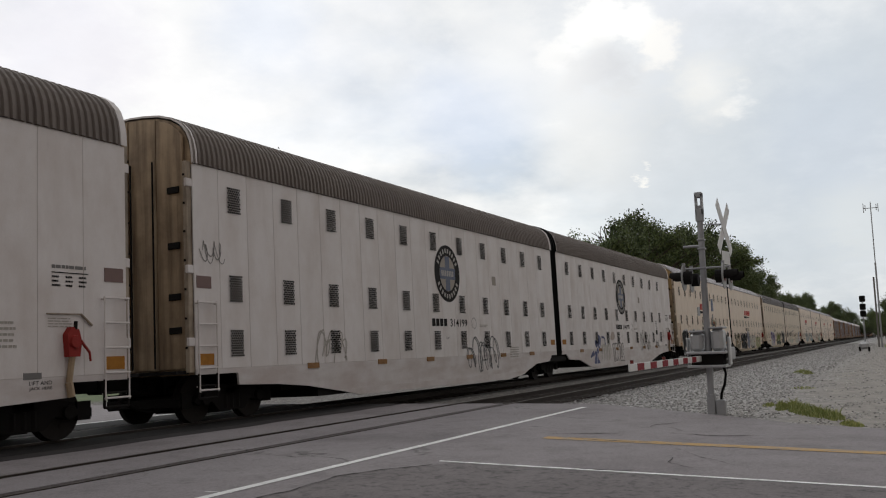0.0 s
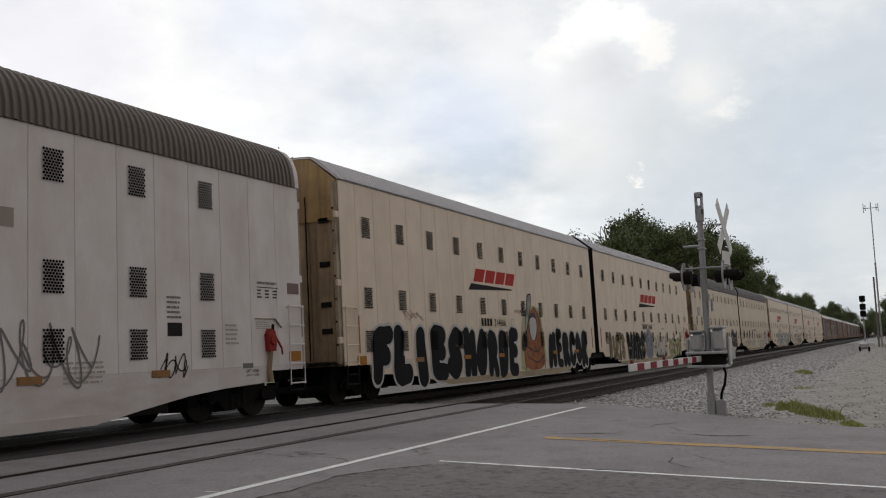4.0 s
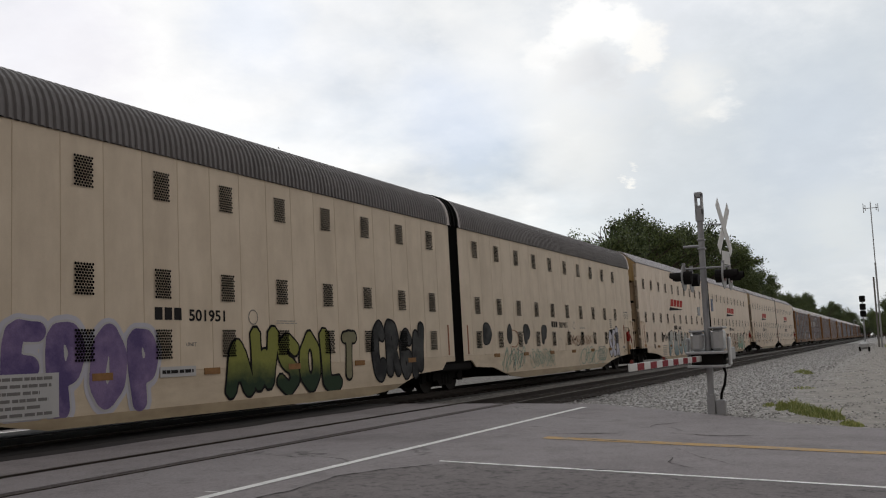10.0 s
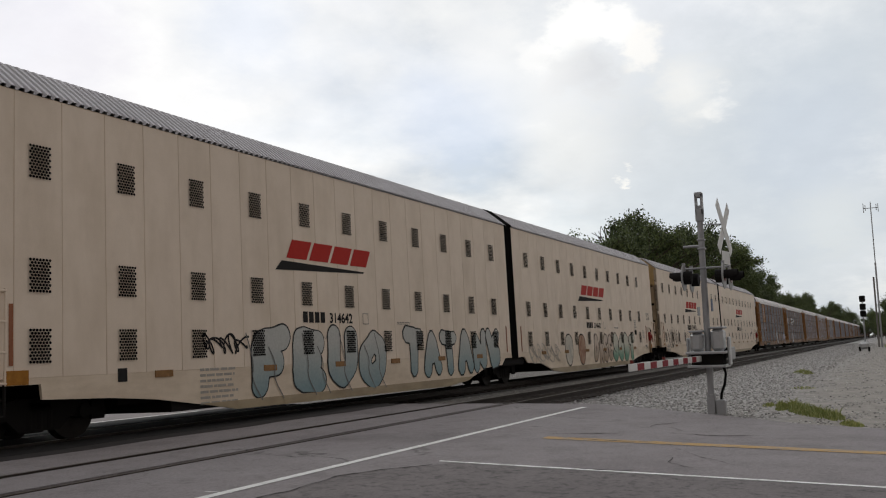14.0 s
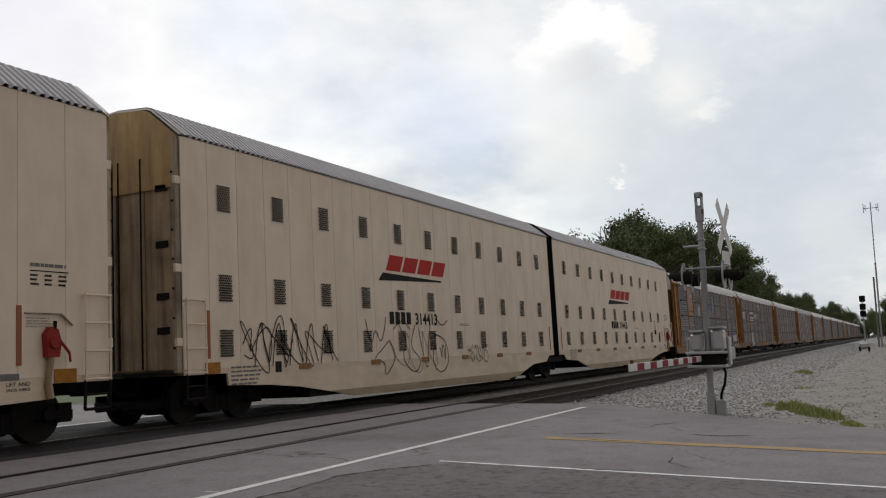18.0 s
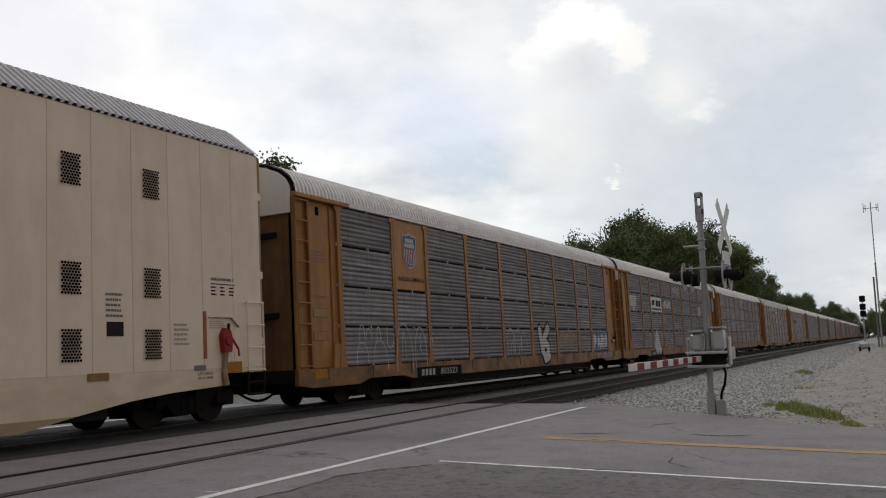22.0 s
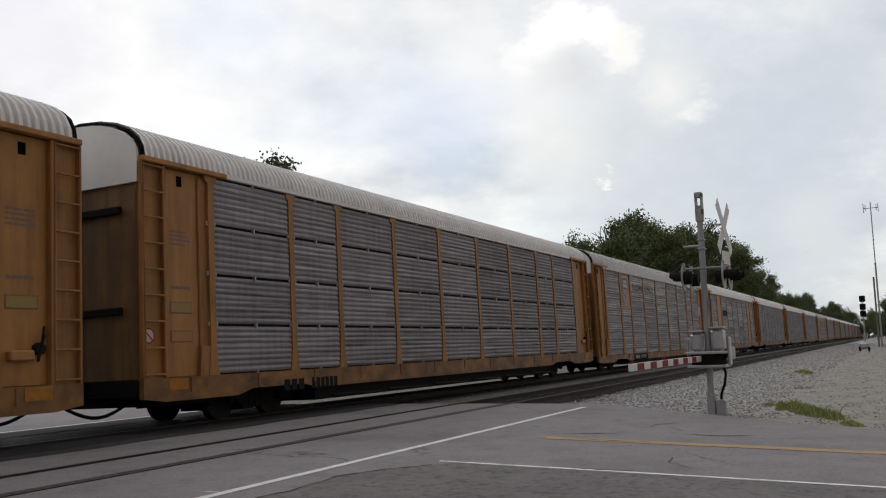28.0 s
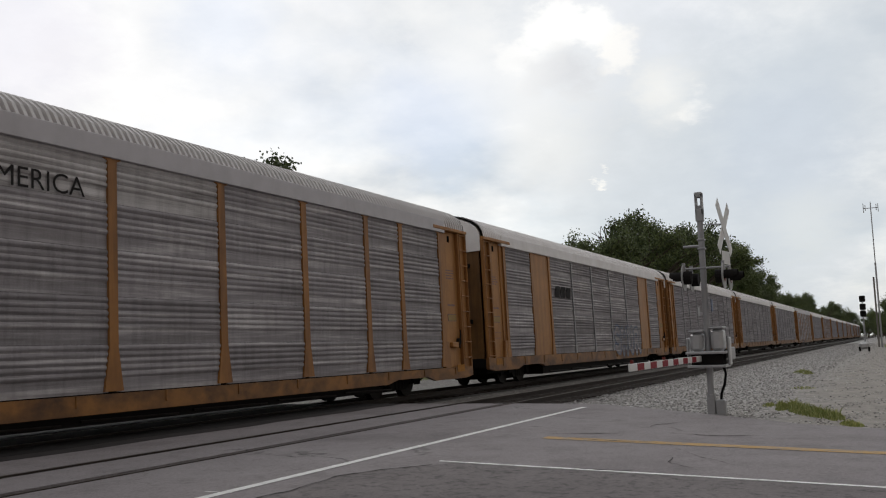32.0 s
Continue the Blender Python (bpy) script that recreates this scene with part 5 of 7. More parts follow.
def shield(car, x, z, s=1.0):
    """A blue shield over red and white stripes, with plain bars for its name."""
    out = [(-0.42, 0.5), (-0.22, 0.46), (0, 0.54), (0.22, 0.46), (0.42, 0.5), (0.48, 0.3), (0.4, 0.1), (0.44, -0.25), (0.25, -0.5), (0, -0.58), (-0.25, -0.5), (-0.44, -0.25), (-0.4, 0.1), (-0.48, 0.3)]
    blob(car, [(x + a * s * 1.05, z + b * s * 1.05) for a, b in out], M["spray_white"], 0.003, "", "shield_rim", 1)
    blob(car, [(x + a * s * 0.98, z + b * s * 0.98) for a, b in out], M["deep_blue"], 0.006, "blue shield emblem", "shield", 1)
    bm = bmesh.new()
    bm.faces.new([bm.verts.new((x + a * s, 0, z + b * s)) for a, b in ((-0.36, 0.04), (0.36, 0.04), (0.38, -0.24), (0.21, -0.45), (0, -0.51), (-0.21, -0.45), (-0.38, -0.24))])
    bmesh.ops.recalc_face_normals(bm, faces=bm.faces)
    part("shield_field", bm, M["spray_white"], car, "", (0, SIDE - 0.009, 0))
    for i in range(6):
        a = -0.33 + i * 0.12
        m = abs(a + 0.03)
        low = -0.49 + (m * 0.3 if m < 0.2 else 0.06 + (m - 0.2) * 1.2)
        bm = bmesh.new()
        bm.faces.new([bm.verts.new((x + p * s, 0, z + q * s)) for p, q in ((a, low), (a + 0.06, low), (a + 0.06, 0.04), (a, 0.04))])
        part("shield_stripe", bm, M["stripe_red"], car, "", (0, SIDE - 0.012, 0))
    bars("shield_bar", car, x - 0.28 * s, x + 0.3 * s, z + 0.25 * s, z + 0.38 * s, M["spray_white"], 5, 0, 0.2, 0.009)
    bars("shield_bar", car, x - 0.33 * s, x + 0.35 * s, z + 0.09 * s, z + 0.22 * s, M["spray_white"], 7, 0, 0.2, 0.009)


M["number_grey"] = plain("number_grey", (0.40, 0.38, 0.36), 0.7, grain=0.4, scale=6.0)


def sill_number(car, x, digits, low=0.5):
    part("number_board", boxes((x, x + 2.9, -1.616, -1.611, low, low + 0.3)), M["rubber"], car, "black number board")
    bars("mark_bar", car, x + 0.25, x + 1.15, low + 0.06, low + 0.24, M["number_grey"], 4, 0.1, 0.3, 0.04)
    lettering("fleet_number", digits, car, x + 1.45, x + 2.6, low + 0.06, low + 0.24, M["number_grey"], 0.04, 0.012, 0.12)

def rib_patch(car, x0, x1, z0, z1, mat, seed, label):
    """Paint that has held on the crests of the ribs alone, with ragged ends."""
    rnd = random.Random(seed)
    step = (ROW_Z[1] - ROW_Z[0] - 0.055) / 8
    n = int((z1 - z0) / step)
    for i in range(n):
        z = z0 + i * step
        a, b = x0 + rnd.uniform(0, 0.08), x1 - rnd.uniform(0.0, 0.3) * (x1 - x0) * (1.0 if i < n / 2 else 0.35)
        part("paint_band", boxes((a, b, SIDE - 0.006, SIDE - 0.002, z, z + step * rnd.uniform(0.6, 0.85))), mat, car, label)


# ---- the train ----
KNOTS = ((23.12, 0.82, "D"), (25.25, 0.5, "O"), (26.82, 0.7, "P"), (28.7, 0.66, "F"))


def build_train():
    white_pair(-30.64)
    a = white_pair(13.66, 0.05)
    scrawl(a, 12.4, 15.0, 0.45, 1.7, M["spray_grey"], 3, 6, 0.03)
    scrawl(a, 4.0, 5.5, 1.0, 1.9, M["faint_ink"], 5, 4, 0.03)
    scrawl(a, 0.15, 0.9, 3.1, 3.6, M["grey_ink"], 8, 3, 0.02)
    u = S2
    splash = "dark blue spray-painted splash"
    blob(a, [(25.92, 0.28), (25.97, 0.51), (26.15, 0.78), (26.33, 0.99), (26.56, 0.79), (26.53, 0.61), (26.8, 0.52), (26.86, 0.21)], M["spray_navy"], 0.012, splash, rounds=1)
    blob(a, [(26.33, 0.99), (26.56, 1.1), (26.83, 1.3), (26.95, 1.49), (26.83, 1.65), (26.63, 1.77), (26.99, 1.65), (27.2, 1.58), (27.16, 1.36), (27.0, 1.11), (26.68, 0.85), (26.52, 0.8)], M["spray_navy"], 0.0105, splash, rounds=1)
    blob(a, [(26.21, 1.38), (26.33, 1.48), (26.52, 1.43), (26.64, 1.34), (26.87, 1.24), (26.6, 1.19), (26.41, 1.09), (26.25, 1.2)], M["spray_navy"], 0.012, splash, rounds=1)
    blob(a, [(25.33, 0.64), (25.58, 0.85), (25.82, 0.95), (25.96, 1.0), (25.93, 0.83), (26.04, 0.78), (25.65, 0.7)], M["spray_navy"], 0.012, splash, rounds=1)
    blob(a, [(25.97, 0.77), (26.11, 1.0), (26.18, 0.93), (26.29, 0.99), (26.31, 0.9), (26.11, 0.78)], M["spray_navy"], 0.014, splash, rounds=1)
    stroke(a, [(26.3, 0.22), (26.36, 0.5), (26.42, 0.8), (26.7, 1.1), (26.9, 1.25)], 0.05, M["spray_lilac"])
    stroke(a, [(27.27, 1.59), (27.82, 1.55), (27.82, 1.22)], 0.09, M["spray_navy"])
    bubble(a, "THOZE", 29.09, 31.05, 0.44, 1.26, M["white_skirt"], M["grey_ink"], None, "thin grey outline graffiti letters", 0.06)
    blob(a, [(28.7, 1.45), (29.0, 1.8), (29.4, 1.85), (29.65, 1.6), (29.3, 1.4)], M["spray_pink"], 0.006, "faded tan sprayed patch")
    for k in range(6):
        x = 27.0 + 0.27 * k
        stroke(a, [(x, 0.5), (x + 0.1, 1.0 + 0.1 * (k % 3)), (x + 0.32, 1.3), (x + 0.4, 0.9), (x + 0.2, 0.6)], 0.05, M["stain_green" if k % 2 else "faint_ink"], 0.007, "graffiti", "faded greenish sprayed line")
    scrawl(a, 34.4, 36.6, 0.8, 2.0, M["grey_ink"], 14, 4, 0.035)
    scrawl(a, 38.0, 38.9, 0.9, 1.4, M["ink"], 15, 4, 0.03)
    b = pair_car(57.98, "cream", "grey", "cream two-unit car carrier, sloped grey roof, black bubble graffiti", 0.09)
    for u in (0.0, S2):
        logo(b, u + (7.82 if u else 7.5))
        part("number_ground", boxes((u + 8.22, u + 10.62, SIDE - 0.004, SIDE, 1.93, 2.29)), M["cream_skirt"], b, "tan painted ground of the number")
        number(b, u + 8.38, "314666")
    bubble(b, "FLIES", 1.3, 6.8, 0.3, 2.0, M["spray_black"], M["spray_white"], None, "black bubble-letter graffiti", 0.105, 0.075, 1.2)
    bubble(b, "HORDE", 6.9, 11.5, 0.22, 1.9, M["spray_black"], M["spray_white"], None, "black bubble-letter graffiti outlined in white", 0.105, 0.075, 1.2)
    blob(b, [(11.67, 0.38), (11.83, 0.74), (11.9, 1.85), (12.18, 2.43), (12.57, 2.71), (13.5, 2.8), (14.0, 2.6), (14.2, 2.0), (14.35, 1.29), (14.45, 0.4)], M["spray_lime"], 0.006, "thin yellow-green sprayed background")
    blob(b, [(12.75, 2.45), (13.21, 2.75), (13.69, 2.56), (14.03, 2.01), (13.98, 1.66), (14.17, 1.23), (14.21, 0.42), (12.23, 0.4), (12.08, 0.97), (12.19, 1.28), (12.48, 1.44), (12.74, 1.66), (12.66, 2.12)], M["spray_orange"], 0.010, "plain orange-brown spray-painted shape", rounds=1)
    blob(b, [(12.72, 1.62), (12.68, 2.25), (12.84, 2.44), (13.11, 2.54), (13.44, 2.47), (13.6, 2.21), (13.56, 1.73), (13.2, 1.4)], M["spray_char"], 0.012)
    blob(b, [(12.76, 2.06), (12.82, 2.28), (13.11, 2.36), (13.47, 2.3), (13.53, 2.07), (13.46, 1.76), (13.2, 1.47), (12.97, 1.5), (12.79, 1.76)], M["spray_white"], 0.014, "white sprayed oval")
    for line in ([(12.36, 1.28), (12.83, 1.15), (13.38, 1.04), (13.77, 1.17), (14.12, 1.34)], [(12.31, 0.96), (12.83, 0.78), (13.38, 0.65), (13.76, 0.76), (14.12, 0.92)], [(13.2, 1.4), (13.25, 1.2), (13.4, 1.06)], [(14.21, 0.42), (14.17, 1.23), (13.98, 1.66), (14.03, 2.01), (13.69, 2.56), (13.21, 2.75)], [(12.2, 0.4), (12.08, 0.97), (12.19, 1.28)]):
        stroke(b, line, 0.045, M["spray_char"], 0.015)
    blob(b, [(12.24, 1.82), (12.45, 2.44), (12.6, 2.9), (12.7, 3.2), (13.12, 3.25), (13.12, 2.88), (12.82, 2.46), (12.64, 2.12), (12.47, 1.72)], M["spray_char"], 0.008, rounds=1)
    blob(b, [(12.3, 1.85), (12.52, 2.44), (12.67, 2.9), (12.76, 3.15), (13.06, 3.18), (13.06, 2.88), (12.76, 2.46), (12.58, 2.12), (12.42, 1.8)], M["spray_ash"], 0.009, "grey sprayed blade shape", rounds=1)
    blob(b, [(11.88, 1.11), (11.86, 1.32), (11.94, 1.66), (12.19, 1.76), (12.44, 1.63), (12.38, 1.31), (12.23, 1.12)], M["spray_char"], 0.013)
    bubble(b, "MERCOR", 14.75, 19.7, 0.35, 1.88, M["spray_black"], M["spray_white"], None, "black bubble-letter graffiti", 0.105, 0.075, 1.22)
    for x in (6.9, 9.67, 15.2, 17.95):
        part("reflector", boxes((x, x + 0.46, SIDE - 0.03, SIDE - 0.022, 0.95, 1.075)), M["orange_tape"], b, "yellow reflective strip")
    scrawl(b, 3.0, 4.2, 2.1, 2.4, M["faint_rust"], 21, 4, 0.02)
    scrawl(b, 11.3, 12.2, 2.45, 2.6, M["faint_rust"], 22, 5, 0.02)
    bubble(b, "DIETS", 23.2, 26.0, 0.5, 1.7, M["spray_moss"], M["spray_char"], None, "olive and black graffiti letters", 0.06)
    bubble(b, "WARS", 26.6, 30.2, 0.4, 1.8, M["spray_black"], M["spray_ash"], M["spray_black"], "black graffiti letters with a thin grey line", 0.055, 0.03, 1.15, True)
    blob(b, [(30.5, 0.4), (30.25, 0.9), (30.45, 1.2), (30.35, 1.55), (30.7, 1.75), (30.85, 2.0), (31.25, 2.08), (31.5, 1.85), (31.9, 1.7), (31.85, 1.3), (32.15, 1.1), (31.95, 0.8), (31.9, 0.4)], M["spray_stone"], 0.012, "blue-grey sprayed patch")
    for line in ([(30.7, 0.5), (30.6, 1.0), (30.9, 1.4), (31.3, 1.5), (31.7, 1.2), (31.6, 0.6)], [(30.6, 1.6), (31.0, 1.75), (31.4, 1.7), (31.7, 1.5)], [(30.9, 0.55), (31.2, 0.7), (31.5, 0.55)]):
        stroke(b, line, 0.035, M["spray_char"])
    blob(b, [(32.5, 0.35), (32.6, 0.9), (35.6, 0.85), (35.4, 0.35)], M["spray_char"], 0.0035, "black sprayed shadow")
    bubble(b, "COMUS", 32.2, 35.75, 0.5, 1.65, M["spray_pale"], M["grey_ink"], None, "pale graffiti letters outlined in grey", 0.085, 0.03, 1.14)
    blob(b, [(36.15, 0.4), (36.1, 1.3), (38.0, 1.42), (39.6, 1.3), (39.5, 0.7), (38.0, 0.35)], M["spray_olive"], 0.0035, "olive sprayed shadow")
    bubble(b, "HEKTU", 36.25, 39.6, 0.35, 1.38, M["spray_lime"], M["spray_char"], None, "yellow-green graffiti letters outlined in black", 0.05, 0.04, 1.14)
    c = pair_car(102.28, "sand", "slate", "cream two-unit car carrier, rounded slate roof, purple and green graffiti")
    for u in (0.0, S2):
        bars("mark_bar", c, u + 8.35, u + 9.1, 1.99, 2.22, M["ink"], 3, 0, 0.22)
        lettering("fleet_number", "501951", c, u + 9.25, u + 10.3, 1.97, 2.2, M["ink"], offset=0.025)
        lettering("unit_letter", "UNIT", c, u + 9.15, u + 9.45, 1.5, 1.57, M["grey_ink"])
        bm = bmesh.new()
        ribbon(bm, [(u + 11.2 + 0.15 * math.cos(k), 2.08 + 0.15 * math.sin(k)) for k in [i * math.pi / 10 for i in range(21)]], 0.02)
        part("stencil_ring", bm, M["grey_ink"], c, "", (0, SIDE - 0.006, 0))
        text_block("stencil", c, u + 12.0, u + 12.8, 1.94, 2.04, M["faint_ink"], 2, 9)
    bubble(c, "EPOP", 5.1, 8.5, 0.42, 1.99, M["spray_purple"], M["spray_white"], M["spray_lilac"], "purple bubble-letter graffiti with a white edge", 0.075, 0.035, 1.18)
    bubble(c, "AWSOL", 10.25, 14.5, 0.45, 1.82, M["spray_green"], M["spray_black"], None, "yellow-green graffiti letters fading to dark green", 0.06, 0.05, 1.2, True)
    bubble(c, "T", 14.55, 15.25, 0.6, 1.7, M["spray_olive"], M["spray_black"])
    bubble(c, "CRGN", 16.0, 18.9, 0.5, 2.05, M["spray_char"], M["spray_black"], None, "black and grey graffiti letters", 0.08, 0.05, 1.16)
    part("stencil_panel", boxes((5.0, 6.2, SIDE - 0.022, SIDE - 0.002, 0.42, 1.12)), M["spray_white"], c, "white data panel")
    text_block("stencil", c, 5.05, 6.1, 0.45, 1.1, M["grey_ink"], 6, 31, 0.026)
    part("stencil_panel", boxes((8.45, 9.4, SIDE - 0.018, SIDE - 0.002, 0.94, 1.13)), M["spray_white"], c, "white data panel")
    text_block("stencil", c, 8.5, 9.35, 0.97, 1.11, M["ink"], 1, 32, 0.022)
    for x, wide, ch in KNOTS:
        bubble(c, ch, x, x + wide, 1.38, 2.07, M["spray_char"], M["spray_black"], None, "black sprayed letter", 0.075, 0.03)
    stroke(c, [(25.6, 1.82), (25.9, 1.88), (26.3, 1.75), (26.35, 1.45), (26.0, 1.25), (25.6, 1.3)], 0.03, M["rust_mark"], 0.009)
    stroke(c, [(26.05, 1.2), (26.75, 1.05), (26.5, 0.45), (26.1, 0.9)], 0.03, M["grey_ink"], 0.009)
    stroke(c, [(25.5, 1.3), (25.7, 0.9), (25.85, 0.42)], 0.03, M["grey_ink"], 0.009)
    scrawl(c, 24.6, 27.0, 0.4, 1.3, M["spray_mint"], 33, 5, 0.03)
    scrawl(c, 27.3, 30.2, 0.45, 1.2, M["spray_mint"], 37, 8, 0.022)
    stroke(c, [(32.0, 1.9), (32.1, 1.35), (32.3, 1.75), (32.45, 1.35), (32.6, 1.75), (32.7, 1.4), (33.2, 1.7), (32.95, 1.2), (33.5, 1.3), (33.9, 1.8)], 0.04, M["ink"], 0.009)
    scrawl(c, 31.5, 35.5, 1.2, 1.7, M["faint_rust"], 34, 8, 0.025)
    scrawl(c, 33.2, 37.6, 0.35, 1.2, M["spray_mint"], 35, 6, 0.035)
    text_block("stencil", c, 36.2, 37.4, 0.5, 1.2, M["faint_ink"], 7, 36)
    bubble(c, "SER", 37.9, 39.7, 0.65, 2.0, M["spray_lilac"], M["spray_black"], None, "pale bubble-letter graffiti outlined in black", 0.08)
    d = pair_car(146.56, "cream", "grey", "cream two-unit car carrier, sloped grey roof, pale blue graffiti", 0.04)
    for u in (0.0, S2):
        logo(d, u + 7.4)
        number(d, u + 8.39, "314642")
    scrawl(d, 4.9, 6.4, 1.3, 1.75, M["ink"], 40, 4, 0.04)
    text_block("stencil", d, 4.9, 6.1, 0.35, 1.1, M["faint_ink"], 7, 41)
    bubble(d, "FEUO", 6.4, 12.15, 0.4, 1.88, M["teal_fade"], M["spray_char"], None, "pale blue graffiti letters outlined in black", 0.06, 0.035, 1.12)
    for k in range(7):
        x = 6.3 + 0.9 * k + 0.2 * math.sin(4 * k)
        stroke(d, [(x, 1.75 - 0.3 * (k % 2)), (x + 0.25, 1.1), (x + 0.15, 0.8), (x + 0.5, 0.35)], 0.03, M["grey_ink"], 0.02)
    bubble(d, "TATANK", 13.1, 19.9, 0.48, 1.9, M["teal_fade"], M["spray_char"], None, "pale grey-blue block graffiti letters outlined in black", 0.045, 0.045, 1.08, True)
    for x, m, lab in ((26.8, "spray_pale", "plain pale sprayed oval"), (28.55, "oval_rust", "plain reddish sprayed oval")):
        o = [(x, 1.0), (x + 0.15, 1.6), (x + 0.55, 1.72), (x + 0.98, 1.55), (x + 1.05, 1.0), (x + 0.75, 0.45), (x + 0.3, 0.45)]
        blob(d, [(x + 0.52 + (a - x - 0.52) * 1.08, 1.08 + (z - 1.08) * 1.08) for a, z in o], M["ink"], 0.006)
        blob(d, o, M[m], 0.010, lab)
    bubble(d, "DASC", 30.85, 33.8, 0.42, 1.68, M["beige_fade"], M["ink"], None, "pinkish bubble-letter graffiti", 0.075, 0.045, 1.16)
    bubble(d, "SODT", 33.9, 37.95, 0.4, 1.74, M["mint_fade"], M["ink"], None, "graffiti letters fading from mint green to cream", 0.08, 0.045, 1.16, True)
    scrawl(d, 22.5, 26.2, 0.6, 1.4, M["faint_ink"], 43, 7, 0.03)
    e = pair_car(190.94, "cream", "grey", "cream two-unit car carrier, sloped grey roof, thin black tags", 0.03)
    for u in (0.0, S2):
        logo(e, u + (7.6 if u else 7.42))
        number(e, u + 7.92, "314413", 1.34)
        text_block("stencil", e, u + 1.35, u + 2.4, 0.68, 1.1, M["grey_ink"], 5, 50)
    scrawl(e, 1.4, 5.4, 0.85, 2.15, M["ink"], 57, 6, 0.026, 0.01, "looping black marker tag", 1)
    scrawl(e, 1.6, 3.6, 0.95, 2.2, M["ink"], 52, 3, 0.026, 0.014, "looping black marker tag", 1)
    for k in range(5):
        x = 2.1 + 0.62 * k
        stroke(e, [(x, 1.05), (x + 0.12, 1.75), (x + 0.3, 2.05), (x + 0.32, 1.5), (x + 0.5, 1.1)], 0.028, M["ink"], 0.017, "graffiti", "looping black marker tag")
    tag(e, 6.65, 11.45, 0.55, 2.18, M["ink"], 0.026)
    scrawl(e, 7.8, 10.9, 0.6, 1.9, M["grey_ink"], 58, 4, 0.024, 0.016, "looping black marker tag", 1)
    tag(e, 12.8, 14.4, 0.8, 1.4, M["ink"], 0.024)
    scrawl(e, 10.8, 11.3, 0.9, 1.5, M["ink"], 54, 2, 0.03, passes=1)
    label = "three-level car carrier with grey ribbed panels, yellow posts, white roof"
    f = low_car(234.75, label, plate_bay=1, posts=POSTS_EVEN)
    lettering("slogan", "BUILDING AMERICA", f, 4.87, 6.40, 3.19, 3.31, M["ink"], 0.004, 0.012)
    sill_number(f, 5.65, "803523")
    arches(f, [(2.5, 0.95, 0.55, 1.5), (2.65, 1.55, 0.25, 1.95), (2.95, 1.5, 0.3, 1.85), (3.3, 0.75, 0.75, 1.55), (3.5, 1.5, 0.2, 1.9), (4.55, 0.72, 0.9, 2.0), (4.85, 1.0, 0.2, 1.75), (5.6, 0.8, 0.7, 1.9), (6.5, 1.35, 0.22, 1.6), (12.45, 1.0, 0.7, 1.9), (13.1, 1.1, 0.7, 1.85), (13.75, 1.2, 0.6, 1.75), (12.75, 0.95, 0.25, 1.4), (13.5, 1.0, 0.3, 1.35)], M["spray_white"], 0.026)
    stroke(f, [(4.05, 1.9), (4.05, 1.35), (4.35, 1.38), (4.4, 1.7)], 0.03, M["spray_white"], 0.03)
    stroke(f, [(6.0, 1.75), (5.85, 1.6), (6.0, 1.5), (5.88, 1.35), (6.02, 1.2)], 0.035, M["spray_white"], 0.03)
    bubble(f, "K", 15.6, 17.0, 0.6, 2.1, M["spray_white"], M["ink"], None, "white sprayed mark outlined in black", 0.0, 0.08, blocky=True, ribs="rows")
    scrawl(f, 18.0, 20.2, 1.15, 1.85, M["faint_rust"], 68, 5, 0.05, 0.012, "faded dull red tag")
    put("graffiti_ground", fat_shape("graffiti_ground", [[np.array((0.1, 0.3)), np.array((2.1, 0.32))], [np.array((0.15, 0.62)), np.array((1.95, 0.6))]], 0.22, M["blue_back"], 0.05, 3, False, "rows", 0.95), f, (22.78, SIDE - 0.004, 0.95), "blue sprayed background")
    bubble(f, "PARO", 22.72, 24.95, 1.08, 1.74, M["spray_lilac"], M["blue_back"], None, "pale graffiti letters on a blue ground", 0.06, 0.02, 1.12, False, "rows")
    tag(f, 22.95, 24.2, 0.64, 0.88, M["spray_lilac"], 0.022, False, 0.054)
    tag(f, 24.2, 25.4, 0.64, 0.88, M["spray_lilac"], 0.022, True, 0.054)
    g = low_car(262.3, label)
    part("emblem_plate", boxes((6.7, 9.35, SIDE - 0.005, SIDE + 0.02, 3.0, 3.8)), M["chrome_white"], g, "pale emblem panel")
    bars("emblem_bar", g, 6.85, 7.50, 3.35, 3.65, M["ink"], 2, 0.6, 0.1, 0.012)
    bars("emblem_bar", g, 7.85, 9.10, 3.3, 3.65, M["ink"], 2, 0.3, 0.15, 0.012)
    bars("emblem_bar", g, 6.90, 9.20, 3.08, 3.2, M["ink"], 15, 0.0, 0.25, 0.012)
    sill_number(g, 5.80, "850683")
    part("post_cap", boxes((-0.004, 0.074, -1.614, -1.446, 4.42, 4.87), (0.556, 0.634, -1.614, -1.446, 4.5, 4.87), bev=0.006), M["white_roof"], g, "white-painted heads of the ladder posts")
    rib_patch(g, 2.05, 3.5, 3.18, 3.84, M["spray_white"], 61, "white paint worn to the ribs")
    rib_patch(g, 2.6, 2.95, 2.92, 3.16, M["spray_white"], 62, "white paint worn to the ribs")
    bubble(g, "A", 6.9, 8.35, 0.62, 1.9, M["spray_white"], M["galvanised"], None, "broad white sprayed letter", 0.12, ribs="rows")
    bubble(g, "IT", 8.5, 9.8, 0.95, 1.8, M["galvanised"], M["spray_white"], None, "thin white outline graffiti", 0.0, 0.03, ribs="rows")
    bubble(g, "KG", 10.0, 11.9, 0.9, 1.8, M["galvanised"], M["spray_white"], None, "thin white outline graffiti", 0.0, 0.03, ribs="rows")
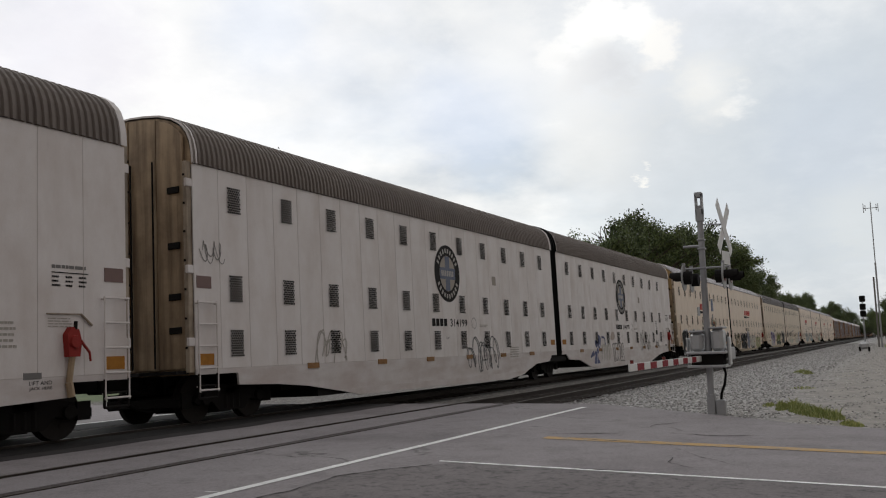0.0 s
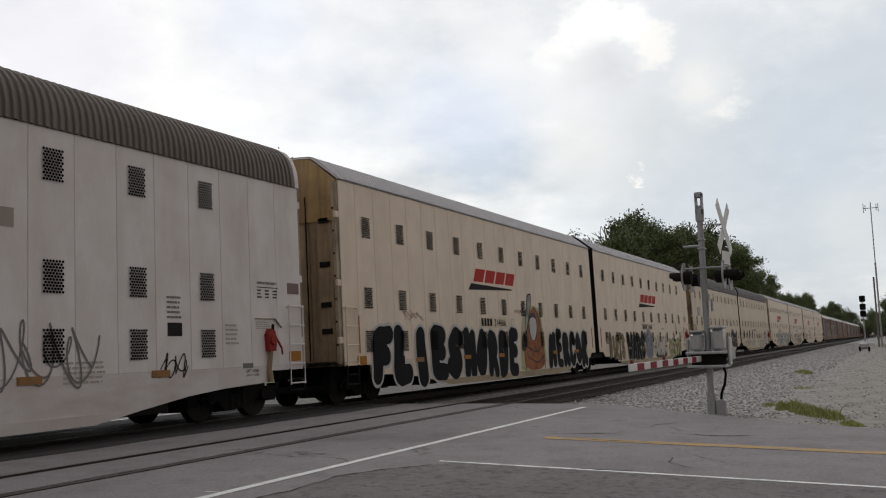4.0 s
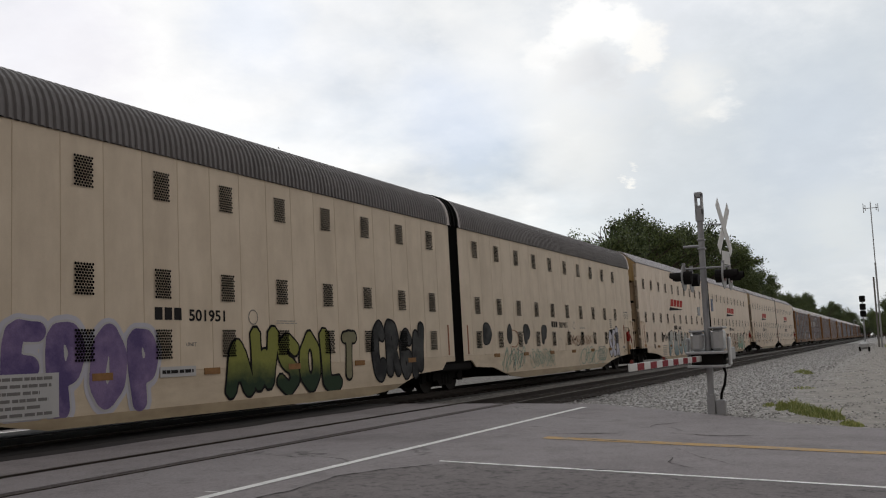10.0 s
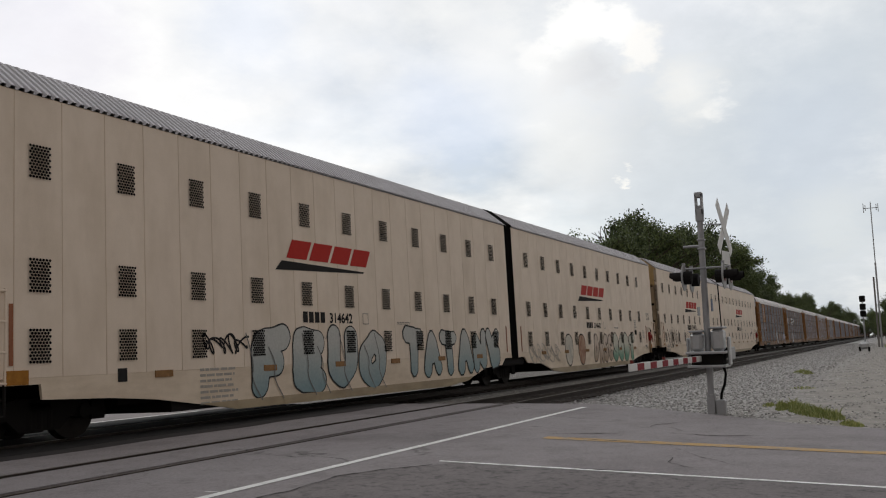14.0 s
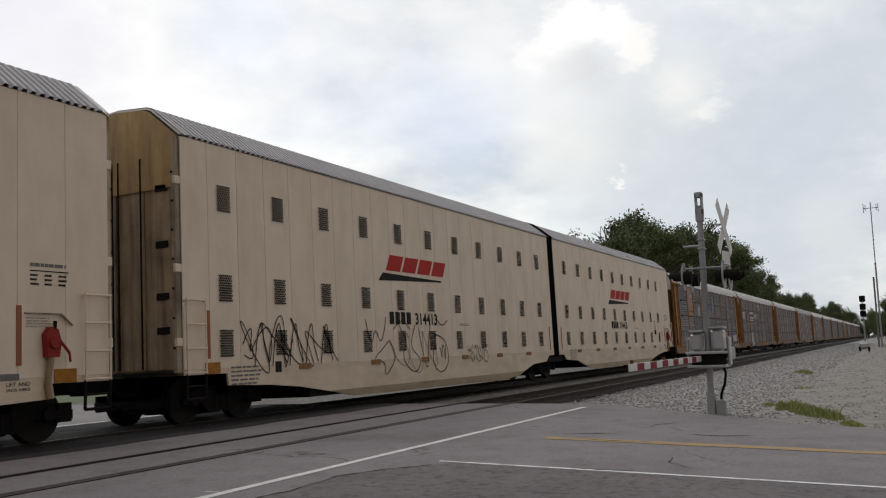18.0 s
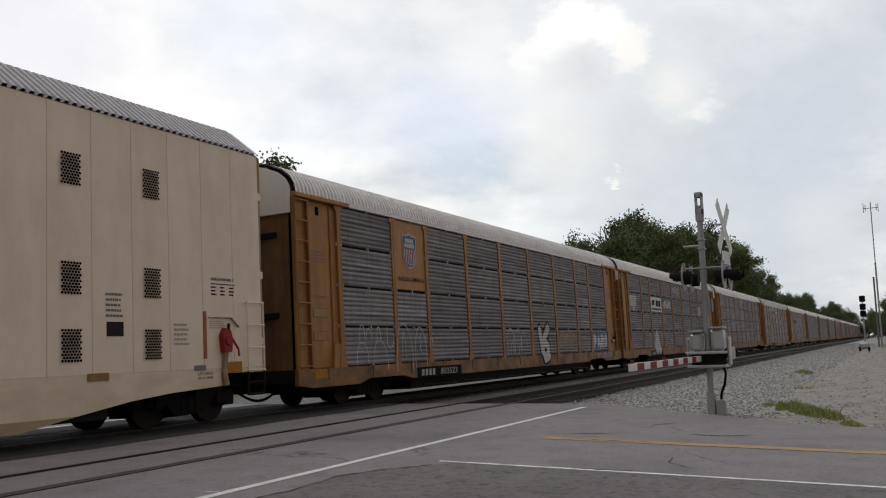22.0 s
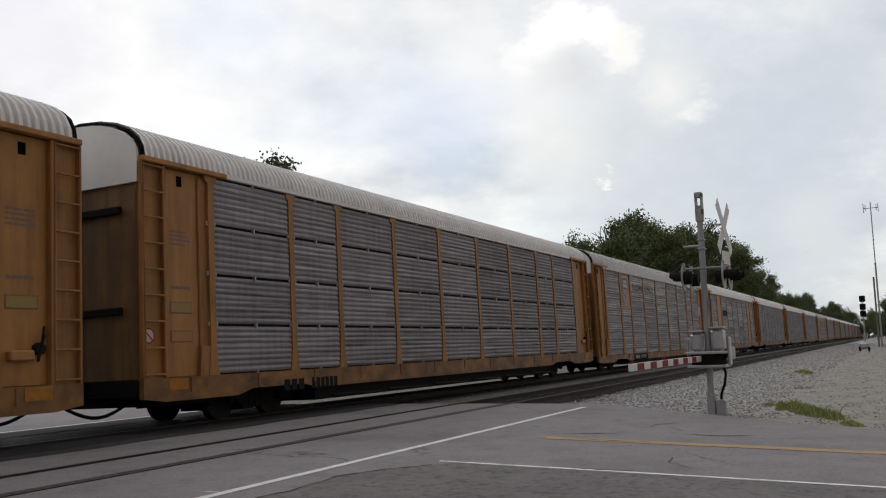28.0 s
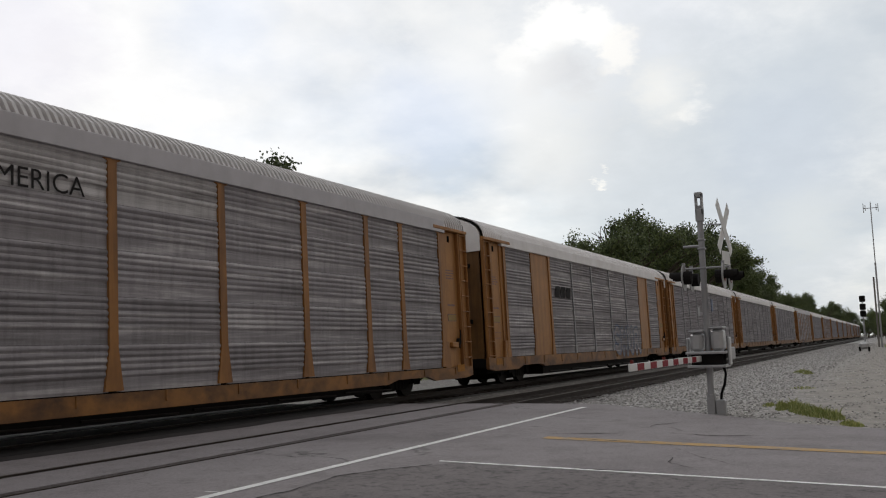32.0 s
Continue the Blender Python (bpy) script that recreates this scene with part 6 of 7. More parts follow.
    scrawl(g, 9.60, 11.90, 3.2, 3.75, M["spray_white"], 65, 6, 0.06, 0.024)
    scrawl(g, 12.50, 14.90, 4.1, 4.7, M["spray_white"], 66, 5, 0.04, 0.024)
    u = low_car(290.75, label, panel="galvanised_pale", posts=POSTS_EVEN)
    v = low_car(318.77, "three-level car carrier with pitted silver panels and pale roof", "pale", "galvanised_old", False, 1)
    lettering("slogan", "BUILDING", v, 7.1, 9.25, 4.02, 4.35, M["ink"], 0.006)
    lettering("slogan", "AMERICA", v, 9.62, 11.7, 4.02, 4.35, M["ink"], 0.006)
    sill_number(v, 6.3, "852917", 0.4)
    for k, (x, z, q) in enumerate(((0.72, 1.75, 0.45), (0.78, 1.2, 0.4), (0.1, 1.55, 0.35))):
        scrawl(v, x, x + q, z, z + 0.4, M["brown_mark"], 90 + k, 4, 0.03, -0.07, "smeared brown tag")
    bars("mark_bar", u, 4.15, 4.95, 0.5, 0.74, M["black_steel"], 3, 0.0, 0.2, 0.034)
    bars("mark_bar", u, 5.2, 6.3, 0.5, 0.74, M["black_steel"], 6, 0.0, 0.2, 0.034)
    for r, m, o in ((0.15, "red_paint", -0.046), (0.12, "spray_white", -0.044)):
        blob(u, [(0.21 + r * math.cos(k * math.pi / 6), 1.7 + r * math.sin(k * math.pi / 6)) for k in range(12)], M[m], o, "round white warning sign with a red rim", "sign", 1)
    stroke(u, [(0.12, 1.79), (0.3, 1.61)], 0.03, M["red_paint"], -0.04, "sign_bar")
    w = low_car(347.2, "three-level car carrier with broad yellow bays and silver panels", "white", "galvanised_old", False, None, (1, 7), base=0.93, thin=(3, 4, 5, 6))
    bars("emblem_bar", w, 7.1, 9.2, 3.2, 3.65, M["ink"], 3, 0.3, 0.2, 0.012)
    bubble(w, "SHUR", 15.4, 20.3, 0.7, 2.1, M["galvanised_old"], M["spray_dusk"], None, "dark blue outline graffiti letters", 0.0, 0.09, 1.0, True, "old")
    # the rest of the train
    p = low_car(375.1, "three-level car carrier with plain zinc panels and thin grey posts", "white", "galvanised_pale", False, base=0.93, thin=range(1, 9))
    for i in range(13):
        car = copy_thing((p, p, v, p, u, p)[i % 6], Matrix())
        CARS.append((car, 403.2 + 28.1 * i))


build_train()
TRACK_Y, LEAN = 13.485, -1.315

# ---- ground, road and tracks ----
NEAR_Y = 8.89


def ground_z(y):
    if y < -6:
        return -0.05 - 0.03 * 11.7
    if y < 5.7:
        return -0.05 - 0.03 * (5.7 - y)
    if y < 7.4:
        return -0.05 - 0.12 * (y - 5.7) / 1.7
    if y < 15.6:
        return -0.17
    return -0.17 - min(0.35, 0.12 * (y - 15.6))


def road_z(y):
    if y > 5.7:
        return -0.012
    return -0.012 - 0.03 * (5.7 - max(y, -6))


def build_ground():
    bm = bmesh.new()
    xs = [-1500, -400, -120, -40, -10, 0, 10, 16, 20, 25, 30, 40, 60, 90, 140, 250, 500, 1000, 2500]
    ys = [-1500, -400, -100, -30, -6, 0, 3, 5.7, 6.5, 7.4, 9, 12, 15.6, 17, 18.5, 25, 60, 150, 500, 1500]
    grid = [[bm.verts.new((x, y, ground_z(y))) for x in xs] for y in ys]
    for a, b in zip(grid, grid[1:]):
        for i in range(len(xs) - 1):
            bm.faces.new((a[i], a[i + 1], b[i + 1], b[i]))
    tagged(part("ground", bm, M["ground"], None), "grey gravel ground with a pale trodden lane and grass verge", "ground", kind="structure")


def far_edge(y):
    pts = [(-40, 15.4), (0.2, 16.3), (1.5, 16.75), (2.7, 17.7), (4.5, 19.0), (6.2, 20.1), (8.1, 20.3), (16.5, 20.6), (40, 20.6)]
    for (y0, x0), (y1, x1) in zip(pts, pts[1:]):
        if y <= y1:
            return x0 + (x1 - x0) * (y - y0) / (y1 - y0)
    return pts[-1][1]


def build_road():
    bm = bmesh.new()
    gaps = []
    for c in (NEAR_Y, 13.485):
        for s in (-0.7175, 0.7175):
            edge = 0.04 if c == NEAR_Y else 0.26
            gaps.append((c + s - 0.14, c + s + 0.09) if s > 0 else (c + s - edge, c + s + 0.22))
    cuts = sorted([-40, -6, -3, 0, 1.5, 2.7, 4.5, 5.7, 6.2, 7.4, 8.1, 16.5, 22, 40] + [k for g in gaps for k in g])
    for a, b in zip(cuts, cuts[1:]):
        if any(abs(a - g[0]) < 1e-6 for g in gaps):
            continue
        xa, xb = far_edge(a), far_edge(b)
        za, zb = road_z(a), road_z(b)
        top = [bm.verts.new(v) for v in ((-45, a, za), (xa, a, za), (xb, b, zb), (-45, b, zb))]
        low = [bm.verts.new((v.co.x, v.co.y, v.co.z - 0.16)) for v in top]
        bm.faces.new(top)
        for i in range(4):
            j = (i + 1) % 4
            bm.faces.new((top[j], top[i], low[i], low[j]))
    bmesh.ops.recalc_face_normals(bm, faces=bm.faces)
    tagged(part("road", bm, M["asphalt"], None), "worn cracked grey asphalt of a level crossing", "road", kind="structure")

    def strip(name, a, b, w, mat, label, lift=0.005):
        bm = bmesh.new()
        n = 24
        d = Vector((b[0] - a[0], b[1] - a[1]))
        q = Vector((-d.y, d.x)).normalized() * w / 2
        rows = []
        for i in range(n + 1):
            p = Vector(a) + d * i / n
            rows.append([bm.verts.new((p.x + s * q.x, p.y + s * q.y, road_z(p.y + s * q.y) + lift)) for s in (-1, 1)])
        for r, t in zip(rows, rows[1:]):
            bm.faces.new((r[0], r[1], t[1], t[0]))
        bmesh.ops.recalc_face_normals(bm, faces=bm.faces)
        tagged(part(name, bm, mat, None), label, "road marking", kind="structure")

    strip("stop_line", (2.0, 6.02), (19.0, 5.99), 0.13, M["line_white"], "white stop line painted along the crossing")
    strip("stop_line", (2.0, 15.72), (18.0, 15.6), 0.13, M["line_worn"], "worn white stop line on the far side of the crossing")
    strip("line_tick", (7.29, 6.26), (7.29, 5.92), 0.02, M["line_worn"], "short thin white tick across the stop line")
    strip("edge_line", (10.12, 5.05), (10.17, -8.0), 0.085, M["line_worn"], "thin worn white edge line")
    strip("centre_line", (13.05, 4.75), (12.95, -8.0), 0.3, M["line_yellow"], "faded yellow centre line")


def apron_edge(x):
    return 5.47 - 0.62 * min(max((x - 8.3) / 1.7, 0.0), 1.0) ** 2 + 0.035 * math.sin(3.1 * x) + 0.02 * math.sin(9.7 * x)


def build_apron():
    """Older, darker paving on the near side of the road, and the cracks in it and beyond."""
    bm = bmesh.new()
    xs = [-8.0 + 18.04 * i / 150 for i in range(151)]
    rows = []
    for x in xs:
        top = apron_edge(x)
        rows.append([bm.verts.new((x, y, road_z(y) + 0.003)) for y in [-6.0 + (top + 6.0) * k / 20 for k in range(21)]])
    for a, b in zip(rows, rows[1:]):
        for k in range(20):
            bm.faces.new((a[k], b[k], b[k + 1], a[k + 1]))
    tagged(part("pavement", bm, M["old_asphalt"], None), "older rough dark asphalt beside the road", "pavement", kind="structure")
    rnd = random.Random(31)
    runs = [[(x, apron_edge(x) + 0.01) for x in [5.0 + 0.1 * k for k in range(49)]]]
    for x, y, way, length in ((10.15, 3.3, -85, 0.7), (13.1, 4.55, -88, 1.6), (13.0, 2.9, 190, 2.6), (11.7, 2.6, 200, 1.4), (14.6, 1.8, 120, 1.5), (13.6, 4.9, -88, 1.2), (16.2, 3.4, 150, 1.3), (17.3, 2.9, -80, 1.0)):
        p, a = [(x, y)], radians(way)
        for _ in range(int(length / 0.07)):
            a += rnd.gauss(0, 0.38)
            q = 0.6 * radians(way) + 0.4 * a
            p.append((p[-1][0] + 0.07 * math.cos(q), p[-1][1] + 0.07 * math.sin(q)))
        runs.append(p)
    for k, p in enumerate(runs):
        bm = bmesh.new()
        last = None
        for i, (x, y) in enumerate(p):
            w = (0.012 + 0.03 * rnd.random() ** 2) * (1.0 if k == 0 else 1.0 * math.sin(math.pi * (i + 0.5) / len(p)))
            cur = bm.verts.new((x - w, y, road_z(y) + 0.006)), bm.verts.new((x + w, y + w, road_z(y + w) + 0.006))
            if last:
                bm.faces.new((last[0], last[1], cur[1], cur[0]))
            last = cur
        bmesh.ops.recalc_face_normals(bm, faces=bm.faces)
        tagged(part("road_crack", bm, M["ballast_dark"], None), "dark ragged crack in the worn asphalt", "crack", kind="structure")


def build_shade_strips():
    """Dark strips along the main track's rails: the train's shade laid on as colour, outer edges ragged."""
    for k, (y0, y1) in enumerate(((11.55, 12.5), (12.93, 14.05), (14.32, 15.5), (11.05, 11.7))):
        bm = bmesh.new()
        n = 90
        rows = []
        for i in range(n + 1):
            x = -40 + 60.3 * i / n
            w = 0.05 * math.sin(1.7 * x) + 0.04 * math.sin(5.9 * x + 1) + 0.03 * math.sin(13 * x) if k in (0, 3) else 0.0
            rows.append([bm.verts.new((x, y, -0.008 + (h - 0.003 if k == 3 else h))) for y, h in ((y0 + w, 0.0), (y0 + w + 0.03, 0.006), (y1, 0.006), (y1, -0.1))])
        for a, b in zip(rows, rows[1:]):
            for i in range(3):
                bm.faces.new((a[i], b[i], b[i + 1], a[i + 1]))
        bmesh.ops.recalc_face_normals(bm, faces=bm.faces)
        tagged(part("pavement", bm, M["shade_edge" if k == 3 else "shade_dark"], None), "black strip painted as the train's shade beside the rails" if k < 3 else "dark strip painted as the outer edge of the train's shade", "pavement", kind="structure")


def rail(name, y, z, x0, x1, tilt=0.0):
    prof = [(-0.07, -0.172), (0.07, -0.172), (0.07, -0.16), (0.01, -0.13), (0.01, -0.045), (0.036, -0.035), (0.036, -0.003), (-0.036, -0.003), (-0.036, -0.035), (-0.01, -0.045), (-0.01, -0.13), (-0.07, -0.16)]
    bm = bmesh.new()
    a = [bm.verts.new((x0, y + p, z + q)) for p, q in prof]
    b = [bm.verts.new((x1, y + p, z + q)) for p, q in prof]
    for i in range(len(prof)):
        j = (i + 1) % len(prof)
        bm.faces.new((a[i], a[j], b[j], b[i]))
    bmesh.ops.recalc_face_normals(bm, faces=bm.faces)
    ob = tagged(part(name, bm, M["rail_steel"], None), "brown steel running rail", "rail", "running rails", "structure")
    part("rail_head", boxes((x0, x1, y - 0.03, y + 0.03, z - 0.003, z)), M["rail_head"], ob, "worn shiny rail head")


def build_tracks():
    for c, lean in ((NEAR_Y, 0.0), (13.485, 1.315)):
        for s in (-0.7175, 0.7175):
            rail("rail", c + s, -math.sin(radians(lean)) * s, -60, 900)
    tie = mesh_of("sleeper", boxes((-0.11, 0.11, -1.3, 1.3, -0.14, 0.0), bev=0.012), M["tie_wood"])
    for c, name, n in ((NEAR_Y, "track_bed", 150), (13.485, "track_bed", 60)):
        bed = part(name, boxes((-60, 900, c - 1.75, c + 1.75, -0.24, -0.165)), M["ballast_dark"], None)
        tagged(bed, "dark oily ballast bed between wooden sleepers", "track bed", kind="structure")
        for i in range(n):
            put("sleeper", tie, bed, (20.9 + 0.55 * i, c, -0.13))
        bm = bmesh.new()
        for i in range(260):
            box(bm, 20.9 + 0.55 * (n + i) - 0.11, 20.9 + 0.55 * (n + i) + 0.11, c - 1.3, c + 1.3, -0.24, -0.13)
        tagged(part("sleeper_rest", bm, M["tie_wood"], bed), kind="stuff")




def build_stones():
    """Loose ballast and gravel beside the track, as one heap of stones."""
    rnd = random.Random(11)
    shapes = []
    for k in range(6):
        bm = bmesh.new()
        bmesh.ops.create_icosphere(bm, subdivisions=1, radius=1.0)
        vs = [(v.co.x * rnd.uniform(0.7, 1.2), v.co.y * rnd.uniform(0.7, 1.2), v.co.z * rnd.uniform(0.5, 0.9)) for v in bm.verts]
        bm.faces.ensure_lookup_table()
        bm.verts.index_update()
        fs = [[v.index for v in f.verts] for f in bm.faces][::1]
        shapes.append((np.array(vs), fs))
        bm.free()
    verts, faces, base = [], [], 0
    for k in range(38000):
        u = rnd.random()
        x = 16.0 + 150 * u ** 3.2
        y = rnd.uniform(-0.3, 8.0)
        if x < far_edge(y) + 0.05:
            continue
        if y < 2.5 and rnd.random() < 0.6 + 0.38 * math.sin(0.9 * x + 2.3 * y) ** 2:
            continue
        vs, fs = shapes[k % 6]
        r = rnd.uniform(0.009, 0.026) * (1 + 1.2 * u * u)
        a = rnd.uniform(0, 6.28)
        c, s = math.cos(a), math.sin(a)
        p = vs * r
        q = np.stack([p[:, 0] * c - p[:, 1] * s + x, p[:, 0] * s + p[:, 1] * c + y, p[:, 2] + ground_z(y) + r * 0.25], 1)
        verts.extend(map(tuple, q))
        faces.extend([[i + base for i in f] for f in fs])
        base += len(vs)
    me = bpy.data.meshes.new("ballast_stones")
    me.from_pydata(verts, [], faces)
    me.materials.append(M["stones"])
    tagged(new("ballast_stones", me), "loose grey crushed-stone ballast beside the track", "gravel", kind="stuff")


def build_grass():
    rnd = random.Random(4)
    def patch(name, spots, n, h, label):
        verts, faces = [], []
        for k in range(n):
            cx, cy, rx, ry = rnd.choice(spots)
            a, q = rnd.uniform(0, 6.28), math.sqrt(rnd.random())
            x, y = cx + rx * q * math.cos(a), cy + ry * q * math.sin(a)
            if x < far_edge(y) - 0.1:
                continue
            z = ground_z(y)
            hh = h * rnd.uniform(0.3, 1.0) * (1.2 - q)
            t = rnd.uniform(0, 6.28)
            w = 0.006 + 0.0002 * x
            lx, ly = rnd.uniform(-0.5, 0.5) * hh, rnd.uniform(-0.5, 0.5) * hh
            b = len(verts)
            verts += [(x - w * math.cos(t), y - w * math.sin(t), z - 0.01), (x + w * math.cos(t), y + w * math.sin(t), z - 0.01), (x + lx * 0.5 + w * math.cos(t) * 0.7, y + ly * 0.5 + w * math.sin(t) * 0.7, z + hh * 0.65), (x + lx * 0.5 - w * math.cos(t) * 0.7, y + ly * 0.5 - w * math.sin(t) * 0.7, z + hh * 0.65), (x + lx, y + ly, z + hh)]
            faces += [(b, b + 1, b + 2, b + 3), (b + 3, b + 2, b + 4)]
        me = bpy.data.meshes.new(name)
        me.from_pydata(verts, [], faces)
        me.materials.append(M["grass"])
        tagged(new(name, me), label, "grass", kind="stuff")
    patch("grass_patch", [(20.9, 1.98, 0.8, 0.2), (20.2, 1.8, 0.9, 0.2), (19.6, 1.6, 0.8, 0.22), (19.3, 1.42, 0.8, 0.22), (18.9, 1.22, 0.7, 0.2), (18.4, 1.02, 0.5, 0.15), (20.4, 2.15, 0.6, 0.12)], 2600, 0.23, "ragged tuft of yellow-green grass on the gravel")
    patch("grass_patch", [(17.4, 0.78, 0.4, 0.13), (17.0, 0.64, 0.4, 0.13)], 480, 0.12, "small tuft of green grass on the gravel")
    patch("grass_patch", [(21.2, 2.5, 0.5, 0.14), (21.6, 2.3, 0.4, 0.1)], 300, 0.1, "thin sprigs of grass on the gravel")
    patch("grass_patch", [(40.5, 3.4, 1.7, 0.3), (38.8, 3.05, 0.8, 0.2)], 380, 0.18, "sparse weeds on the gravel")
    patch("grass_patch", [(28.4, 2.4, 0.8, 0.35)], 160, 0.07, "flat dry weeds on the gravel")
    patch("grass_patch", [(100, -0.4, 14, 0.7), (125, 0.2, 10, 0.6)], 1500, 0.7, "tall weeds beside the lane")
    patch("grass_verge", [(45, 27, 12, 2.0), (70, 27, 16, 2.5), (95, 27, 20, 3)], 4000, 0.6, "tall green verge grass beyond the tracks")


# ---- crossing signal with its gate ----
def build_gate():
    X, Y = 18.35, 3.22
    g = tagged(new("crossing_signal"), "grey crossing signal mast with lights, crossbuck and a lowered gate", "crossing signal")
    z0 = ground_z(Y)
    g.location = (X, Y, z0)
    part("base", boxes((-0.08, 0.08, -0.075, 0.075, -0.05, 0.34), (-0.13, 0.13, -0.12, 0.12, -0.05, 0.02), bev=0.012), M["galv_pole"], g, "grey steel base")
    part("junction_box", boxes((-0.1, 0.1, -0.27, -0.09, -0.05, 0.3), bev=0.025), M["galv_pole"], g)
    part("mast", rods(((0, 0, 0.3), (0, 0, 4.1), 0.061), ((0, 0, 0.33), (0, 0, 0.4), 0.085), seg=16), M["galv_pole"], g, smooth=False)
    part("mast_head", boxes((-0.075, 0.075, -0.075, -0.035, 3.9, 4.34), (-0.075, 0.075, 0.035, 0.075, 3.9, 4.34), (-0.075, 0.075, -0.075, 0.075, 4.26, 4.37), (-0.075, 0.075, -0.075, 0.075, 3.78, 4.04), bev=0.014), M["galv_pole"], g)
    for z in (2.84, 3.22, 3.4):
        part("clamp", boxes((-0.075, 0.075, -0.075, 0.075, z, z + 0.04), bev=0.01), M["galv_pole"], g)
    # gate mechanism on its platform
    part("platform", boxes((-0.32, 0.32, -0.38, 0.38, 1.18, 1.23), (-0.3, 0.3, -0.36, 0.36, 0.92, 0.97), bev=0.01), M["alum_box"], g)
    part("mechanism", boxes((-0.22, 0.22, -0.32, -0.09, 1.23, 1.66), bev=0.06), M["alum_box"], g, "aluminium gate mechanism housing")
    part("mechanism", boxes((-0.22, 0.22, 0.07, 0.3, 1.23, 1.6), bev=0.06), M["alum_box"], g)
    part("mechanism_lid", boxes((-0.24, 0.24, -0.34, -0.07, 1.66, 1.7), (-0.24, 0.24, 0.05, 0.32, 1.6, 1.64), bev=0.015), M["galv_pole"], g)
    part("lower_box", boxes((-0.2, 0.2, -0.3, 0.3, 0.97, 1.18), bev=0.01), M["black_steel"], g)
    for y in (-0.4, 0.37):
        part("gate_yoke", boxes((-0.12, 0.12, y - 0.025, y + 0.025, 0.95, 1.5), bev=0.02), M["alum_box"], g)
    part("counterweight", boxes((0.12, 0.6, -0.42, -0.37, 1.05, 1.3), (0.12, 0.6, 0.34, 0.39, 1.05, 1.3), bev=0.02), M["galv_pole"], g)
    bm = bmesh.new()
    pts = [Vector((0.0, -0.26, 0.95)), Vector((0.02, -0.3, 0.8)), Vector((0.0, -0.27, 0.6)), Vector((0.0, -0.2, 0.42)), Vector((0.0, -0.18, 0.27))]
    for a, b in zip(pts, pts[1:]):
        rod(bm, a, b, 0.025, 8)
    part("conduit", bm, M["rubber"], g, "black cable conduit")
    # the arm reaches over the lane
    arm = part("gate_arm", boxes((-5.6, -0.1, 0.10, 0.13, 1.04, 1.15), bev=0.006), M["sign_white"], g, "white gate arm with red stripes")
    for i in range(8):
        x = -5.2 + i * 0.81
        if x < -0.5:
            part("red_stripe", boxes((x, x + 0.4, 0.097, 0.1, 1.044, 1.146)), M["stripe_red"], arm, "red reflective stripe")
    for x in (-5.45, -3.4):
        part("arm_lamp", rods(((x, 0.115, 1.15), (x, 0.115, 1.2), 0.026)), M["lens_red"], arm, "small red arm lamp")
    # flashing lights: one pair faces each way along the road
    part("light_arm", rods(((0, -0.5, 2.86), (0, 0.42, 2.86), 0.019), ((-0.4, -0.44, 2.86), (0.4, -0.44, 2.86), 0.019), ((-0.4, 0.3, 2.86), (0.4, 0.3, 2.86), 0.019)), M["galv_pole"], g)
    for s, yy in ((-1, -0.44), (1, 0.3)):
        for x in (-0.38, 0.38):
            lp = part("signal_lamp", rods(((x, yy, 2.66), (x, yy - s * 0.14, 2.66), 0.13), seg=14), M["black_steel"], g, "black signal lamp with a round backing and hood")
            part("backing", rods(((x, yy + s * 0.0, 2.66), (x, yy + s * 0.015, 2.66), 0.25), seg=24), M["backing_grey"], lp)
            part("lens", rods(((x, yy + s * 0.02, 2.66), (x, yy + s * 0.035, 2.66), 0.11), seg=16), M["lens_red"], lp)
            bm = bmesh.new()
            n = 14
            ra, rb = [], []
            for i in range(n + 1):
                a = -0.5 + (math.pi + 1.0) * i / n
                ra.append(bm.verts.new((x + 0.115 * math.cos(a), yy + s * 0.016, 2.66 + 0.115 * math.sin(a))))
                k = 0.27 if math.sin(a) > 0 else 0.2
                rb.append(bm.verts.new((x + 0.115 * math.cos(a), yy + s * k, 2.66 + 0.115 * math.sin(a))))
            for i in range(n):
                bm.faces.new((ra[i], ra[i + 1], rb[i + 1], rb[i]))
            part("hood", bm, M["black_steel"], lp)
            part("bracket", rods(((x, yy, 2.78), (x, yy, 2.95), 0.032)), M["galv_pole"], lp)
    part("bell_arm", rods(((0, 0.0, 3.3), (0, 0.36, 3.3), 0.026)), M["galv_pole"], g)
    part("notice", boxes((-0.09, 0.09, -0.13, -0.12, 2.0, 2.24)), M["notice_blue"], g, "small blue notice plate")
    part("notice", boxes((-0.12, 0.12, 0.13, 0.14, 1.93, 2.1)), M["galv_pole"], g)
    # crossbuck
    part("sign_arm", rods(((0, 0, 3.72), (0, -0.41, 3.7), 0.012)), M["galv_pole"], g)
    for a in (45, -45):
        m = Matrix.Translation((0, -0.44, 3.62)) @ Matrix.Rotation(radians(-5), 4, "Z") @ Matrix.Translation((0, -0.01 if a > 0 else 0.0, 0)) @ Matrix.Rotation(radians(a), 4, "Y")
        part("crossbuck_blade", boxes((-0.66, 0.66, -0.004, 0.004, -0.115, 0.115), bev=0.002), M["sign_white"], g, "white crossbuck blade", m)
    part("track_sign", boxes((-0.22, 0.22, -0.004, 0.004, -0.13, 0.13)), M["sign_white"], g, "white plate below the crossbuck", Matrix.Translation((0, -0.45, 3.03)) @ Matrix.Rotation(radians(-10), 4, "Z"))


M["notice_blue"] = plain("notice_blue", (0.06, 0.09, 0.18), 0.5)
M["backing_grey"] = plain("backing_grey", (0.34, 0.34, 0.34), 0.55)


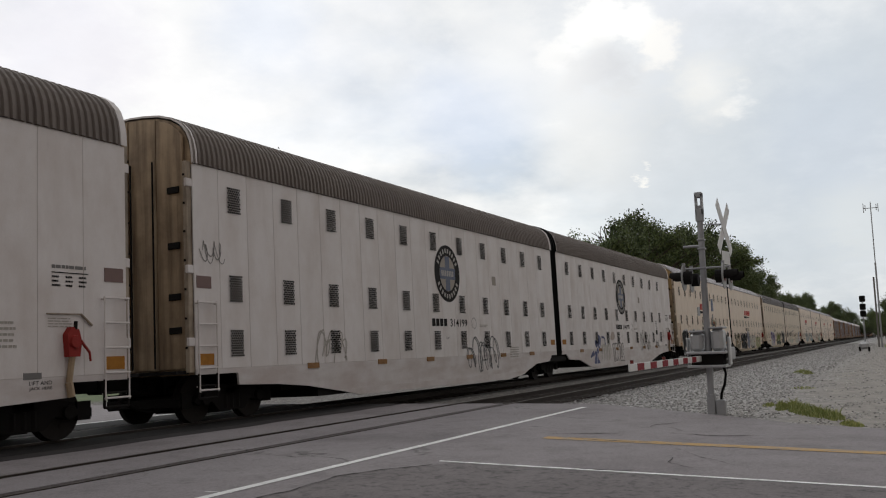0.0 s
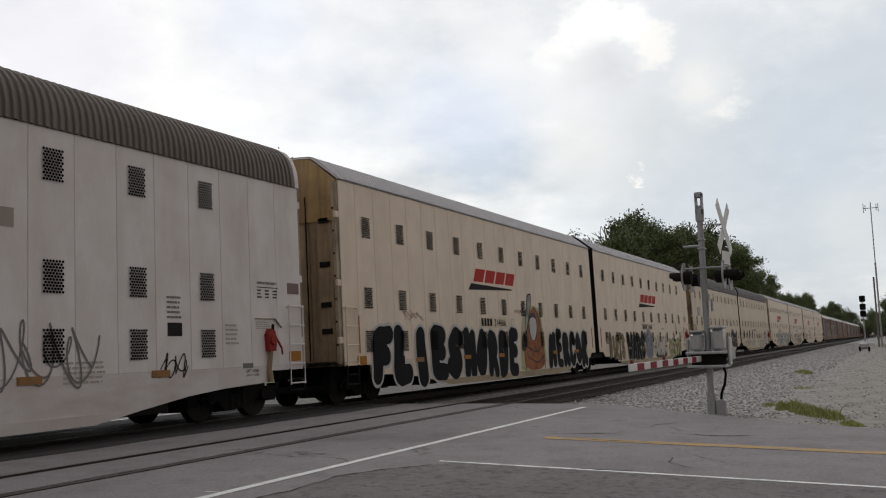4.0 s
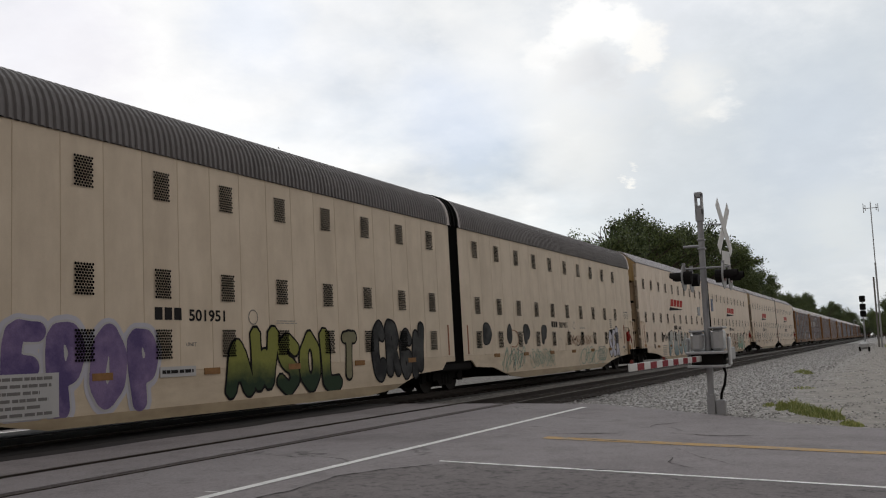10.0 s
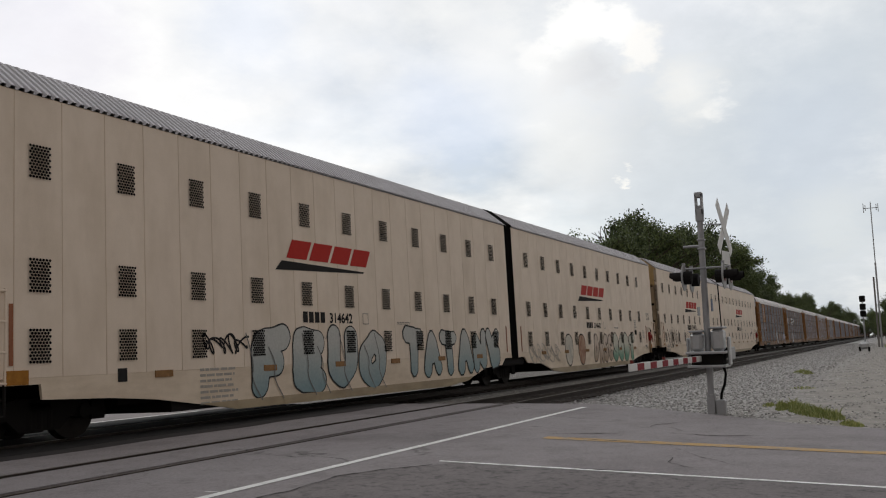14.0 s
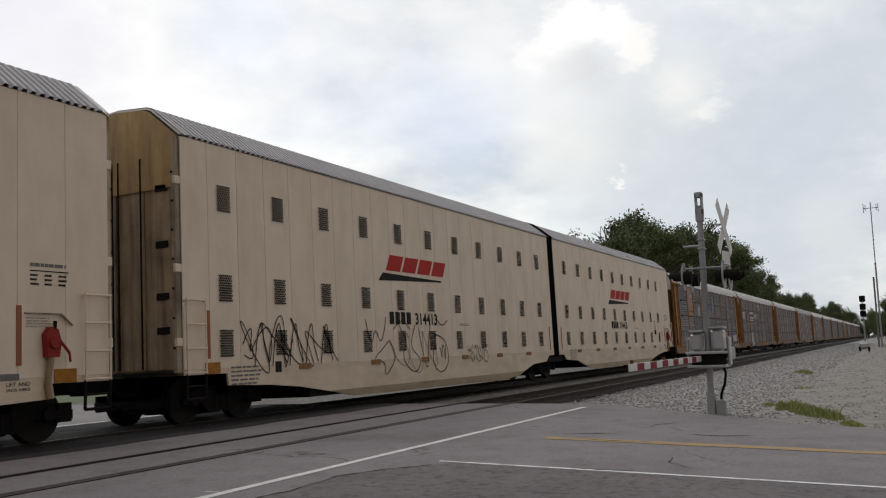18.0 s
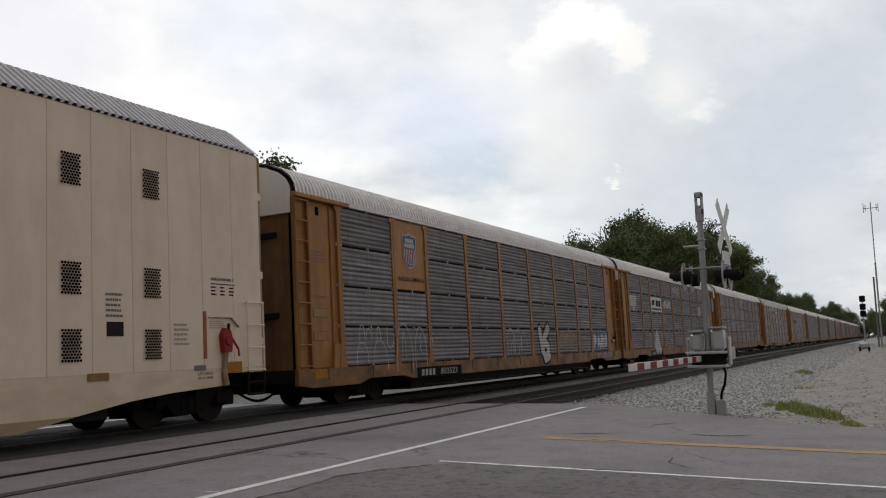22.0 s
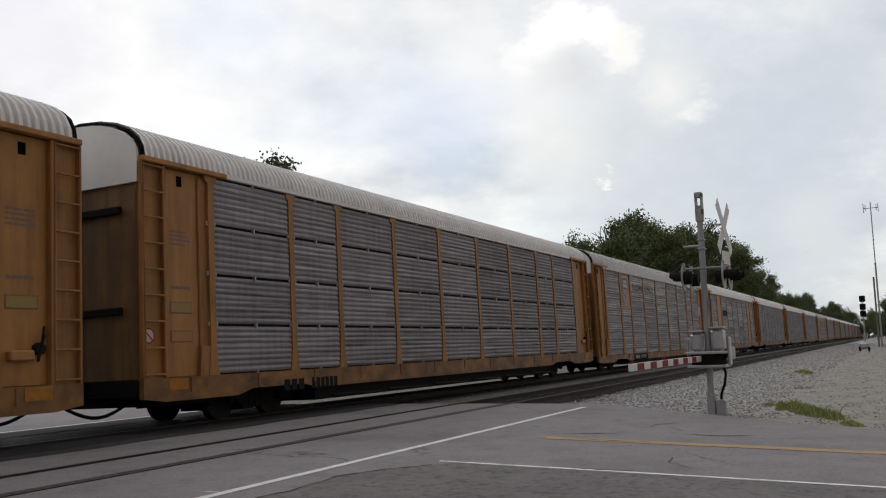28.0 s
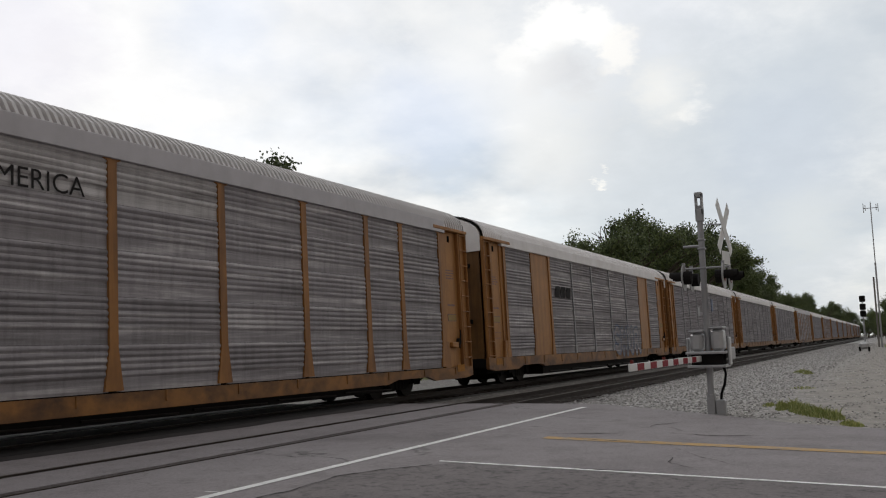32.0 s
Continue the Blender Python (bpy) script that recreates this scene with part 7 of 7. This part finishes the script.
# ---- trackside ----
def build_trackside():
    s = tagged(new("track_signal"), "tall dark railway signal mast with three lamp heads", "railway signal")
    s.location = (150, 3.45, ground_z(3.45))
    part("mast", rods(((0, 0, 0), (0, 0, 6.6), 0.09)), M["galv_pole"], s)
    for z in (6.3, 5.1, 4.1):
        h = part("signal_head", boxes((-0.15, 0.15, -0.42, 0.42, z, z + 0.95), bev=0.12), M["black_steel"], s, "black oval signal head")
        part("lens", rods(((-0.2, 0, z + 0.6), (-0.15, 0, z + 0.6), 0.12)), M["hole"], h)
    part("ladder", ladder_mesh(4.6, 0.4, 14), M["galv_pole"], s, "", (0.1, 0.2, 0))
    part("walkway", boxes((-0.4, 0.4, -0.6, 0.6, 3.95, 4.02)), M["galv_pole"], s)
    c = tagged(new("relay_cabinet"), "low rounded silver trackside cabinet on dark feet", "cabinet")
    c.location = (90, 2.2, ground_z(2.2))
    part("housing", boxes((-0.4, 0.4, -0.4, 0.4, 0.2, 0.85), bev=0.18), M["alum_box"], c)
    part("foot", boxes((-0.35, 0.35, -0.46, -0.3, -0.02, 0.4)), M["black_steel"], c)
    part("foot", boxes((-0.35, 0.35, 0.3, 0.46, -0.02, 0.4)), M["black_steel"], c)
    a = tagged(new("radio_mast"), "slender grey radio mast with a dipole antenna array on top", "radio mast")
    a.location = (120, 1.0, ground_z(0.8))
    part("pole", rods(((0, 0, 0), (0, 0, 10), 0.1), ((0, 0, 10), (0, 0, 17.2), 0.06)), M["galv_pole"], a)
    part("antenna", rods(((0, -0.8, 16.6), (0, 0.8, 16.6), 0.04), ((0, -0.8, 16.1), (0, -0.8, 17.1), 0.04), ((0, 0.8, 16.1), (0, 0.8, 17.2), 0.04), ((0, -0.6, 16.3), (0, -0.6, 17.0), 0.04), ((0, 0.6, 16.3), (0, 0.6, 17.0), 0.04), ((0, 0, 17), (0, 0, 17.4), 0.03), seg=6), M["galv_pole"], a)
    u = tagged(new("utility_pole"), "weathered grey wooden utility pole", "utility pole")
    u.location = (118, 1.3, ground_z(1.1))
    part("pole", rods(((0, 0, -0.3), (0, 0, 8.2), 0.1)), M["bark_grey"], u)


M["bark_grey"] = plain("bark_grey", (0.2, 0.185, 0.17), 0.9, grain=0.4)


# ---- trees ----
def tree_parts(seed, h, spread, leaves, bare=False, low=0.25):
    """Trunk and limbs, and a crown of many small leaf clumps with gaps."""
    rnd = random.Random(seed)
    wood = bmesh.new()
    tips = []

    def limb(a, d, length, r, depth):
        b = a + d * length
        rod(wood, a, b, r, 6, r * 0.62)
        if depth == 0 or r < 0.02:
            tips.append((a, b))
            return
        tips.append((a.lerp(b, 0.5), b)) if depth < 3 else None
        for _ in range(3 if depth > 1 else 2):
            q = Vector((rnd.gauss(0, 1), rnd.gauss(0, 1), rnd.gauss(0.35, 0.5))).normalized()
            limb(a.lerp(b, rnd.uniform(0.65, 1.0)), (d * 0.75 + q * 0.75 * spread).normalized(), length * rnd.uniform(0.55, 0.8), r * 0.58, depth - 1)

    base = Vector((0, 0, -0.3))
    limb(base, Vector((rnd.uniform(-0.05, 0.05), rnd.uniform(-0.05, 0.05), 1)).normalized(), h * 0.32, h * 0.021, 4)
    # keep to the height asked for
    top = max(b.z for _, b in tips)
    k = h / (top + 0.02 * h)
    bmesh.ops.scale(wood, vec=(k, k, k), verts=wood.verts)
    verts, faces = [], []
    tips = [(a * k, b * k) for a, b in tips]
    for i in range(0 if bare else leaves):
        a, b = rnd.choice(tips)
        p = a.lerp(b, rnd.uniform(0.3, 1.15)) + Vector((rnd.gauss(0, 1), rnd.gauss(0, 1), rnd.gauss(0, 0.8))) * h * 0.026
        if p.z < low * h:
            continue
        s = h * rnd.uniform(0.0048, 0.0105)
        u = Vector((rnd.gauss(0, 1), rnd.gauss(0, 1), rnd.gauss(0, 0.6))).normalized()
        v = u.orthogonal().normalized()
        w = u.cross(v)
        n = len(verts)
        verts += [tuple(p + v * s), tuple(p + w * s * 0.8), tuple(p - v * s * 0.9), tuple(p - w * s * 0.7 + u * s * 0.3)]
        faces.append((n, n + 1, n + 2, n + 3))
    crown = bpy.data.meshes.new("crown")
    crown.from_pydata(verts, [], faces)
    crown.materials.append(M["leaf"])
    return mesh_of("trunk", wood, M["bark"]), crown


def build_trees():
    rnd = random.Random(8)
    kinds = []
    for i, (h, spread, leaves) in enumerate(((16, 0.8, 14000), (13, 0.95, 13000), (18, 0.7, 14000), (10, 1.1, 12000))):
        trunk, crown = tree_parts(20 + i, h, spread, leaves, low=0.02 if i == 3 else 0.2)
        t = tagged(new("tree"), "dark green broad-leaved tree in full summer leaf", "tree", "tree line beside the railway")
        put("trunk", trunk, t)
        put("crown", crown, t)
        kinds.append((t, h))

    def stand(k, x, y, h, sink=0.02, first={}):
        t, h0 = kinds[k]
        s = h / h0
        m = pose(x, y, ground_z(y) - sink, 0, 0, rnd.uniform(0, 360)) @ Matrix.Diagonal((s, s, s, 1))
        if k not in first:
            first[k] = t
            t.matrix_basis = m
            return t
        c = copy_thing(t, pose(0, 0, 0))
        c.matrix_basis = m
        return c

    # the tree whose top shows over the lower cars, and the tree line along the far side
    stand(1, 42.0, 32.7, 14.0)
    for k, x, y, h in ((1, 92.0, 26, 13.4), (0, 99.0, 27.5, 15.2), (2, 108.0, 27, 17.6), (0, 118.0, 28, 16.8), (0, 128.0, 27, 18.6), (2, 135.0, 28, 17.0), (1, 142.0, 27, 17.6), (0, 149.0, 28, 17.6), (2, 156.0, 27, 19.6), (0, 168.0, 28, 17.0), (1, 181.0, 26, 16.0), (0, 196.0, 28, 18.0), (2, 211.0, 27, 18.0), (1, 225.0, 28, 15.5), (0, 238.0, 26, 14.0), (2, 256.0, 28, 14.0), (1, 275.0, 27, 14.4), (2, 290.0, 28, 15.0), (0, 307.0, 27, 16.0), (1, 322.0, 28, 15.6), (1, 340.0, 27, 16.6), (2, 380.0, 27, 17.0), (0, 424.0, 27, 16.6), (1, 490.0, 27, 17.0), (2, 560.0, 27, 18.0)):
        stand(k, x, y, h)
        if x < 440:
            stand(3, x + 5 + rnd.uniform(-2, 2), 25 + rnd.uniform(-1, 1), h * (rnd.uniform(0.45, 0.6) if x < 170 else rnd.uniform(0.7, 0.85)))
            if x > 170:
                stand(3, x + 10 + rnd.uniform(-2, 2), 24.5 + rnd.uniform(-1, 1), h * rnd.uniform(0.6, 0.8))
    # the far end of the line
    for x, y, h in ((420, -4, 11), (440, 4, 12), (455, 9, 13), (470, 14, 14), (480, 19, 15), (400, 1.0, 8), (380, -3, 9), (350, -2.2, 8), (300, 1.2, 7), (300, -1.2, 8), (330, 2.6, 6), (430, 0, 7), (435, 6, 7), (432, 3, 6), (440, 10, 7), (445, 13, 7), (450, 17, 8), (460, -2, 6), (462, 1.5, 7), (458, 4.5, 6), (465, 7.5, 7), (470, -6, 8), (468, 11, 6), (262, -1.6, 4.5), (270, 0.8, 4.2), (280, 2.4, 4.4), (290, -3.4, 6), (300, 3.6, 5)):
        stand(3, x, y, 1.35 * h, 0.3 * h)
    stand(3, 128, -1.5, 8.0, 1.2)
    stand(3, 138, -0.6, 6.5, 1.2)
    trunk, _ = tree_parts(77, 18.6, 0.7, 0, True)
    t = tagged(new("dead_tree"), "bare grey branches of a dead tree", "tree", "tree line beside the railway")
    t.location = (112.6, 31.0, ground_z(31))
    put("trunk", trunk, t)


def build_sky():
    bm = bmesh.new()
    bmesh.ops.create_icosphere(bm, subdivisions=5, radius=2400)
    bmesh.ops.delete(bm, geom=[v for v in bm.verts if v.co.z < -350], context="VERTS")
    ob = part("backdrop", bm, make_clouds(), None)
    return tagged(ob, "bright broken summer cloud over pale blue sky", "sky", kind="structure")


build_ground()
build_road()
build_apron()
build_shade_strips()
build_tracks()
build_gate()
build_trackside()
build_trees()
build_grass()
build_stones()
SKY = build_sky()


# ---- what moves ----
def gone(t):
    """How far the train has run at t seconds."""
    return 9.7257 * t + 0.007858 * t * t + 0.05 * max(t - 30.0, 0.0) ** 2


def motions():
    for car, x0 in CARS:
        walk(car, [(t, pose(x0 - gone(t), TRACK_Y, 0, LEAN)) for t in [2.0 * i for i in range(17)]])
    kept = {}
    for w, k in WHEELS:
        if k not in kept:
            rows = []
            for i in range(0, 961):
                t = i / 30
                rows.append((t, pose(k, 0, WHEEL_R) @ Matrix.Rotation(-gone(t) / WHEEL_R, 4, "Y")))
            walk(w, rows)
            kept[k] = w.animation_data
        else:
            w.rotation_mode = "QUATERNION"
            a = w.animation_data_create()
            a.action = kept[k].action
            a.action_slot = kept[k].action_slot
    walk(SKY, [(0.0, pose(0, 0, 0, 0, 0, -1.3)), (32.0, pose(0, 0, 0, 0, 0, 1.3))])


motions()
